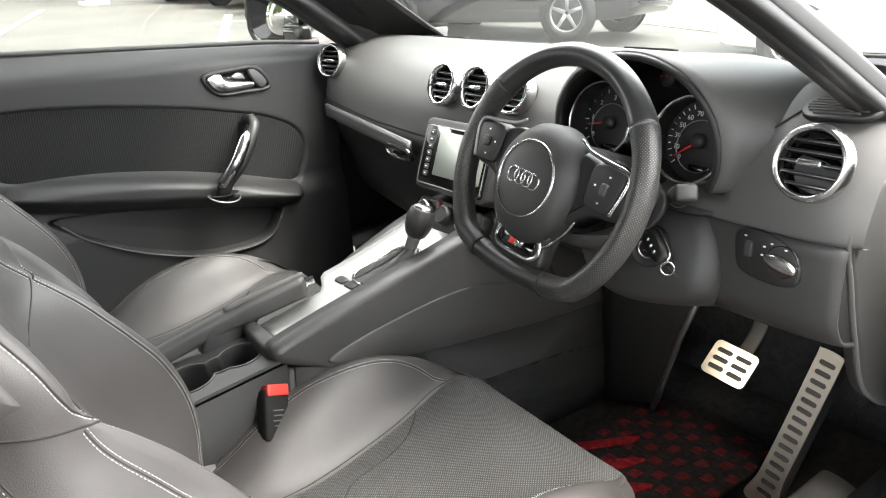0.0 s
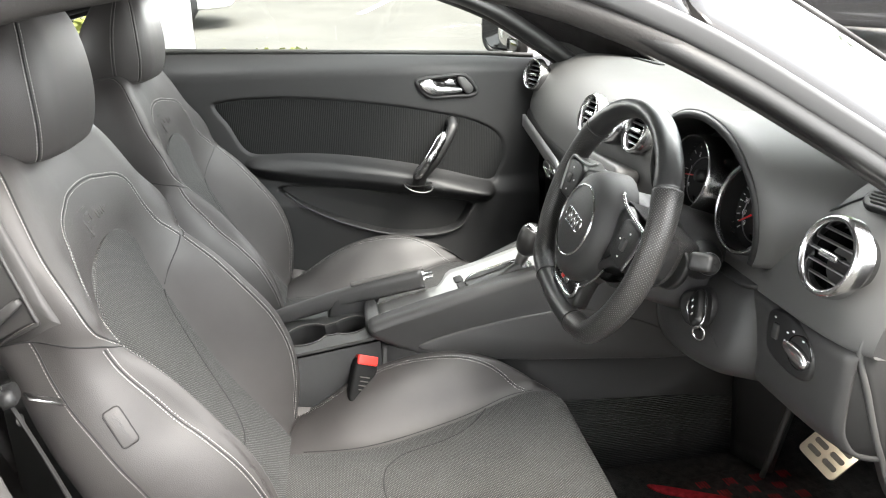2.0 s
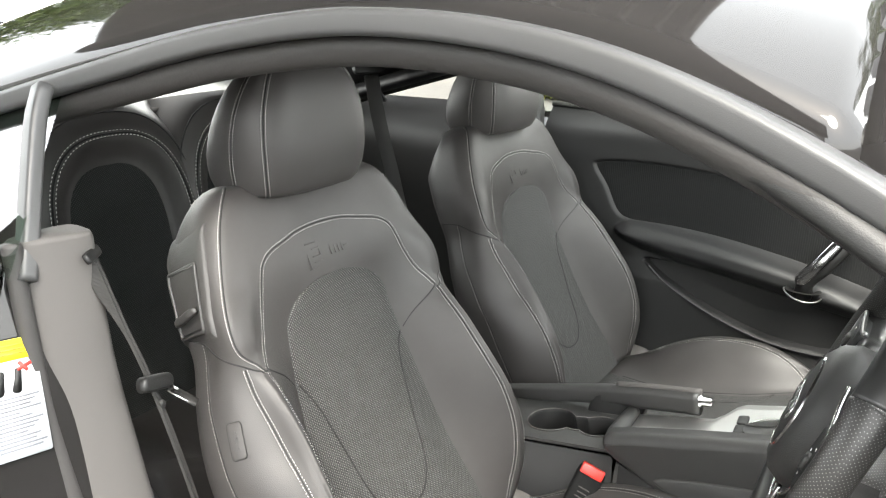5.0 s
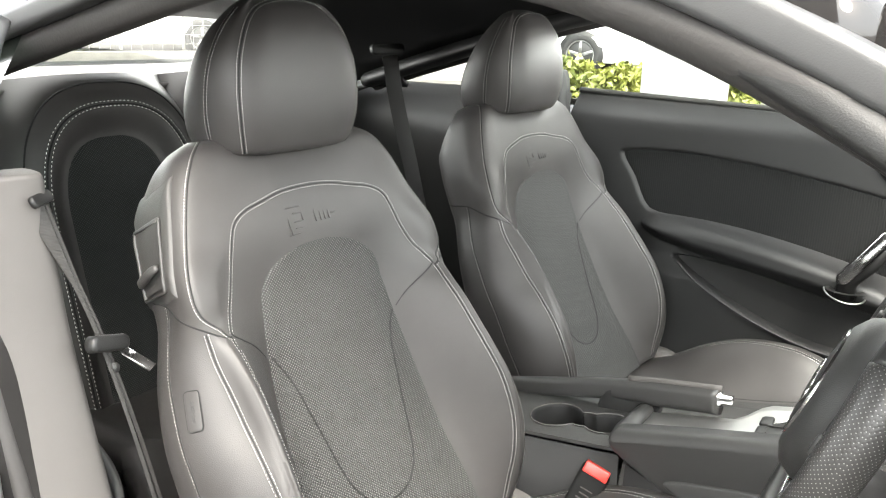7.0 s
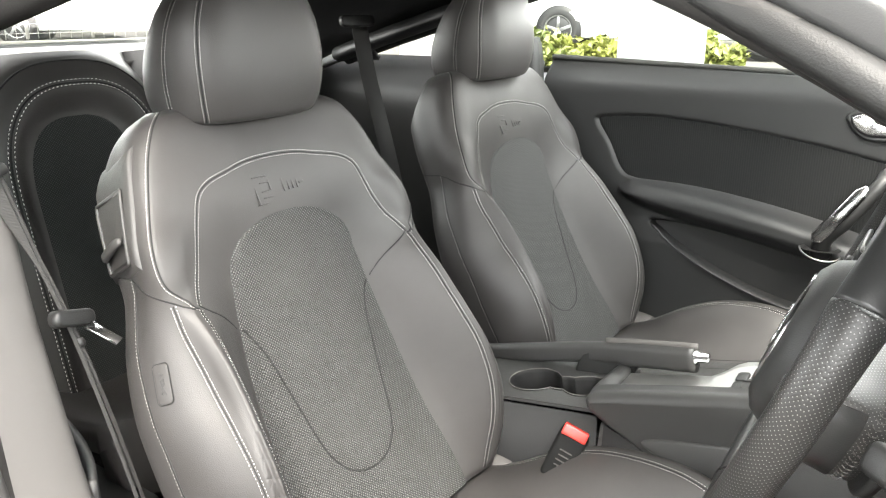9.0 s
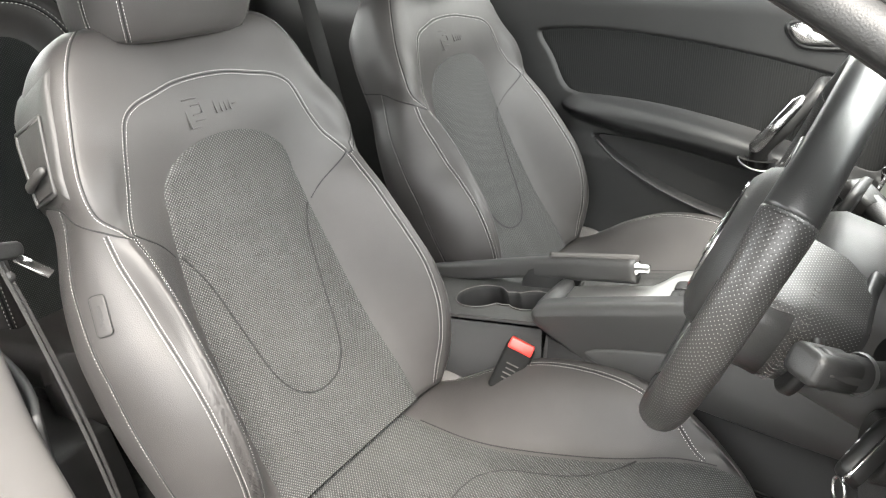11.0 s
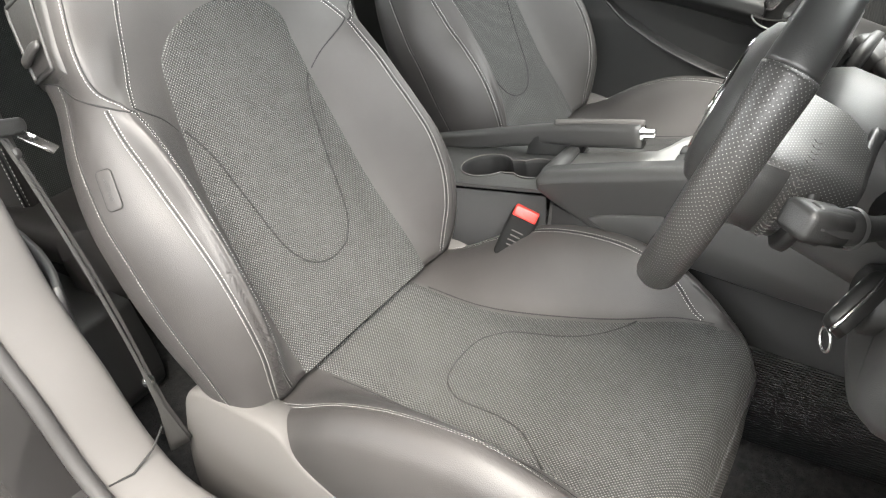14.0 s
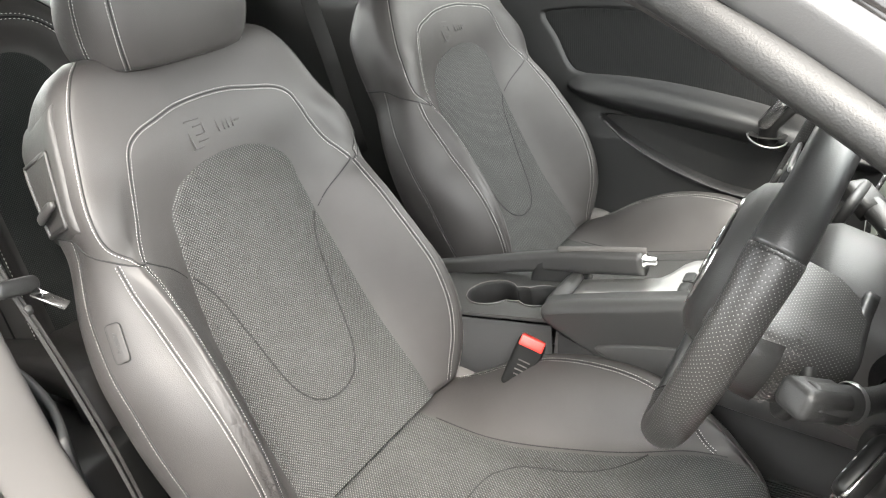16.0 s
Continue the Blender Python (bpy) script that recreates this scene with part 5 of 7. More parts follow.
for sgn in (1, -1):
    sp = spline([(0.060 * sgn, 0.048), (0.11 * sgn, 0.044), (0.164 * sgn, 0.046), (0.168 * sgn, 0.006), (0.148 * sgn, -0.018), (0.105 * sgn, -0.026), (0.06 * sgn, -0.05)], 44, True)
    spoke = part("spoke", slab(sp, 0.046, WM @ pose(0, 0, -0.038), 0.010), SMOOTH, wheel, "side spoke with buttons")
    part("spoke_trim", sweep([WM @ Vector((x * sgn, y, 0.012)) for x, y in spline([(0.058, 0.066), (0.080, 0.056), (0.118, 0.051), (0.148, 0.048), (0.157, 0.038), (0.156, 0.022), (0.146, -0.013)], 50)], ring(0.0030, 10, 0.0024), ups=WN), ALU if sgn < 0 else CHROME, spoke, "bright spoke trim")
    part("switch_block", slab(spline([(0.100 * sgn, 0.045), (0.144 * sgn, 0.044), (0.152 * sgn, 0.034), (0.150 * sgn, 0.018), (0.140 * sgn, -0.012), (0.118 * sgn, -0.014), (0.098 * sgn, -0.008), (0.094 * sgn, 0.020)], 36, True), 0.012, WM @ pose(0, 0, 0.002), 0.003), PLASTIC_DARK, spoke)
    part("hub_trim", sweep([WM @ Vector((x * sgn, y, 0.004)) for x, y in spline([(0.088, -0.040), (0.078, -0.062), (0.060, -0.084), (0.048, -0.094)], 24)], ring(0.0022, 8, 0.0018), ups=WN), CHROME, wheel, "thin bright strip under the airbag cover")
    part("scroll_wheel", slab(rounded(0.012, 0.017, 0.003), 0.007, WM @ pose(0.126 * sgn, 0.016, 0.0115), 0.002), PLASTIC, spoke)
    for x, y in ((0.128, 0.034), (0.122, -0.003), (0.108, 0.018)):
        part("switch_symbol", slab(rounded(0.004, 0.0026, 0.001, 2), 0.0005, WM @ pose(x * sgn, y, 0.0141)), WHITE_INK, spoke)
    if sgn > 0:
        wrap = spline([(0.050, 0.056), (0.110, 0.054), (0.156, 0.050), (0.163, 0.012), (0.148, -0.020), (0.100, -0.052), (0.050, -0.066)], 40)
        run = np.r_[0, np.cumsum(np.linalg.norm(np.diff(wrap, axis=0), axis=1))]
        taper = lambda z: 1 - 0.16 * ((-z - 0.006) / 0.08) ** 2
        part("spoke_back", grid(lambda i, z: WM @ Vector((wrap[i][0] * taper(z), wrap[i][1] * taper(z), z)), range(40), np.linspace(-0.006, -0.086, 14), uvs=lambda i, z: (run[i], z)), PERF, wheel, "perforated leather wrapped behind the spoke")
        part("spoke_back_cover", slab(spline([tuple(p * 0.84) for p in wrap[::4]], 40, True), 0.012, WM @ pose(0, 0, -0.090), 0.004), SMOOTH, wheel)
        seam_line = [(np.array([WM @ Vector((wrap[i][0] * 0.965, wrap[i][1] * 0.965, -0.046 + 0.004 * sg)), WM @ Vector((wrap[i + 1][0] * 0.965, wrap[i + 1][1] * 0.965, -0.046 - 0.004 * sg))]), np.array([WM.to_3x3() @ Vector((1, 0, 0))] * 2)) for i in range(6, 32) for sg in (1, -1)]
        part("spoke_stitching", stitches(seam_line, 0.0016, 0.0055, 0.002, 0.0007), TRIM, wheel, "grey cross stitching")
    pd = WM @ pose(0.132 * sgn, 0.012, -0.062, 0, 10 * sgn, -8 * sgn)
    part("shift_paddle", slab(spline([(-0.030 * sgn, 0.020), (0.012 * sgn, 0.030), (0.032 * sgn, 0.020), (0.034 * sgn, -0.008), (0.018 * sgn, -0.030), (-0.026 * sgn, -0.034)], 40, True), 0.009, pd, 0.003), PLASTIC_DARK, wheel, "black shift paddle behind the spoke")
low = part("lower_spoke", slab(spline([(-0.046, -0.062), (0.046, -0.062), (0.054, -0.10), (0.044, -0.130), (-0.044, -0.130), (-0.054, -0.10)], 44, True), 0.022, WM @ pose(0, 0, -0.018), 0.006), SMOOTH, wheel, "lower spoke with a badge")
part("lower_trim", sweep([WM @ Vector((x, y, 0.006)) for x, y in spline([(-0.043, -0.088), (-0.047, -0.106), (-0.034, -0.118), (0.0, -0.121), (0.034, -0.118), (0.047, -0.106), (0.043, -0.088)], 50)], ring(0.004, 10, 0.003), ups=WN), CHROME, low, "bright trim on the lower spoke")
part("lower_plate", slab(rounded(0.074, 0.026, 0.008), 0.003, WM @ pose(0, -0.103, 0.003), 0.001), GLASS_DARK, low)
part("badge_red", slab([(-0.017, -0.006), (-0.006, -0.006), (-0.003, 0.006), (-0.014, 0.006)], 0.002, WM @ pose(0, -0.103, 0.006)), RED, low)
part("badge_silver", slab([(-0.005, -0.006), (0.012, -0.006), (0.015, 0.006), (-0.002, 0.006)], 0.002, WM @ pose(0, -0.103, 0.006)), CHROME, low)

# ---- column, stalks, key ----
cdir = -WN
column = thing("steering_column", "grey plastic steering column shroud with stalks", "steering column")
cpath = np.array([np.array(HUB) + cdir * d for d in (0.030, 0.05, 0.09, 0.15, 0.22)])
part("upper_shroud", sweep(cpath, spline([(-0.070, -0.04), (-0.068, 0.03), (-0.03, 0.055), (0.03, 0.055), (0.068, 0.03), (0.070, -0.04), (0.045, -0.085), (-0.045, -0.085)], 48, True), (0, 0, 1), scales=[0.80, 0.98, 1.02, 1.04, 1.05]), PLASTIC, column, "grey column shroud")
part("lower_shroud", slab(spline([(-0.10, 0.03), (-0.06, 0.05), (0.10, 0.05), (0.15, 0.02), (0.16, -0.06), (0.11, -0.10), (-0.02, -0.115), (-0.09, -0.06)], 50, True), 0.10, facing((0.385, 0.868, 0.742), (0, -1, 0.32)), 0.03), PLASTIC, column, "bulging lower shroud round the ignition lock")
stalk = spline([(0.425, 0.760, 0.820), (0.470, 0.745, 0.832), (0.520, 0.716, 0.852), (0.548, 0.690, 0.867)], 24)
sk = part("stalk", sweep(stalk, ring(0.012, 14, 0.011), (0, 0, 1), scales=np.interp(np.linspace(0, 1, 24), [0, 0.5, 0.7, 1], [0.9, 0.85, 1.2, 1.15])), PLASTIC_DARK, column, "black wiper stalk")
part("stalk_tip", slab(rounded(0.030, 0.024, 0.007), 0.040, facing((0.528, 0.708, 0.856), (0.66, -0.66, 0.36)), 0.005), PLASTIC_DARK, sk)
part("stalk_band", lathe([(0.0145, 0.0), (0.0155, 0.002), (0.0145, 0.005)], 20, facing((0.516, 0.719, 0.850), (0.7, -0.6, 0.35))), ALU, sk)
part("stalk_boot", lathe([(0.030, 0.0), (0.026, 0.012), (0.016, 0.020), (0.012, 0.030)], 28, facing((0.430, 0.760, 0.821), (0.9, -0.35, 0.2))), PLASTIC_DARK, column)
lk = facing((0.448, 0.752, 0.752), (0.30, -1, 0.10))
part("ignition_lock", lathe([(0.0005, 0.004), (0.011, 0.004), (0.012, 0.0), (0.018, 0.002), (0.024, 0.010), (0.029, 0.006), (0.031, -0.02)], 36, lk), PLASTIC_DARK, column, "ignition lock")
part("lock_ring", lathe([(0.012, 0.0065), (0.0135, 0.009), (0.016, 0.0065)], 32, lk), CHROME, column)
left_stalk = spline([(0.262, 0.765, 0.822), (0.225, 0.752, 0.836), (0.185, 0.728, 0.856), (0.160, 0.706, 0.868)], 24)
ls = part("stalk", sweep(left_stalk, ring(0.012, 14, 0.010), (0, 0, 1), scales=np.interp(np.linspace(0, 1, 24), [0, 0.5, 0.7, 1], [0.9, 0.9, 1.2, 1.1])), PLASTIC_DARK, column, "black indicator stalk with white symbols")
part("stalk_tip", slab(rounded(0.030, 0.024, 0.007), 0.040, facing((0.180, 0.722, 0.858), (-0.66, -0.62, 0.36)), 0.005), PLASTIC_DARK, ls)
for k in range(3):
    part("stalk_symbol", slab(rounded(0.006, 0.003, 0.001, 2), 0.0006, facing((0.222 - 0.014 * k, 0.742 - 0.008 * k, 0.8475 + 0.005 * k), (0.2, -0.3, 1))), WHITE_INK, ls)
key = thing("car_key", "black car key with a bright edge in the ignition", "key")
kl = Vector((0.78, -0.45, -0.42)).normalized()
kn_ = Vector((0.35, -0.85, 0.0))
kn_ = (kn_ - kl * kn_.dot(kl)).normalized()
km = Matrix.Translation((0.470, 0.741, 0.760)) @ Matrix(((-kl).cross(kn_), -kl, kn_)).transposed().to_4x4()
part("key_head", slab(spline([(-0.012, 0.030), (0.010, 0.030), (0.016, 0.014), (0.013, -0.024), (0.004, -0.031), (-0.008, -0.028), (-0.015, 0.0)], 40, True), 0.020, km @ pose(0, 0, -0.0100), 0.006), MATTE, key)
part("key_edge", tube([km @ Vector((x, y, 0.0)) for x, y in spline([(0.011, 0.031), (0.0175, 0.014), (0.0145, -0.024), (0.004, -0.033), (-0.006, -0.030)], 30)], 0.0021, 8, ups=np.array(kn_)), CHROME, key, "bright metal edge")
for k in range(3):
    part("key_mark", slab(rounded(0.005, 0.004, 0.001, 2), 0.0006, km @ pose(-0.001, 0.014 - 0.013 * k, 0.0098)), WHITE_INK, key)
part("key_ring", tube([Vector((0.502 + 0.0085 * math.cos(a), 0.725 + 0.004 * math.cos(a), 0.741 + 0.010 * math.sin(a))) for a in np.linspace(0, 2 * math.pi, 28, endpoint=False)], 0.0014, 8, closed=True, ups=(0.3, -1, 0)), CHROME, key, "small split ring")
part("key_blade", slab(rounded(0.008, 0.030, 0.001), 0.003, lk @ pose(0, 0, 0.0, 90)), CHROME, key)

# half-tone copy of PLASTIC: the shade on the console's flanks is in the colour
CONSOLE_SHADED = material("shaded_grey_plastic", (0.017, 0.017, 0.0175), 0.68, bump=0.0002, scale=900, vary=0.08, spec=0.28)
PLATE = material("satin_aluminium", (0.46, 0.46, 0.45), 0.5, metal=1.0, bump=0.0001, scale=700, vary=0.08)
# ---- centre console ----
console = thing("centre_console", "grey plastic centre console with aluminium gear plate", "console")
SIDE = lambda x0, sgn=1: Matrix(((0, 0, sgn, x0), (1, 0, 0, 0), (0, 1, 0, 0), (0, 0, 0, 1)))
body = [(-0.35, 0.19), (-0.35, 0.49), (-0.05, 0.512), (0.075, 0.520), (0.080, 0.455), (0.325, 0.485), (0.33, 0.545), (0.40, 0.525), (0.55, 0.486), (0.75, 0.44), (1.0, 0.385), (1.15, 0.30), (1.2, 0.2)]
part("tunnel", slab(body, 0.180, SIDE(-0.107), 0.008), PLASTIC, console, "dark plastic tunnel cover")
top_m = Matrix.Translation((-0.017, 0.205, 0.551)) @ pose(0, 0, 0, 7.8, 0, 0)


def cup_half(y):
    """Half width of the three-lobed cup opening along its length."""
    lobes = [(-0.018, 0.044), (0.034, 0.026), (0.072, 0.037)]
    return max([math.sqrt(r * r - (y - c) ** 2) for c, r in lobes if abs(y - c) < r] + [0.019 if -0.045 < y < 0.095 else 0.0])


ylist = np.r_[-0.018 - 0.044 * np.cos(np.linspace(0, 1.2, 10)), np.linspace(-0.030, 0.080, 40), 0.072 + 0.037 * np.cos(np.linspace(1.2, 0, 10))]
opening = [(0.016 + cup_half(y), y) for y in ylist] + [(0.016 - cup_half(y), y) for y in ylist[::-1]][1:-1]
part("cup_plate", pierced(rounded(0.176, 0.262, 0.010, 4), [opening], 0.006, top_m @ pose(0, 0, -0.006)), PLASTIC, console, "cup holder plate with a three-lobed opening", flat=True)
no = len(opening)
part("cup_holder", grid(lambda i, z: top_m @ Vector((opening[i][0] + (0.0015 if z > -0.001 else 0) * (1 if opening[i][0] > 0.016 else -1), opening[i][1], z)), range(no), [0.0015, -0.004, -0.03, -0.062], close_u=True), PLASTIC_DARK, console, "empty three-lobed cup holder")
# the rim's highlight is put in by a paler material than the plate's
part("cup_rim", tube([top_m @ Vector((x, y, 0.0012)) for x, y in opening], 0.0013, 6, closed=True, ups=(0, 0, 1)), TRIM, console, "thin rim round the cup holder, highlight put in as pale colour")
part("cup_floor", slab(rounded(0.10, 0.20, 0.02), 0.003, top_m @ pose(0.012, 0.026, -0.063)), PLASTIC_DARK, console)
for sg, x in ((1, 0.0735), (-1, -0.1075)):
    part("side_wall", slab([(-0.05, 0.30), (-0.05, 0.518), (0.08, 0.525), (0.325, 0.558), (0.335, 0.30)], 0.004, SIDE(x - 0.002 if sg > 0 else x)), CONSOLE_SHADED, console, "plain console side with shade put into its colour")
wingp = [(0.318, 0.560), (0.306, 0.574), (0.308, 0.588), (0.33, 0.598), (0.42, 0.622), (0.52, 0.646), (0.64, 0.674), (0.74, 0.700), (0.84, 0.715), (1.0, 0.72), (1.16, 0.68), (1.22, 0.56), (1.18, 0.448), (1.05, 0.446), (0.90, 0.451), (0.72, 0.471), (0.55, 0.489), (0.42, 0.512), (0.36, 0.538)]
part("console_wing", slab(spline(wingp, 110, True), 0.040, SIDE(0.040), 0.012), PLASTIC, console, "sculpted console side")
hollow = [(0.40, 0.545), (0.55, 0.578), (0.70, 0.590), (0.80, 0.570), (0.90, 0.53), (0.97, 0.475), (0.94, 0.458), (0.80, 0.470), (0.60, 0.490), (0.46, 0.514)]
part("wing_panel", slab(spline(hollow, 70, True), 0.006, SIDE(0.0775), 0.004), PLASTIC, console)
leftp = [(0.505, 0.560), (0.512, 0.590), (0.53, 0.604), (0.61, 0.642), (0.70, 0.678), (0.80, 0.708), (0.92, 0.71), (0.96, 0.60), (0.92, 0.45), (0.60, 0.47), (0.52, 0.50)]
part("console_wing", slab(spline(leftp, 80, True), 0.028, SIDE(-0.138), 0.010), PLASTIC, console)
part("side_panel", slab([(0.33, 0.25), (0.338, 0.548), (0.42, 0.519), (0.55, 0.496), (0.5535, 0.25)], 0.004, SIDE(0.0735)), CONSOLE_SHADED, console)
part("side_panel", slab([(0.556, 0.25), (0.556, 0.495), (0.72, 0.478), (0.90, 0.458), (1.05, 0.452), (1.20, 0.454), (1.20, 0.2)], 0.004, SIDE(0.0735)), CONSOLE_SHADED, console, "side panel beside the pedals, darker by shade in its colour")
RIB_CARPET = material("ribbed_carpet", (0.020, 0.020, 0.021), 0.95, bump=0.003, wave=(0.0045, "Z", 0.0010, (0.050, 0.050, 0.050)), vary=0.35, vscale=40, spec=0.15)
part("side_carpet", slab([(0.64, 0.20), (0.64, 0.387), (0.735, 0.379), (0.97, 0.362), (1.16, 0.332), (1.20, 0.2)], 0.005, SIDE(0.0785)), RIB_CARPET, console, "coarse ribbed dark carpet on the tunnel")
pl = spline([(0.335, 0.574), (0.45, 0.600), (0.55, 0.624), (0.66, 0.656), (0.74, 0.684)], 30)
part("gear_plate", grid(lambda a, k: (0.045 - (0.094 + 0.061 * ease((pl[k][0] - 0.46) / 0.04)) * a, pl[k][0], pl[k][1]), np.linspace(0, 1, 9), range(30)), PLATE, console, "brushed aluminium gear lever plate", solid=0.006)
part("tray_corner", slab(spline([(0.0, 0.0), (0.05, 0.0), (0.05, -0.03), (0.0, -0.03), (-0.055, -0.024), (-0.065, -0.01), (-0.05, 0.0)], 30, True), 0.030, pose(0.0, 0.336, 0.560, 6), 0.008), PLASTIC, console)
# gear lever with boot
gear = thing("gear_lever", "leather-topped automatic gear lever with a chrome cap", "gear lever")
g0, g1 = np.array((0.016, 0.592, 0.616)), np.array((0.034, 0.640, 0.747))
ga = g1 - g0


def gear_boot(a, k):
    """Creased leather tent between the oval frame and the lever's collar."""
    c = np.array((-0.004, 0.578, 0.641)) * (1 - k) + (g0 + ga * 0.46) * k
    w = (1 - k) ** 1.15
    fold = 0.0022 * math.sin(5 * a + 9 * k) * math.sin(math.pi * k)
    return c + np.array(((0.012 + 0.032 * w + fold) * math.cos(a), (0.012 + 0.056 * w + fold) * math.sin(a), 0.24 * 0.05 * w * math.sin(a) - 0.004 * math.sin(math.pi * k)))


part("boot", grid(lambda i, k: gear_boot(i * 2 * math.pi / 48, k / 16), range(48), range(17), close_u=True), SMOOTH, gear, "soft black leather boot")
part("boot_seam", tube([gear_boot(4.45, k / 20) + (0.001, -0.001, 0.001) for k in range(21)], 0.0013, 6, ups=(0, -1, 0.3)), PLASTIC, gear)
part("boot_frame", sweep([Vector((-0.004 + x, 0.578 + y, 0.6415 + 0.27 * y)) for x, y in rounded(0.080, 0.130, 0.036)], ring(0.004, 8), ups=(0, 0, 1), closed=True), CHROME, gear)
part("collar", sweep(np.array([g0 + ga * t for t in (0.40, 0.44, 0.58, 0.62)]), ring(0.011, 20), (0, 1, 0), scales=[0.95, 1.05, 1.15, 1.3]), ALU, gear, "bright metal collar")
kpts = np.array([g0 + ga * t for t in (0.60, 0.64, 0.72, 0.82, 0.92, 0.98, 1.0)])
part("knob", sweep(kpts, ring(0.0225, 24), (0, 1, 0), scales=[0.6, 0.85, 1.05, 1.16, 1.12, 1.0, 0.9]), PERF, gear, "round leather knob")
part("cap", sweep(np.array([g0 + ga * t for t in (0.985, 1.0, 1.03, 1.045)]), ring(0.021, 24), (0, 1, 0), scales=[1.02, 0.98, 0.85, 0.6]), CHROME, gear, "chrome cap")
for k in range(2):
    part("plate_button", slab(rounded(0.030, 0.018, 0.006), 0.006, pose(-0.030 - 0.034 * k + 0.017, 0.505, 0.6165, 13), 0.002), PLASTIC_DARK, gear)
# handbrake
hb = spline([(-0.078, -0.02, 0.522), (-0.076, 0.10, 0.548), (-0.070, 0.24, 0.586), (-0.064, 0.33, 0.607), (-0.058, 0.432, 0.626)], 40)
brake = thing("handbrake", "grey handbrake lever with a chrome button", "handbrake")
arm = part("lever_arm", sweep(hb, rounded(0.030, 0.042, 0.012), (0, 0, 1), scales=np.interp(np.linspace(0, 1, 40), [0, 0.25, 0.7, 0.72, 1], [0.45, 0.75, 0.92, 1.0, 1.0])), PLASTIC, brake, "long grey plastic lever")
part("grip_edge", tube(hb[24:] + (0.0, 0, 0.0208), 0.006, 8), TRIM, arm)
part("lever_foot", slab(spline([(0.235, 0.50), (0.245, 0.59), (0.30, 0.605), (0.345, 0.608), (0.335, 0.57), (0.31, 0.50)], 24, True), 0.022, SIDE(-0.078), 0.006), PLASTIC_DARK, brake)
part("button", lathe([(0.0005, 0.018), (0.0075, 0.017), (0.0085, 0.002), (0.0125, 0.0), (0.0135, -0.006)], 24, facing((-0.0575, 0.434, 0.6305), (0.05, 1, 0.14))), CHROME, brake, "chrome release button")

# ---- front seats ----
SOFT_SHELL = material("soft_shell_plastic", (0.036, 0.034, 0.033), 0.5, bump=0.0002, scale=700, vary=0.1)
RECLINE = Vector((0, -0.46, 0.888)).normalized()
LEAN_OUT = Vector((0, RECLINE.z, -RECLINE.y))
BACK_AT = Vector((0, 0.17, 0.44))
back_i = along([0, 0.06, 0.18, 0.28, 0.36, 0.42, 0.50, 0.56, 0.60, 0.672], [0.156, 0.157, 0.148, 0.141, 0.131, 0.121, 0.098, 0.084, 0.074, 0.060])
back_c = along([0, 0.06, 0.15, 0.25, 0.34, 0.42, 0.47, 0.50, 0.53, 0.57, 0.61, 0.645, 0.662, 0.672], [-0.042, -0.047, -0.056, -0.058, -0.054, -0.044, -0.032, -0.022, -0.014, -0.009, -0.008, -0.012, -0.026, -0.050])


BS = [0, 0.035, 0.08, 0.135, 0.20, 0.26, 0.30, 0.34, 0.38, 0.405, 0.432, 0.455, 0.49, 0.54, 0.60, 0.638, 0.66, 0.672]
# three lines down the side of the backrest: inner edge of the bolster, its outer edge, the side seam (across, forward)
in_u = along(BS, [0.188, 0.199, 0.206, 0.211, 0.212, 0.208, 0.205, 0.203, 0.201, 0.201, 0.190, 0.177, 0.163, 0.146, 0.126, 0.112, 0.100, 0.090])
in_n = along(BS, [-0.028, -0.010, 0.018, 0.038, 0.044, 0.037, 0.030, 0.022, 0.010, 0.001, -0.006, -0.010, -0.008, 0.000, 0.001, 0.000, -0.016, -0.046])
out_u = along(BS, [0.217, 0.226, 0.232, 0.237, 0.238, 0.235, 0.231, 0.230, 0.230, 0.229, 0.230, 0.233, 0.230, 0.211, 0.188, 0.164, 0.138, 0.116])
out_n = along(BS, [-0.030, -0.004, 0.022, 0.037, 0.039, 0.026, 0.012, 0.004, -0.004, -0.006, -0.003, 0.001, 0.002, -0.003, 0.000, -0.002, -0.018, -0.046])
side_u = along(BS, [0.248, 0.260, 0.268, 0.276, 0.281, 0.281, 0.279, 0.272, 0.261, 0.251, 0.240, 0.233, 0.230, 0.224, 0.207, 0.186, 0.160, 0.134])
side_n = along(BS, [-0.058, -0.056, -0.052, -0.050, -0.050, -0.050, -0.054, -0.058, -0.064, -0.067, -0.068, -0.066, -0.062, -0.056, -0.052, -0.050, -0.055, -0.060])


def back_half(s):
    """Half of the backrest's outline at height s: (across, forward)."""
    i, c = min(back_i(s), in_u(s) - 0.012), back_c(s)
    thin = 1.0 if s < 0.59 else max(0.5, 1 - (s - 0.59) / 0.082 * 0.42)
    a, b, d = (in_u(s), in_n(s)), (out_u(s), out_n(s)), (side_u(s), side_n(s))
    return [(0, c), (i * 0.6, c + 0.001), (i, c + 0.004), a, ((a[0] + b[0]) / 2 + 0.001, max(a[1], b[1]) + 0.003), b, ((b[0] + d[0]) / 2 + 0.007, (b[1] + d[1]) / 2 + 0.004),
            d, (d[0] - 0.004, min(d[1] - 0.02, -0.106 * thin)), (d[0] - 0.040, min(d[1] - 0.022, -0.128 * thin)), (d[0] * 0.35, min(d[1] - 0.022, -0.132 * thin))]


def back_front(u, s):
    """Height of the backrest's front face."""
    h = spline(back_half(s), 90)
    k = int(np.argmax(h[:, 0]))
    return float(np.interp(abs(u), h[: k + 1, 0], h[: k + 1, 1]))


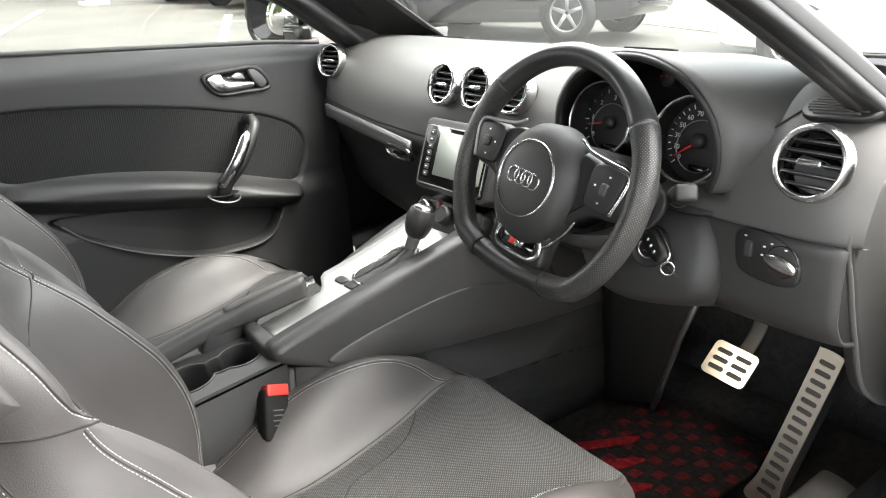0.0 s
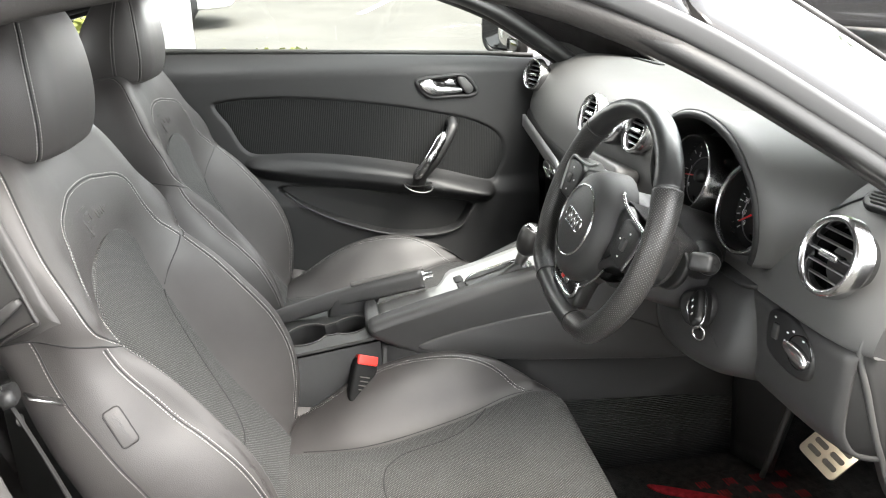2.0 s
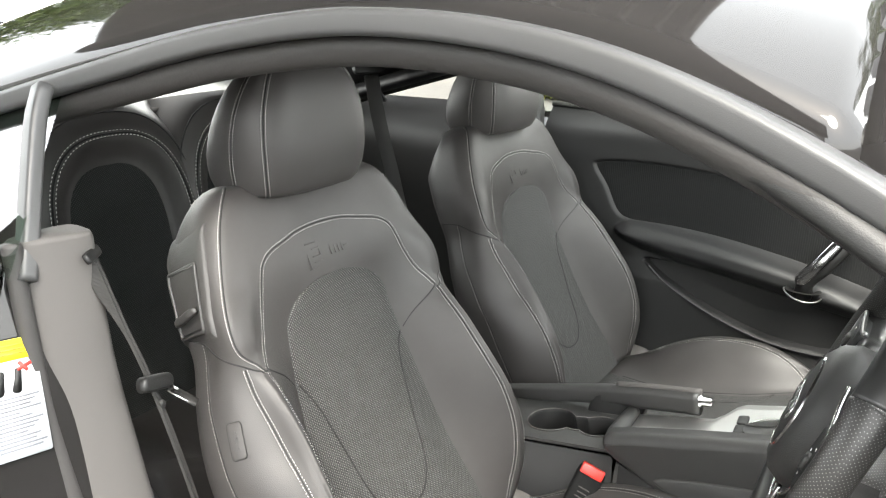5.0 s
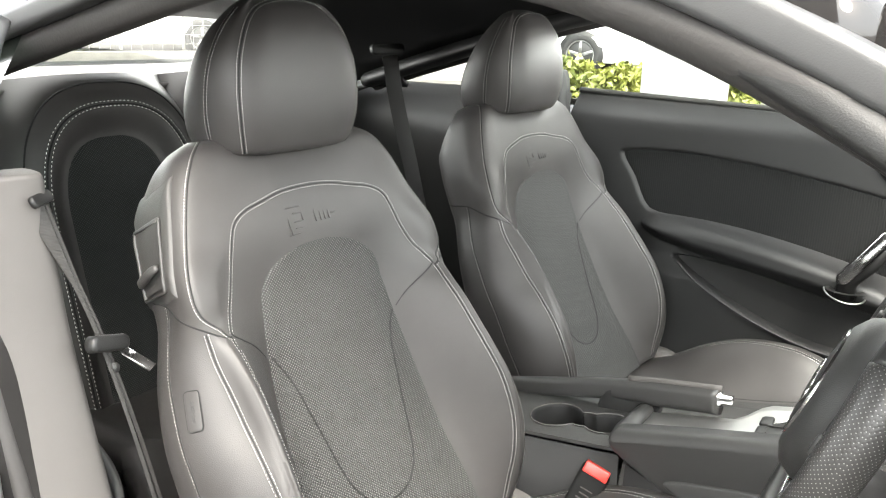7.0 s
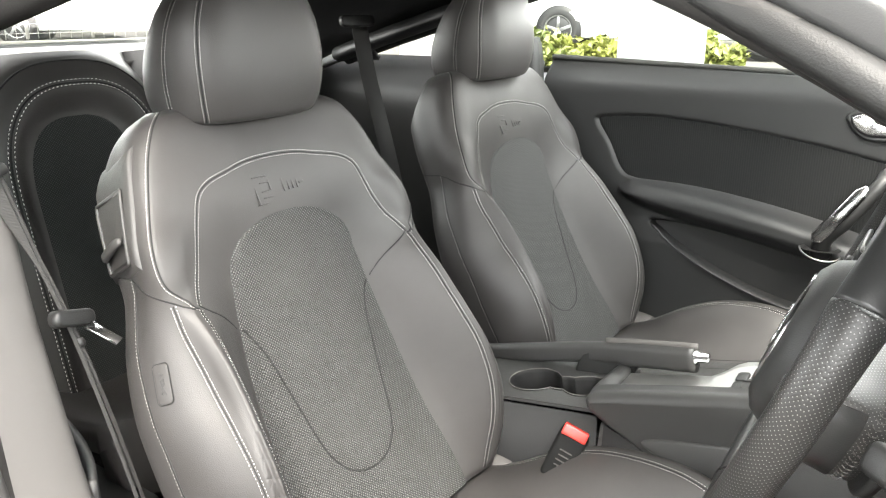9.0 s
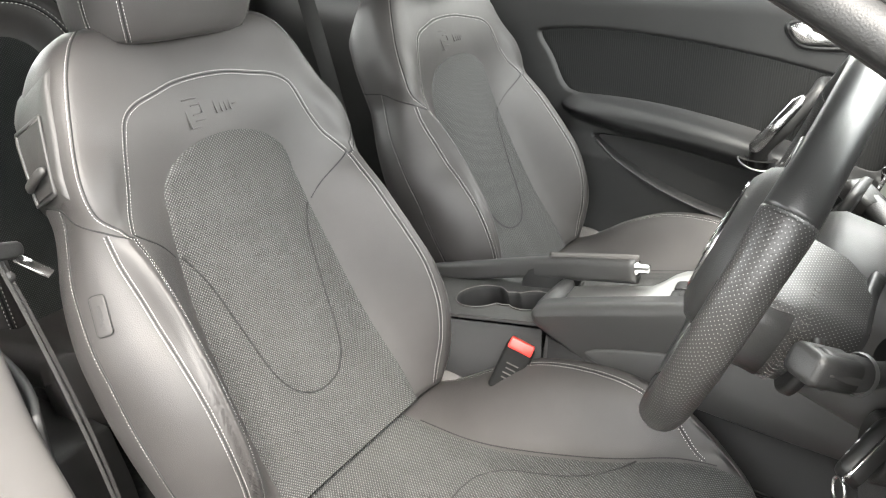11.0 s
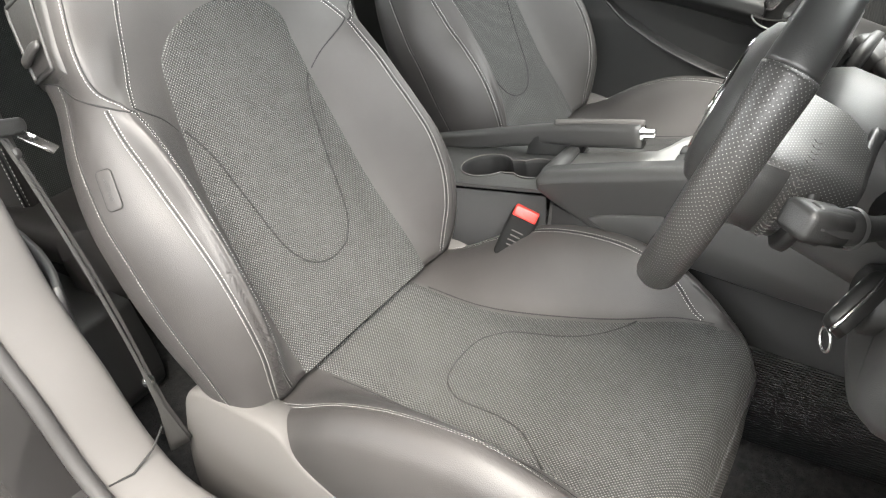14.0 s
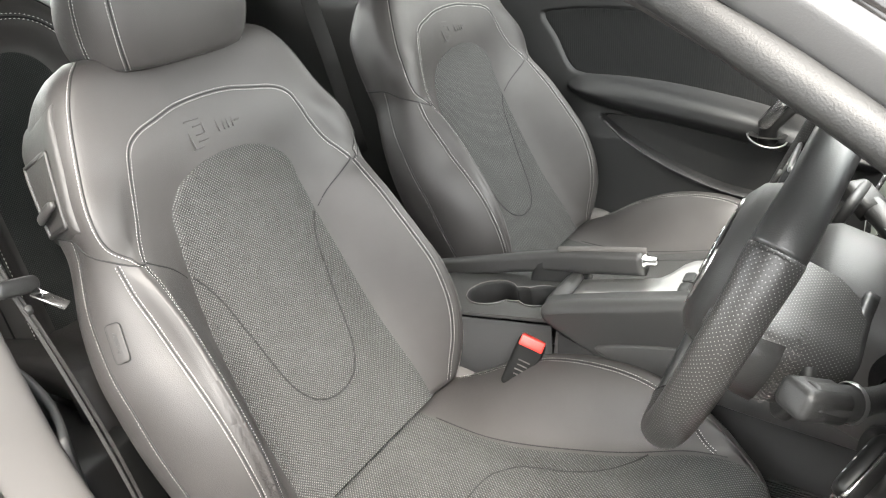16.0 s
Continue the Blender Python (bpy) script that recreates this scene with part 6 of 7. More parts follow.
def back_point(u, s, n):
    return np.array(Vector((u, 0, 0)) + BACK_AT + RECLINE * s + LEAN_OUT * n)


cush_z = along([0.10, 0.20, 0.30, 0.42, 0.54, 0.61, 0.65, 0.672], [0.405, 0.402, 0.405, 0.424, 0.449, 0.452, 0.438, 0.405])
cush_b = along([0.10, 0.18, 0.26, 0.34, 0.44, 0.52, 0.58, 0.62, 0.672], [0.0, 0.034, 0.082, 0.106, 0.100, 0.066, 0.030, 0.008, 0.0])
cush_w = along([0.10, 0.20, 0.35, 0.50, 0.58, 0.63, 0.672], [0.235, 0.258, 0.268, 0.262, 0.248, 0.225, 0.19])
cush_i = along([0.10, 0.20, 0.30, 0.40, 0.48, 0.55, 0.60, 0.672], [0.128, 0.122, 0.126, 0.142, 0.156, 0.178, 0.190, 0.19])


def cush_half(y):
    z, b, w, i = cush_z(y), cush_b(y), cush_w(y), min(cush_i(y), cush_w(y) - 0.045)
    low = 0.29 + 0.05 * max(0, (y - 0.58) / 0.09)
    return [(0, z), (i * 0.6, z), (i, z + 0.002), (i + 0.42 * (w - i), z + b * 0.74), (w - 0.036, z + b), (w - 0.012, z + b - 0.012),
            (w, z + b - 0.045), (w - 0.004, 0.5 * (z + low)), (w - 0.014, low + 0.02), (w - 0.05, low), (w * 0.4, low)]


def cush_top(u, y):
    h = spline(cush_half(y), 90)
    k = int(np.argmax(h[:, 0]))
    return float(np.interp(abs(u), h[: k + 1, 0], h[: k + 1, 1]))


def ringed(half):
    """A whole closed outline from its right half."""
    h = np.array(half)
    full = np.vstack([h, (h * (-1, 1))[::-1][:-1]])
    return spline(full, 84, closed=True)


def on_back(pairs, n=60, lift=0.0):
    """Points and normals of a line over the backrest's front, through (across, height)."""
    line = spline(pairs, n)
    pts = np.array([back_point(u, s, back_front(u, s) + lift) for u, s in line])
    nor = []
    for u, s in line:
        e = 0.004
        du = back_front(u + e, s) - back_front(u - e, s)
        nor.append(np.array(LEAN_OUT) - np.array((1, 0, 0)) * du / (2 * e))
    return pts, np.array(nor)


def on_cushion(pairs, n=60, lift=0.0):
    line = spline(pairs, n)
    pts = np.array([(u, y, cush_top(u, y) + lift) for u, y in line])
    nor = []
    for u, y in line:
        e = 0.004
        du = cush_top(u + e, y) - cush_top(u - e, y)
        nor.append(np.array((-du / (2 * e), -(cush_top(u, y + e) - cush_top(u, y - e)) / (2 * e), 1.0)))
    return pts, np.array(nor)


def beside(line, gap):
    """The line moved sideways over the surface."""
    p, n = line
    t = np.gradient(p, axis=0)
    s = np.cross(t, n)
    s /= np.linalg.norm(s, axis=1)[:, None] + 1e-9
    return p + s * gap, n


def both(pairs):
    return [pairs, [(-u, v) for u, v in pairs]]


def seam(line, r=0.0011):
    return tube(line[0] - line[1] / np.linalg.norm(line[1], axis=1)[:, None] * r * 0.35, r, 6, ups=line[1], name="seam")


def back_at(k, s):
    """A place on the backrest's outline: k counts the outline's stations from the middle of the front round the side."""
    sg = 1 if k >= 0 else -1
    h = np.array(back_half(s))
    k = abs(k)
    i = min(int(k), len(h) - 2)
    f = k - i
    a, b, c, d = h[i - 1] if i else h[1] * (-1, 1), h[i], h[i + 1], h[min(i + 2, len(h) - 1)]
    u, n = 0.5 * (2 * b + (c - a) * f + (2 * a - 5 * b + 4 * c - d) * f**2 + (3 * b - a - 3 * c + d) * f**3)
    return back_point(sg * u, s, n)


def round_back(pairs, n=60):
    """Points and normals of a line over the backrest's outline, through (station, height)."""
    line = spline(pairs, n)
    pts, nor = [], []
    for k, s in line:
        p = back_at(k, s)
        du = back_at(k + 0.15 * (1 if k >= 0 else -1), s) - back_at(k - 0.15 * (1 if k >= 0 else -1), s)
        dv = back_at(k, s + 0.006) - back_at(k, s - 0.006)
        m = np.cross(dv, du) * (1 if k >= 0 else -1)
        m /= np.linalg.norm(m) + 1e-9
        pts.append(p), nor.append(m)
    return np.array(pts), np.array(nor)


HZ = [1.000, 1.004, 1.013, 1.029, 1.056, 1.091, 1.128, 1.160, 1.183, 1.199, 1.208]
head_w = along(HZ, [0.106, 0.113, 0.118, 0.123, 0.127, 0.127, 0.121, 0.107, 0.088, 0.065, 0.029])
head_f = along(HZ, [-0.103, -0.094, -0.088, -0.083, -0.079, -0.079, -0.083, -0.090, -0.101, -0.115, -0.138])
head_b = along(HZ, [-0.216, -0.226, -0.232, -0.235, -0.233, -0.222, -0.204, -0.185, -0.169, -0.158, -0.148])


def head_half(z):
    w, a, b = head_w(z), head_f(z), head_b(z)
    return [(0, a), (0.36 * w, a - 0.001), (0.62 * w, a - 0.005), (0.82 * w, a - 0.017), (0.955 * w, 0.70 * a + 0.30 * b), (w, 0.45 * a + 0.55 * b), (0.91 * w, 0.15 * a + 0.85 * b), (0.68 * w, b + 0.004), (0.3 * w, b)]


def head_at(k, z):
    """A place on the headrest's outline, k counting stations from the middle of its front."""
    h, sg, k = np.array(head_half(z)), (1 if k >= 0 else -1), abs(k)
    i = min(int(k), len(h) - 2)
    g = k - i
    a, b, c, d = h[i - 1] if i else h[1] * (-1, 1), h[i], h[i + 1], h[min(i + 2, len(h) - 1)]
    u, y = 0.5 * (2 * b + (c - a) * g + (2 * a - 5 * b + 4 * c - d) * g**2 + (3 * b - a - 3 * c + d) * g**3)
    return np.array((sg * u, y, z))


def head_line(pairs, n=80):
    line = spline(pairs, n)
    pts, nor = [], []
    for k, z in line:
        z = min(z, 1.2065)
        sg = 1 if k >= 0 else -1
        du, dv = head_at(k + 0.12, z) - head_at(k - 0.12, z), head_at(k, z + 0.0012) - head_at(k, z - 0.003)
        m = np.cross(dv, du)
        m /= np.linalg.norm(m) + 1e-9
        pts.append(head_at(k, z) + m * 0.0004), nor.append(m)
    return np.array(pts), np.array(nor)


def headrest_mesh():
    """An upright pillow with a flat lower edge, whose front face is bounded by one arched seam."""
    zs = np.r_[np.linspace(1.0, 1.03, 9), np.linspace(1.035, 1.17, 24), np.linspace(1.174, 1.208, 12)]
    rows = [[(u, y, z) for u, y in ringed(head_half(z))] for z in zs]
    k = len(rows[0])
    verts = [p for r in rows for p in r]
    faces = [(j * k + i, j * k + (i + 1) % k, (j + 1) * k + (i + 1) % k, (j + 1) * k + i) for j in range(len(rows) - 1) for i in range(k)]
    faces += [tuple(range(k))[::-1], tuple((len(rows) - 1) * k + i for i in range(k))]
    return mesh_of("headrest", verts, faces)


def front_seat(name, label, outer):
    """Sports seat: leather shell with cloth middle, fixed side bolsters, headrest; outer is the door side (+1 or -1)."""
    seat = thing(name, label, "car seat", "front seats")
    # backrest shell
    ss = np.r_[np.linspace(0.0, 0.38, 34), np.linspace(0.388, 0.50, 22), np.linspace(0.51, 0.63, 14), np.linspace(0.636, 0.672, 12)]
    loops = {s: ringed(back_half(s)) for s in ss}
    back = part("backrest", grid(lambda i, s: back_point(loops[s][i][0], s, loops[s][i][1]), range(84), ss, close_u=True, cap=True), LEATHER, seat, "grained black leather backrest with raised side bolsters")
    # cloth middle, slightly sunk behind a piped edge
    top, low = 0.498, 0.0

    def half_i(s):
        k = max(0.0, (s - 0.42) / (top - 0.42))
        return (back_i(min(s, 0.42)) - 0.002) * math.sqrt(max(0.0, 1 - k**2.6))

    sv = np.r_[np.linspace(low, 0.42, 46), 0.42 + (top - 0.42) * np.sin(np.linspace(0, math.pi / 2, 18))[1:]]
    av = np.linspace(-1, 1, 33)

    def cloth_back(a, s):
        u = a * half_i(s)
        edge = max(0.0, (abs(a) - 0.9) / 0.1)
        return back_point(u, s, back_front(u, s) + 0.0045 - 0.006 * edge**2)

    part("backrest_cloth", grid(cloth_back, av, sv, uvs=lambda a, s: (a * half_i(s), s)), CLOTH, back, "dark woven cloth insert with pale flecks")
    # seams and thread
    arch = [(3.0, 0.410), (3.0, 0.432), (3.0, 0.455), (3.0, 0.49), (3.0, 0.515), (2.93, 0.540), (2.6, 0.556), (2.0, 0.566), (1.2, 0.573), (0.4, 0.577)]
    arch += [(-k, v) for k, v in arch[::-1]]
    front = [(3.0, 0.405), (3.0, 0.33), (3.0, 0.25), (3.0, 0.17), (3.0, 0.09), (3.0, 0.005)]
    outer_low = [(5.0, 0.420), (5.0, 0.33), (5.0, 0.25), (5.0, 0.17), (5.0, 0.09), (5.0, 0.005)]
    shoulder = [(4.95, 0.664), (5.0, 0.640), (5.0, 0.602), (5.0, 0.542), (5.0, 0.487), (5.0, 0.452), (4.7, 0.434), (3.7, 0.418), (3.1, 0.408)]
    cross = [(2.02, 0.366), (2.35, 0.385), (2.7, 0.400), (3.0, 0.411)]
    side_cross = [(3.0, 0.407), (4.0, 0.412), (5.0, 0.424), (6.0, 0.446), (7.0, 0.470), (8.0, 0.486), (9.0, 0.495)]
    side_down = [(7.0, 0.470), (7.0, 0.40), (7.0, 0.30), (7.0, 0.20), (7.05, 0.10), (7.2, 0.02)]
    la = round_back(arch, 160)
    dark, pale = [seam(la)], [beside(la, 0.0030), beside(la, -0.0030)]
    for pts in both(front):
        l = round_back(pts)
        dark.append(seam(l)), pale.extend([beside(l, 0.0028), beside(l, -0.0028)])
    for pts in both(outer_low):
        l = round_back(pts)
        dark.append(seam(l)), pale.extend([beside(l, 0.0028), beside(l, -0.0028)])
    for pts in both(shoulder):
        l = round_back(pts, 90)
        dark.append(seam(l)), pale.append(beside(l, 0.003 if pts[0][0] > 0 else -0.003))
    for pts in both(side_cross):
        dark.append(seam(round_back(pts), 0.0014))
    for pts in both(side_down):
        l = round_back(pts)
        dark.append(seam(l)), pale.append(beside(l, 0.003))
    for pts in both(cross):
        dark.append(seam(round_back(pts), 0.0014))
    for d in dark:
        part("seam", d, DARK_SEAM, back)
    part("stitching", stitches(pale, 0.0006), THREAD, back, "pale grey double stitching")
    # the driver's outer bolster is creased by getting in and out
    if outer > 0:
        rw = np.random.default_rng(12)
        fold = [(rw.uniform(110, 300), rw.uniform(-5, 5), rw.uniform(0, 6.3), rw.uniform(12, 40), rw.uniform(0.25, 1.0)) for _ in range(8)]

        def creased(a, s):
            h = sum(w * (1 - abs(math.sin(q * s + c * a + ph + 0.9 * math.sin(m * s + 4 * a)))) ** 5 * (0.5 + 0.5 * math.sin(m * 1.7 * s + 2 * ph)) for q, c, ph, m, w in fold)
            edge = min(1.0, 5 * a, 5 * (1 - a)) * ease((0.25 - s) / 0.09) * min(1.0, s / 0.02)
            return back_at(3.1 + 1.8 * a, s) + np.array(LEAN_OUT) * (0.0008 - 0.0016 * h * edge - 0.0010 * (1 - min(1, 12 * a, 12 * (1 - a))))

        part("creased_panel", grid(creased, np.linspace(0, 1, 28), np.linspace(0.006, 0.25, 230)), LEATHER, back, "worn leather creased by getting in and out")
    # the sewn tongue in the cloth
    half_tongue = [(0.121, 0.362), (0.108, 0.338), (0.098, 0.310), (0.090, 0.27), (0.082, 0.23), (0.075, 0.19), (0.066, 0.155), (0.050, 0.128), (0.028, 0.112)]
    tongue = half_tongue + [(0, 0.107)] + [(-u, v) for u, v in half_tongue[::-1]]
    lt = on_back(tongue, 90, 0.0046)
    part("cloth_seam", seam(lt, 0.0018), DARK_SEAM, back)
    # embossed badge on the headband: a slanted frame with a curl and four bars of a word
    for k, (du, ds, w, h) in enumerate([(0.030, 0.0, 0.0022, 0.040), (0.018, 0.019, 0.026, 0.0022), (0.022, -0.019, 0.020, 0.0022), (0.004, 0.006, 0.0022, 0.016), (0.012, -0.002, 0.016, 0.002), (0.012, 0.010, 0.016, 0.002), (0.010, -0.011, 0.018, 0.002),
                                        (-0.020, 0.004, 0.003, 0.024), (-0.030, 0.0, 0.003, 0.015), (-0.038, 0.0, 0.003, 0.015), (-0.046, 0.0, 0.003, 0.015), (-0.055, 0.0, 0.010, 0.003)]):
        u, s = du + 0.014, 0.531 + ds
        m = facing(back_point(u, s, back_front(u, s) - 0.0008), LEAN_OUT, RECLINE)
        part("embossed_mark", slab(rounded(w, h, min(w, h) * 0.45, 3), 0.0018, m, 0.0006), LEATHER, back, "embossed bar of the seat badge")
    # headrest
    head = part("headrest", headrest_mesh(), LEATHER, seat, "rounded black leather headrest with pale seams")
    arch_h = head_line([(3.05, 1.004), (3.1, 1.034), (3.15, 1.09), (3.1, 1.14), (2.9, 1.176), (2.3, 1.194), (1.2, 1.2005), (0, 1.202), (-1.2, 1.2005), (-2.3, 1.194), (-2.9, 1.176), (-3.1, 1.14), (-3.15, 1.09), (-3.1, 1.034), (-3.05, 1.004)], 150)
    hl = [beside(arch_h, 0.003), beside(arch_h, -0.003)]
    part("seam", seam(arch_h), DARK_SEAM, head)
    for sg in (1, -1):
        side_h = head_line([(4.5 * sg, 1.006), (4.55 * sg, 1.06), (4.6 * sg, 1.11), (4.6 * sg, 1.16), (4.6 * sg, 1.19)], 60)
        part("seam", seam(side_h), DARK_SEAM, head)
        hl += [beside(side_h, 0.0028), beside(side_h, -0.0028)]
    part("stitching", stitches(hl, 0.0005), THREAD, head, "pale grey stitching")
    for sgn in (1, -1):
        part("headrest_collar", lathe([(0.012, 0), (0.016, 0.004), (0.016, 0.02), (0.01, 0.026)], 16, pose(0.06 * sgn, -0.165, 0.978)), PLASTIC, seat)
    # cushion
    ys = np.r_[np.linspace(0.10, 0.58, 40), np.linspace(0.59, 0.672, 14)]
    cl = {y: ringed(cush_half(y)) for y in ys}
    cushion = part("cushion", grid(lambda i, y: (cl[y][i][0], y, cl[y][i][1]), range(84), ys, close_u=True, cap=True), LEATHER, seat, "leather seat cushion with raised side bolsters")

    def cloth_cush(a, y):
        u = a * (cush_i(y) - 0.003)
        edge = max(0.0, (abs(a) - 0.9) / 0.1)
        return (u, y, cush_top(u, y) + 0.0035 - 0.004 * edge**2)

    yv = np.r_[np.linspace(0.115, 0.62, 48), np.linspace(0.628, 0.671, 10)]
    cc = part("cushion_cloth", grid(cloth_cush, av, yv, uvs=lambda a, y: (a * cush_i(y), y)), CLOTH, cushion, "dark woven cloth seat centre with pale flecks")
    nose = [(0.0, 0.672, 0.41), (0.0, 0.680, 0.37), (0.0, 0.672, 0.33), (0.0, 0.645, 0.30)]
    ncurve = spline(nose, 12)
    part("cushion_front", grid(lambda a, k: (a * (0.19 - 0.012 * k / 11), ncurve[k][1] - 0.02 * abs(a) ** 3, ncurve[k][2]), av, range(12), uvs=lambda a, k: (a * 0.19, 0.67 + 0.01 * k)), CLOTH, cushion, solid=0.02)
    edge = [(0.214, 0.15), (0.220, 0.24), (0.224, 0.34), (0.219, 0.46), (0.210, 0.53), (0.190, 0.585)]
    inner = [(0.124, 0.16), (0.122, 0.24), (0.128, 0.31), (0.142, 0.40), (0.157, 0.48), (0.180, 0.55), (0.190, 0.60)]
    dark, pale = [], []
    for pts in both(edge):
        l = on_cushion(pts)
        dark.append(seam(l)), pale.extend([beside(l, 0.0028), beside(l, -0.0028)])
    for pts in both(inner):
        dark.append(seam(on_cushion(pts), 0.0013))
    for d in dark:
        part("seam", d, DARK_SEAM, cushion)
    part("stitching", stitches(pale, 0.0006), THREAD, cushion, "pale grey double stitching")
    half_tong = [(0.156, 0.500), (0.135, 0.480), (0.108, 0.450), (0.092, 0.41), (0.086, 0.37), (0.078, 0.335), (0.055, 0.308), (0.03, 0.299)]
    tong = half_tong + [(0, 0.297)] + [(-u, v) for u, v in half_tong[::-1]]
    part("cloth_seam", seam(on_cushion(tong, 90, 0.0036), 0.0014), DARK_SEAM, cushion)
    # plastic base with hinge covers
    for sgn in (1, -1):
        prof = [(-0.02, 0.20), (0.0, 0.385), (0.04, 0.432), (0.11, 0.436), (0.18, 0.428), (0.24, 0.375), (0.45, 0.335), (0.60, 0.315), (0.62, 0.24), (0.58, 0.17), (0.08, 0.17)]
        m = Matrix(((0, 0, sgn, 0.218 * sgn), (1, 0, 0, 0), (0, 1, 0, 0), (0, 0, 0, 1)))
        cover = part("side_cover", slab(spline(prof, 60, True), 0.045, m, 0.008), TRIM, seat, "matt grey plastic seat base cover")
    part("seat_rail", slab(rounded(0.42, 0.5, 0.02), 0.10, pose(0, 0.35, 0.13), 0.01), PLASTIC_DARK, seat)
    # door side: backrest release with its recess, airbag tab
    o = outer
    def flank(k, v, lift=0.0):
        """A place on the shell's upper flank, k stations round, v up."""
        p, n = round_back([(o * (k - 0.01), v - 0.001), (o * k, v), (o * (k + 0.01), v + 0.001)], 3)
        return p[1] + n[1] * lift, n[1]

    def flank_frame(kc, vc, w, h, r, lift):
        return [flank(kc + x, vc + y, lift)[0] for x, y in rounded(w, h, r, 4)]

    edge_line = np.array(rounded(2.5, 0.150, 0.020, 6)) * (1, 1)
    bulge = grid(lambda i, q: flank(7.02 + edge_line[i][0] * min(q, 1.0), 0.548 + edge_line[i][1] * min(q, 1.0), 0.0045 * (1 - max(0.0, (q - 0.86) / 0.14) ** 2))[0], range(len(edge_line)), [0.02, 0.25, 0.5, 0.7, 0.86, 0.92, 0.97, 1.0], close_u=True)
    rel = part("release_panel", bulge, SOFT_SHELL, seat, "dark plastic backrest release panel")
    part("recess_frame", sweep(flank_frame(7.06, 0.530, 1.50, 0.088, 0.014, 0.0055), ring(0.0026, 8), ups=flank(7.3, 0.535)[1], closed=True), SOFT_SHELL, rel)
    well = np.array(rounded(1.42, 0.082, 0.012, 5))
    part("release_recess", grid(lambda i, q: flank(7.06 + well[i][0] * q, 0.532 + well[i][1] * q, 0.0050)[0], range(len(well)), [0.02, 0.4, 0.8, 1.0], close_u=True), SOFT_SHELL, rel)
    lever_rows = [flank(k, 0.508 + 0.006 * (7.7 - k), 0.009 + 0.006 * math.sin(math.pi * (k - 6.35) / 1.4)) for k in np.linspace(6.38, 7.74, 14)]
    part("release_lever", sweep([p for p, _ in lever_rows], rounded(0.011, 0.008, 0.0035, 3), lever_rows[6][1], scales=np.interp(np.linspace(0, 1, 14), [0, 0.1, 0.9, 1], [0.6, 1.0, 1.15, 0.8])), SOFT_SHELL, rel, "black plastic tilt lever")
    tp, tn = (v[30] for v in round_back([(o * 6.25, 0.30), (o * 6.25, 0.339), (o * 6.25, 0.38)]))
    tab = facing(tp, tn, RECLINE)
    tg = part("airbag_tab", slab(rounded(0.020, 0.048, 0.005), 0.0035, tab @ pose(0, 0, -0.0016, 0, 0, -6 * o), 0.001), LEATHER, seat, "sewn-in tab marked airbag")
    word("AIRBAG", 0.0078, tab @ pose(0, 0, 0.0024, 0, 0, -6 * o) @ pose(0, 0, 0, 0, 0, -90), PLASTIC, tg, "tab_word")
    part("tab_edge", tube([tab @ pose(0, 0, 0.001, 0, 0, -6 * o) @ Vector((x, y, 0)) for x, y in rounded(0.0205, 0.0485, 0.005)], 0.0006, 6, closed=True, ups=np.array(tab.to_3x3() @ Vector((0, 0, 1)))), DARK_SEAM, tg)
    return seat


driver = front_seat("front_car_seat", "black leather sports seat with woven cloth centre and pale stitching", 1)
driver.matrix_world = pose(0.295, 0, 0, 0, 0, -3.5)
passenger = front_seat("front_car_seat", "black leather sports seat beside the far door, cloth centre", -1)
passenger.matrix_world = pose(-0.405, 0.003, 0.003, 0, 0, -3.5)

# ---- rear seats ----
rear_seats = thing("rear_seat_bench", "black leather rear bench with two hollowed cloth backs", "car seat")
REAR_CLOTH = material("rear_cloth", (0.020, 0.021, 0.021), 0.9, bump=0.0004, dots=(0.0055, 0.0004, (0.055, 0.056, 0.056)), vary=0.2, spec=0.15)
RB = Vector((0, -0.20, 0.98)).normalized()
RN = Vector((0, RB.z, -RB.y))


def rear_r(u, s):
    """How far out a place lies, in cloth widths: 1 at the edge of the cloth."""
    t = max(0.0, (s - 0.27) / 0.165)
    return ((abs(u) / 0.125) ** 2.6 + t**2.6) ** (1 / 2.6)


def rear_back(cx, u, s, lift=0.0):
    """Front face of one rear backrest: a hollow with a rolled rim and a soft shoulder."""
    r = rear_r(u, s)
    n = 0.030 * ease((r - 0.98) / 0.40) - 0.012 * ease((r - 1.40) / 0.2) - 0.075 * ease((r - 1.62) / 0.55)
    return Vector((cx + u, -0.715, 0.512)) + RB * s + RN * (n + lift)


def rear_line(cx, r, n=110):
    """Points and normals of the arch at r cloth widths."""
    arc = [(0.125 * r * math.cos(a) ** (2 / 2.6), 0.27 + 0.165 * r * math.sin(a) ** (2 / 2.6)) for a in np.linspace(0.0, math.pi / 2, 24)]
    pairs = [(0.125 * r, s) for s in (-0.1, 0.05, 0.18)] + arc
    pairs += [(-u, s) for u, s in pairs[::-1][1:]]
    pts = np.array([rear_back(cx, u, s, 0.0015) for u, s in spline(pairs, n)])
    return pts, np.array([np.array(RN) + np.array(RB) * 0.5 * ease((q[2] - 0.80) / 0.2) for q in pts])


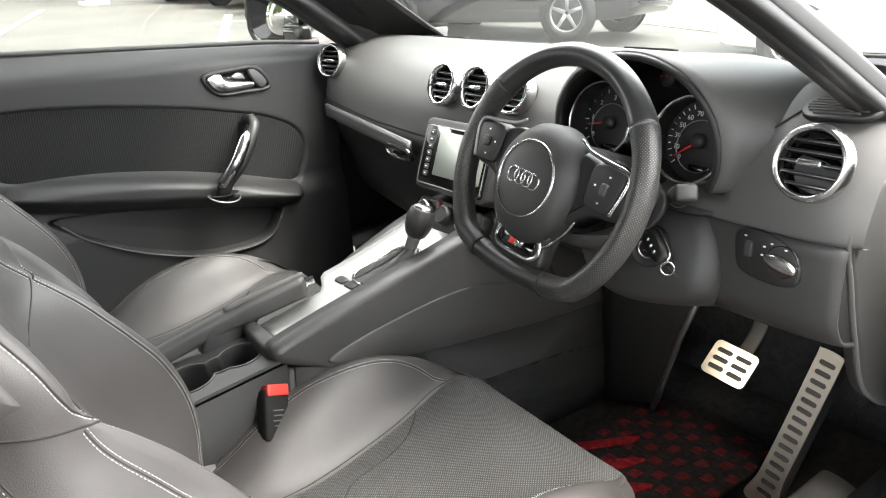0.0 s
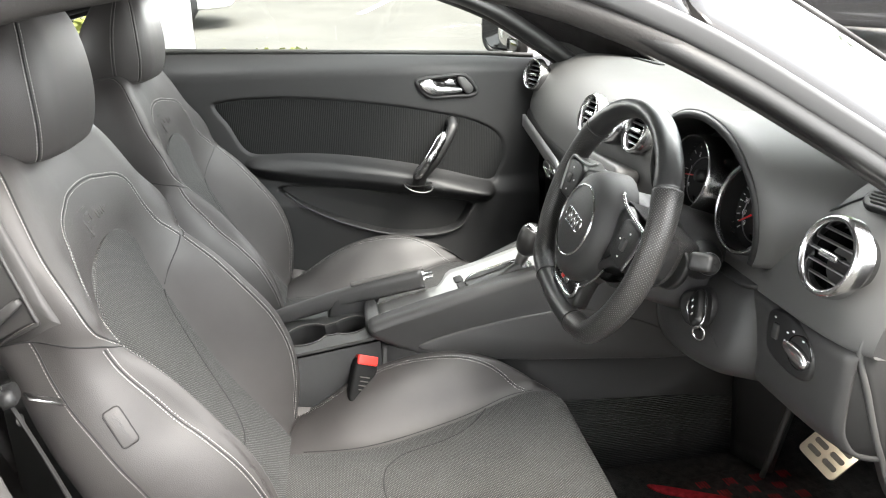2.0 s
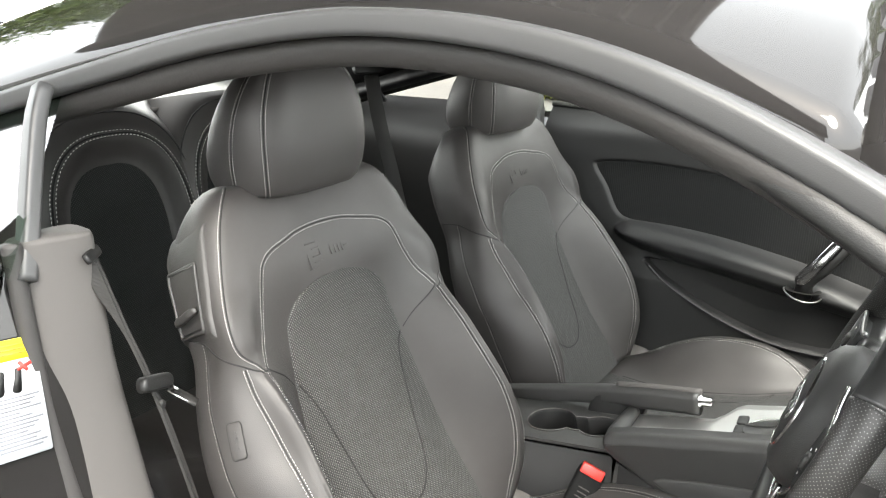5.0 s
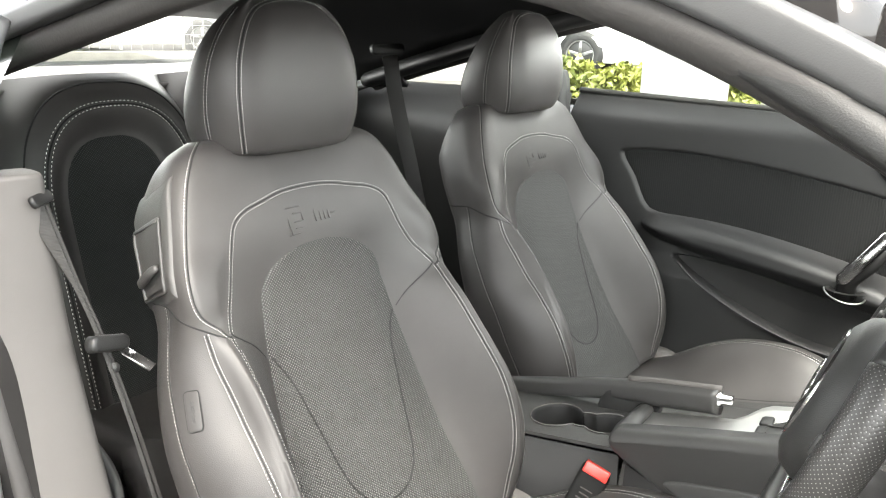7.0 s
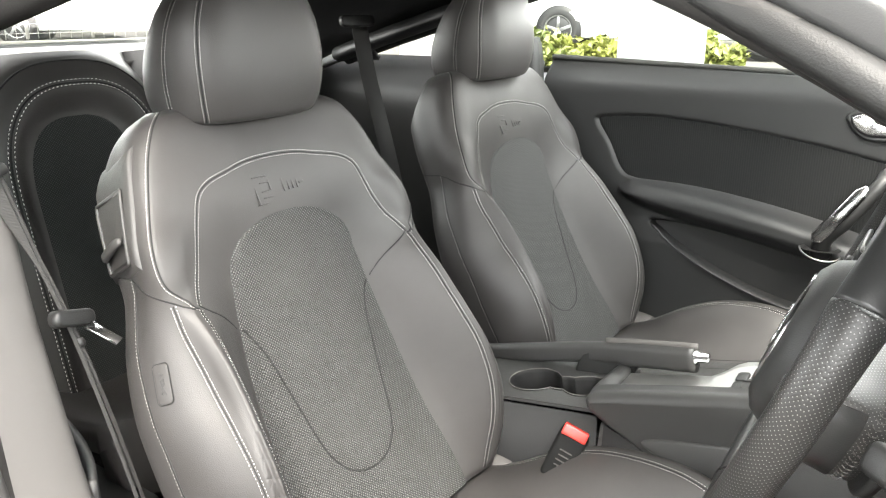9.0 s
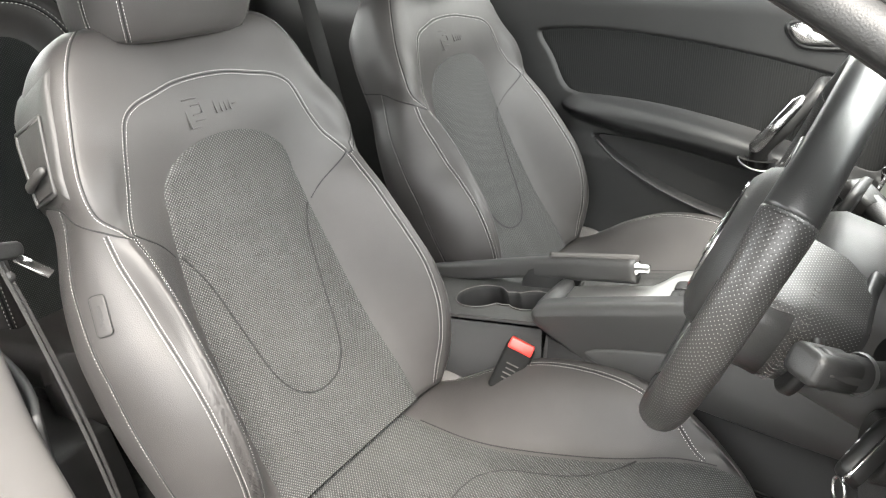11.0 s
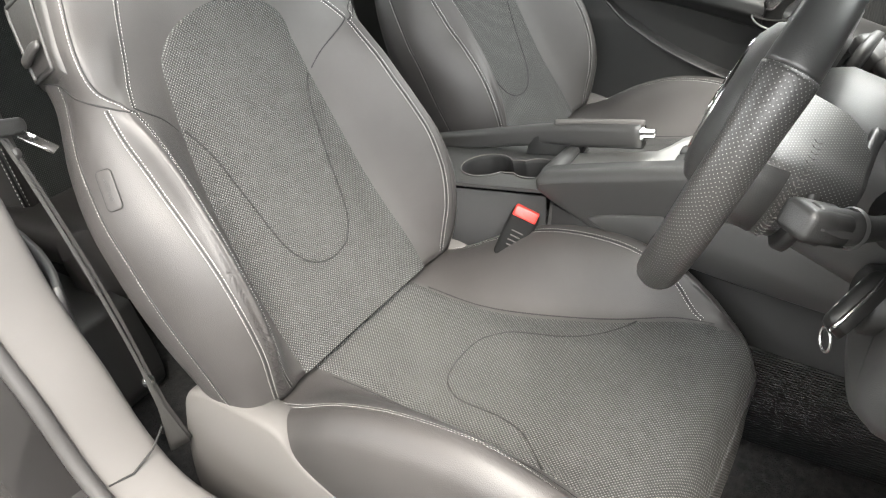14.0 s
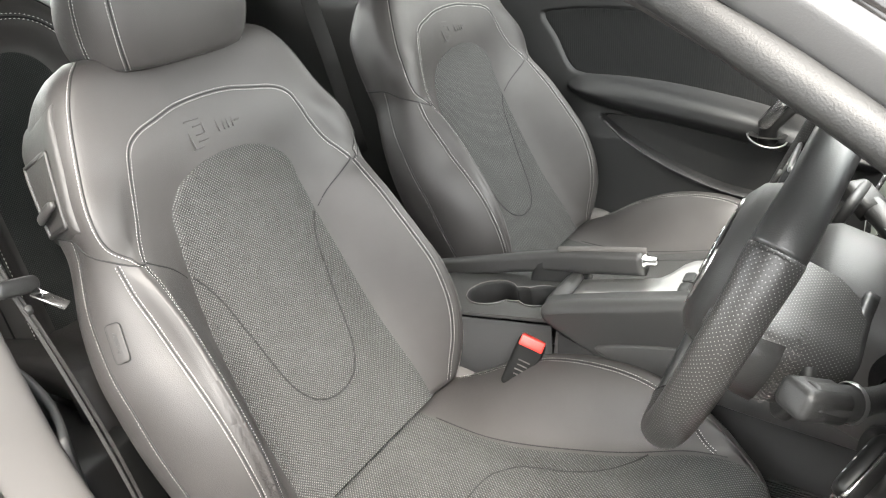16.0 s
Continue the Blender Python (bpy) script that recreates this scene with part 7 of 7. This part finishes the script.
for cx in (0.140, -0.230):
    bk = part("rear_backrest", grid(lambda u, s: rear_back(cx, u, s), np.linspace(-0.185 if cx > 0 else -0.30, 0.30 if cx > 0 else 0.185, 60), np.linspace(-0.15, 0.565, 64)), LEATHER, rear_seats, "black leather rear backrest")

    def wide(s):
        t = max(0.0, (s - 0.27) / 0.165)
        return 0.124 * max(0.0, 1 - t**2.6) ** (1 / 2.6)

    part("rear_cloth", grid(lambda a, s: rear_back(cx, a * wide(s), s, 0.005 - 0.008 * abs(a) ** 14), np.linspace(-1, 1, 31), np.r_[np.linspace(-0.12, 0.25, 20), 0.27 + 0.164 * np.sin(np.linspace(0, math.pi / 2, 16))], uvs=lambda a, s: (a * wide(s), s)), REAR_CLOTH, bk, "dark cloth insert")
    la = rear_line(cx, 1.38)
    part("seam", seam(la, 0.002), DARK_SEAM, bk)
    part("stitching", stitches([beside(la, 0.006), beside(la, -0.006)], 0.0016, 0.006, 0.003, 0.0012), THREAD, bk, "pale double stitching")
    part("seam", seam(rear_line(cx, 1.66), 0.002), DARK_SEAM, bk)
    part("rear_cushion", grid(lambda u, k: (cx + u, -0.72 + 0.38 * k, 0.40 + 0.03 * k + 0.05 * ease((abs(u) - 0.12) / 0.14) - 0.12 * ease((k - 0.85) / 0.15)), np.linspace(-0.28, 0.28, 24), np.linspace(0, 1, 20)), LEATHER, rear_seats, "black leather rear seat cushion", solid=0.05)
# far belt hanging beside the rear seat
fb = thing("passenger_seat_belt", "black seat belt hanging beside the far pillar", "seat belt")
bp = spline([(-0.50, -0.56, 1.10), (-0.505, -0.54, 0.98), (-0.52, -0.50, 0.80), (-0.54, -0.45, 0.55)], 24)
part("webbing", sweep(bp, rounded(0.046, 0.0018, 0.0008, 2), (0.35, 1, 0)), WEB, fb)
part("upper_guide", slab(rounded(0.10, 0.028, 0.012), 0.014, facing((-0.50, -0.572, 1.115), (0.3, 1, 0.2)), 0.004), PLASTIC_DARK, fb)
# far rear pillar panels under the roof
part("far_rear_pillar", grid(lambda y, b: (MID - (rail_x(y) - 0.03) - 0.04 * (1 - b), y, (rail_z(y) - 0.03) * b + 1.02 * (1 - b)), np.linspace(-0.62, -1.05, 10), np.linspace(0, 1, 6)), PLASTIC_DARK, car, "black rear pillar lining", solid=0.012)
part("far_door_pillar", sweep(spline([(-0.735, -0.20, 1.01), (-0.70, -0.23, 1.09), (-0.64, -0.25, 1.19)], 14), rounded(0.035, 0.03, 0.008), (1, 0, 0)), RUBBER, car, "dark post between the far windows")
part("far_pillar_foot", slab(spline([(-0.26, 0.5), (-0.27, 1.03), (-0.22, 1.045), (-0.165, 1.035), (-0.160, 0.5)], 40, True), 0.045, SIDE(-0.735), 0.015), PLASTIC, car, "grey far pillar lining")

# ---- pedals, mats, belts, labels ----
brake_pedal = thing("brake_pedal", "steel brake pedal with rubber bars", "pedal")
pm2 = facing((0.414, 1.062, 0.432), (0.12, -0.72, 0.70), (0.05, 0.80, 0.6)) @ Matrix.Scale(0.88, 4)
bars = [[(cx + x, cy + y) for x, y in rounded(0.036, 0.011, 0.005, 3)] for cx in (-0.022, 0.022) for cy in (-0.020, 0.0, 0.020)]
part("pedal_plate", pierced(rounded(0.100, 0.080, 0.012), bars, 0.003, pm2 @ pose(0, 0, 0.006)), STEEL, brake_pedal, "bright steel pedal plate", flat=True)
part("pedal_rubber", slab(rounded(0.098, 0.078, 0.011), 0.0085, pm2 @ pose(0, 0, -0.002), 0.001), RUBBER, brake_pedal)
part("pedal_arm", sweep(spline([(0.425, 1.075, 0.435), (0.435, 1.12, 0.50), (0.44, 1.15, 0.62), (0.44, 1.16, 0.75)], 16), rounded(0.018, 0.03, 0.004), (1, 0, 0)), PLASTIC_DARK, brake_pedal)
accelerator = thing("accelerator_pedal", "tall steel accelerator plate with rubber slots", "pedal")
a0, a1 = Vector((0.545, 0.985, 0.235)), Vector((0.588, 1.085, 0.520))
am = facing((a0 + a1) / 2, Vector((0.0, -0.92, 0.34)), a1 - a0)
slots = [[(x, -0.128 + 0.0183 * k + y) for x, y in rounded(0.029, 0.009, 0.0042, 3)] for k in range(15)]
shape = spline([(-0.024, 0.150), (0.020, 0.150), (0.026, 0.135), (0.026, 0.0), (0.026, -0.10), (0.034, -0.150), (-0.036, -0.150), (-0.028, -0.10), (-0.026, 0.0), (-0.027, 0.135)], 60, True) * (0.84, 1)
part("pedal_plate", pierced(shape, slots, 0.003, am @ pose(0, 0, 0.006)), STEEL, accelerator, "bright steel plate with slots", flat=True)
part("pedal_rubber", slab(shape * 0.97, 0.0085, am @ pose(0, 0, -0.002), 0.001), RUBBER, accelerator)
part("pedal_body", slab(rounded(0.040, 0.30, 0.01), 0.03, am @ pose(0, 0, -0.033), 0.006), PLASTIC_DARK, accelerator)
rest = thing("footwell_side_panel", "dark plastic panel beside the pedals", "car panel")
part("panel", grid(lambda a, b: (0.085 + 0.155 * a + 0.10 * b * a, 1.10 - 0.02 * a - 0.03 * b, 0.20 + 0.06 * a + 0.33 * b), np.linspace(0, 1, 8), np.linspace(0, 1, 8)), PLASTIC_DARK, rest, solid=0.012)
part("panel_edge", tube([(0.24, 1.070, 0.255), (0.27, 1.062, 0.34), (0.31, 1.052, 0.46), (0.345, 1.05, 0.55)], 0.006, 8), PLASTIC, rest)
lampg = thing("footwell_light", "small clear courtesy light under the dashboard", "car light")
part("lens", slab(rounded(0.056, 0.030, 0.006), 0.012, facing((0.40, 0.925, 0.650), (0.05, 0.2, -1.0)) @ pose(0, 0, -0.014), 0.003), DECAL_WHITE, lampg)
# red and black floor mat
MATC = material("mat_pile", (0.030, 0.029, 0.030), 0.95, bump=0.004, scale=420, vary=0.4, vscale=90, spec=0.1)
MATR = material("mat_red_pile", (0.30, 0.020, 0.028), 0.95, bump=0.004, scale=420, vary=0.4, vscale=90, spec=0.1)
mat = thing("floor_mat", "black driver's floor mat with red dashes and blots", "floor mat")
mz = lambda y: 0.21 + 0.25 * max(0, y - 1.12) ** 1.2
mo = spline([(0.30, 0.62), (0.20, 0.80), (0.16, 1.05), (0.20, 1.19), (0.40, 1.20), (0.47, 1.10), (0.48, 0.95), (0.60, 0.90), (0.615, 0.70), (0.60, 0.62)], 70, True)
part("mat_base", slab(mo, 0.010, pose(0, 0, 0.205), 0.003), MATC, mat)
rng = random.Random(4)
verts, faces = [], []
for iy in range(24):
    for ix in range(15):
        x, y = 0.12 + 0.033 * ix, 0.46 + 0.031 * iy
        if (ix + iy) % 2 or y < 0.66 or x < 0.315 - 0.42 * (y - 0.62) or not (0.17 < x < 0.59) or (y > 0.9 and x > 0.45) or y > 1.15:
            continue
        for k in range(4):
            yy2 = y + 0.0065 * k
            b = len(verts)
            w = 0.024 * rng.uniform(0.7, 1.0)
            verts += [(x, yy2, 0.2165), (x + w, yy2 + 0.002, 0.2165), (x + w, yy2 + 0.005, 0.2165), (x, yy2 + 0.003, 0.2165)]
            faces.append((b, b + 1, b + 2, b + 3))
tagged(part("mat_weave", mesh_of("mat_weave", verts, faces, smooth=False), MATR, mat, "small red woven dashes"), kind="stuff")
for k, (x, y, l, w, a) in enumerate([(0.22, 0.93, 0.17, 0.034, 62), (0.26, 0.86, 0.20, 0.040, 60), (0.31, 0.80, 0.22, 0.048, 58), (0.35, 0.72, 0.20, 0.045, 56), (0.41, 0.70, 0.15, 0.04, 60), (0.30, 0.64, 0.2, 0.05, 50)]):
    blot = spline([(l / 2 * math.cos(q) * (1 + 0.12 * math.sin(3 * q + k)), w / 2 * math.sin(q) * (1 + 0.25 * math.cos(2 * q + k))) for q in np.linspace(0, 2 * math.pi, 14, endpoint=False)], 40, True)
    part("mat_blot", slab(blot, 0.003, pose(x, y, 0.2155, 0, 0, a), 0.001), MATR, mat, "long red blot in the pile")
# buckle stalk beside the driver's cushion
BUCKLE = material("matt_black_buckle", (0.006, 0.006, 0.006), 0.75, vary=0.1, spec=0.2)
buckle = thing("belt_buckle", "black seat belt buckle with a red release button", "belt buckle")
bm_ = facing((0.086, 0.290, 0.505), (0.85, 0.25, 0.35), (-0.25, 0.30, 0.92))
part("buckle_case", slab(rounded(0.046, 0.085, 0.008), 0.024, bm_ @ pose(0, -0.018, -0.012), 0.005), BUCKLE, buckle)
part("release_button", slab(rounded(0.040, 0.018, 0.003), 0.024, bm_ @ pose(0, 0.020, -0.0085), 0.002), RED, buckle, "red press button")
for k in range(4):
    part("buckle_print", slab(rounded(0.020 - 0.003 * (k % 2), 0.0022, 0.0006, 1), 0.0005, bm_ @ pose(0, -0.012 - 0.008 * k, 0.0121)), TRIM, buckle)
part("buckle_stalk", sweep([bm_ @ Vector((0, -0.05, 0)), bm_ @ Vector((0, -0.10, 0)), bm_ @ Vector((0.0, -0.16, -0.01))], rounded(0.030, 0.010, 0.004), (1, 0, 0)), PLASTIC_DARK, buckle)
# driver's belt from the pillar slot to the sill
belt = thing("driver_seat_belt", "black seat belt hanging from the door pillar", "seat belt")
b0, b1, b2, b3 = (np.array(p) for p in ((0.637, -0.178, 0.966), (0.602, -0.123, 0.806), (0.575, -0.070, 0.560), (0.572, -0.020, 0.330)))
for off in (0.0, 0.006):
    wp = spline([b0 + (-0.004, 0.004, 0.004), b1, b2 + (off, off, 0), b3], 50)
    part("webbing", sweep(wp + (off, off * 0.5, 0), rounded(0.0095, 0.0025, 0.001, 2), (0.5, 1, 0), scales=np.interp(np.linspace(0, 1, 50), [0, 0.2, 0.80, 0.90, 1], [2.3, 0.5, 0.5, 1.0, 3.2])), WEB, belt, "narrow folded black webbing")
part("belt_slot", slab(rounded(0.046, 0.014, 0.006), 0.006, facing((0.634, -0.168, 0.977), (-0.55, 0.7, 0.45)), 0.002), MATTE, belt)
tm = facing((0.601, -0.122, 0.806), (-0.3, 0.9, 0.2), (0, 0, 1))
part("tongue_grip", slab(rounded(0.060, 0.020, 0.009), 0.014, tm @ pose(0, 0, -0.004, 0, 0, -18), 0.004), PLASTIC_DARK, belt, "black belt tongue grip")
part("tongue", sweep([(0.590, -0.108, 0.798), (0.572, -0.080, 0.776)], rounded(0.018, 0.003, 0.001, 2), (0, 0, 1)), CHROME, belt, "bright metal belt tongue")
part("stop_button", lathe([(0.0005, 0.004), (0.006, 0.003), (0.007, 0)], 16, facing((0.598, -0.117, 0.775), (0, 1, 0.2))), PLASTIC, belt)
part("anchor_bolt", lathe([(0.0005, 0.006), (0.008, 0.005), (0.009, 0)], 16, facing((0.577, -0.045, 0.44), (0.4, 0.8, 0.4))), CHROME, belt)
# stickers on the jamb
L0, LX, LY = Vector((0.765, -0.2085, 0.897)), Vector((-0.057, 0.017, -0.002)), Vector((0.008, 0.027, -0.132))
nz = LX.cross(LY).normalized()
nz = nz if nz.y > 0 else -nz
lm = Matrix.Translation(L0 + LX / 2 + LY / 2) @ Matrix((-LX.normalized(), nz.cross(-LX.normalized()), nz)).transposed().to_4x4() @ pose(0, 0, 0, 0, 0, 180)
sticker = thing("warning_sticker", "white and yellow warning sticker on the door jamb", "sticker")
STICKER = material("sticker_paper", (0.46, 0.48, 0.50), 0.5, vary=0.08, vscale=40)
part("paper", slab(rounded(0.060, 0.138, 0.003), 0.0012, lm @ pose(0, 0, 0.004)), STICKER, sticker)
part("yellow_band", slab(rounded(0.060, 0.024, 0.002), 0.0006, lm @ pose(0, 0.057, 0.0053)), YELLOW, sticker, "yellow band with dark print")
BAND_INK = material("ochre_print", (0.30, 0.24, 0.03), 0.6, vary=0.05)
for k in range(3):
    part("band_print", slab(rounded(0.036 - 0.004 * k, 0.0016, 0.0005, 1), 0.0004, lm @ pose(0.004, 0.062 - 0.005 * k, 0.006)), BAND_INK, sticker)
INK = material("grey_print", (0.20, 0.21, 0.23), 0.6, vary=0.05)
for k in range(14):
    part("print_line", slab(rounded(0.052 - 0.007 * (k % 3) - 0.018 * (k % 5 == 4), 0.0020, 0.0005, 1), 0.0004, lm @ pose(-0.0035 * (k % 3) * 0.5 - 0.009 * (k % 5 == 4), 0.002 - 0.0046 * k, 0.0053)), INK, sticker)
for x in (-0.012, 0.006):
    part("pictogram", slab(spline([(-0.003, 0.012), (0.003, 0.012), (0.004, 0.004), (0.005, -0.014), (-0.004, -0.014), (-0.003, 0.0)], 20, True), 0.0004, lm @ pose(x, 0.022, 0.0053, 0, 0, -12)), PLASTIC_DARK, sticker)
part("pictogram_red", slab(rounded(0.018, 0.004, 0.001, 2), 0.0004, lm @ pose(0.016, 0.036, 0.0053, 0, 0, 20)), RED, sticker)
part("pictogram_red", slab(rounded(0.004, 0.014, 0.001, 2), 0.0004, lm @ pose(0.014, 0.036, 0.0056, 0, 0, 35)), RED, sticker)
st2 = thing("data_sticker", "small white sticker low on the door jamb", "sticker")
part("paper", slab(rounded(0.060, 0.060, 0.004), 0.0012, lm @ pose(-0.046, -0.160, 0.011, -6)), STICKER, st2)
part("print_line", slab(rounded(0.040, 0.012, 0.004, 3), 0.0004, lm @ pose(-0.046, -0.155, 0.0125, -6)), INK, st2)
latch = thing("door_striker", "metal door striker plate on the jamb", "striker")
part("striker_plate", slab(rounded(0.045, 0.075, 0.012), 0.006, lm @ pose(0.006, -0.172, 0.010, -6), 0.003), ALU, latch)
part("striker_bolt", lathe([(0.0005, 0.010), (0.007, 0.009), (0.008, 0)], 18, lm @ pose(0.006, -0.152, 0.016, -6)), CHROME, latch)
# far door mirror, outside
mir = thing("door_mirror", "black door mirror outside the far window", "mirror")
shellp = [(0.0005, 0.11), (0.04, 0.10), (0.075, 0.06), (0.088, 0.02), (0.09, -0.01)]
mm = facing((-0.925, 0.850, 1.062), (0.30, -1, 0.0))
part("housing", lathe([(r, -h) for r, h in shellp], 36, mm @ Matrix.Diagonal((1.42, 0.90, 1, 1))), PAINT, mir, "gloss black mirror housing")
part("mirror_rim", sweep([mm @ Vector((x, y, 0.008)) for x, y in rounded(0.235, 0.155, 0.05, 8)], ring(0.006, 8), ups=np.array(mm.to_3x3() @ Vector((0, 0, 1))), closed=True), PLASTIC_DARK, mir)
MIRROR = material("mirror_glass", (0.9, 0.9, 0.9), 0.02, metal=1.0, vary=0.01)
part("mirror_glass", slab(rounded(0.195, 0.130, 0.045, 8), 0.004, mm @ pose(-0.012, 0, 0.004)), MIRROR, mir)
part("mirror_foot", slab(rounded(0.12, 0.035, 0.012), 0.05, pose(-0.84, 0.86, 0.985), 0.01), PAINT, mir)
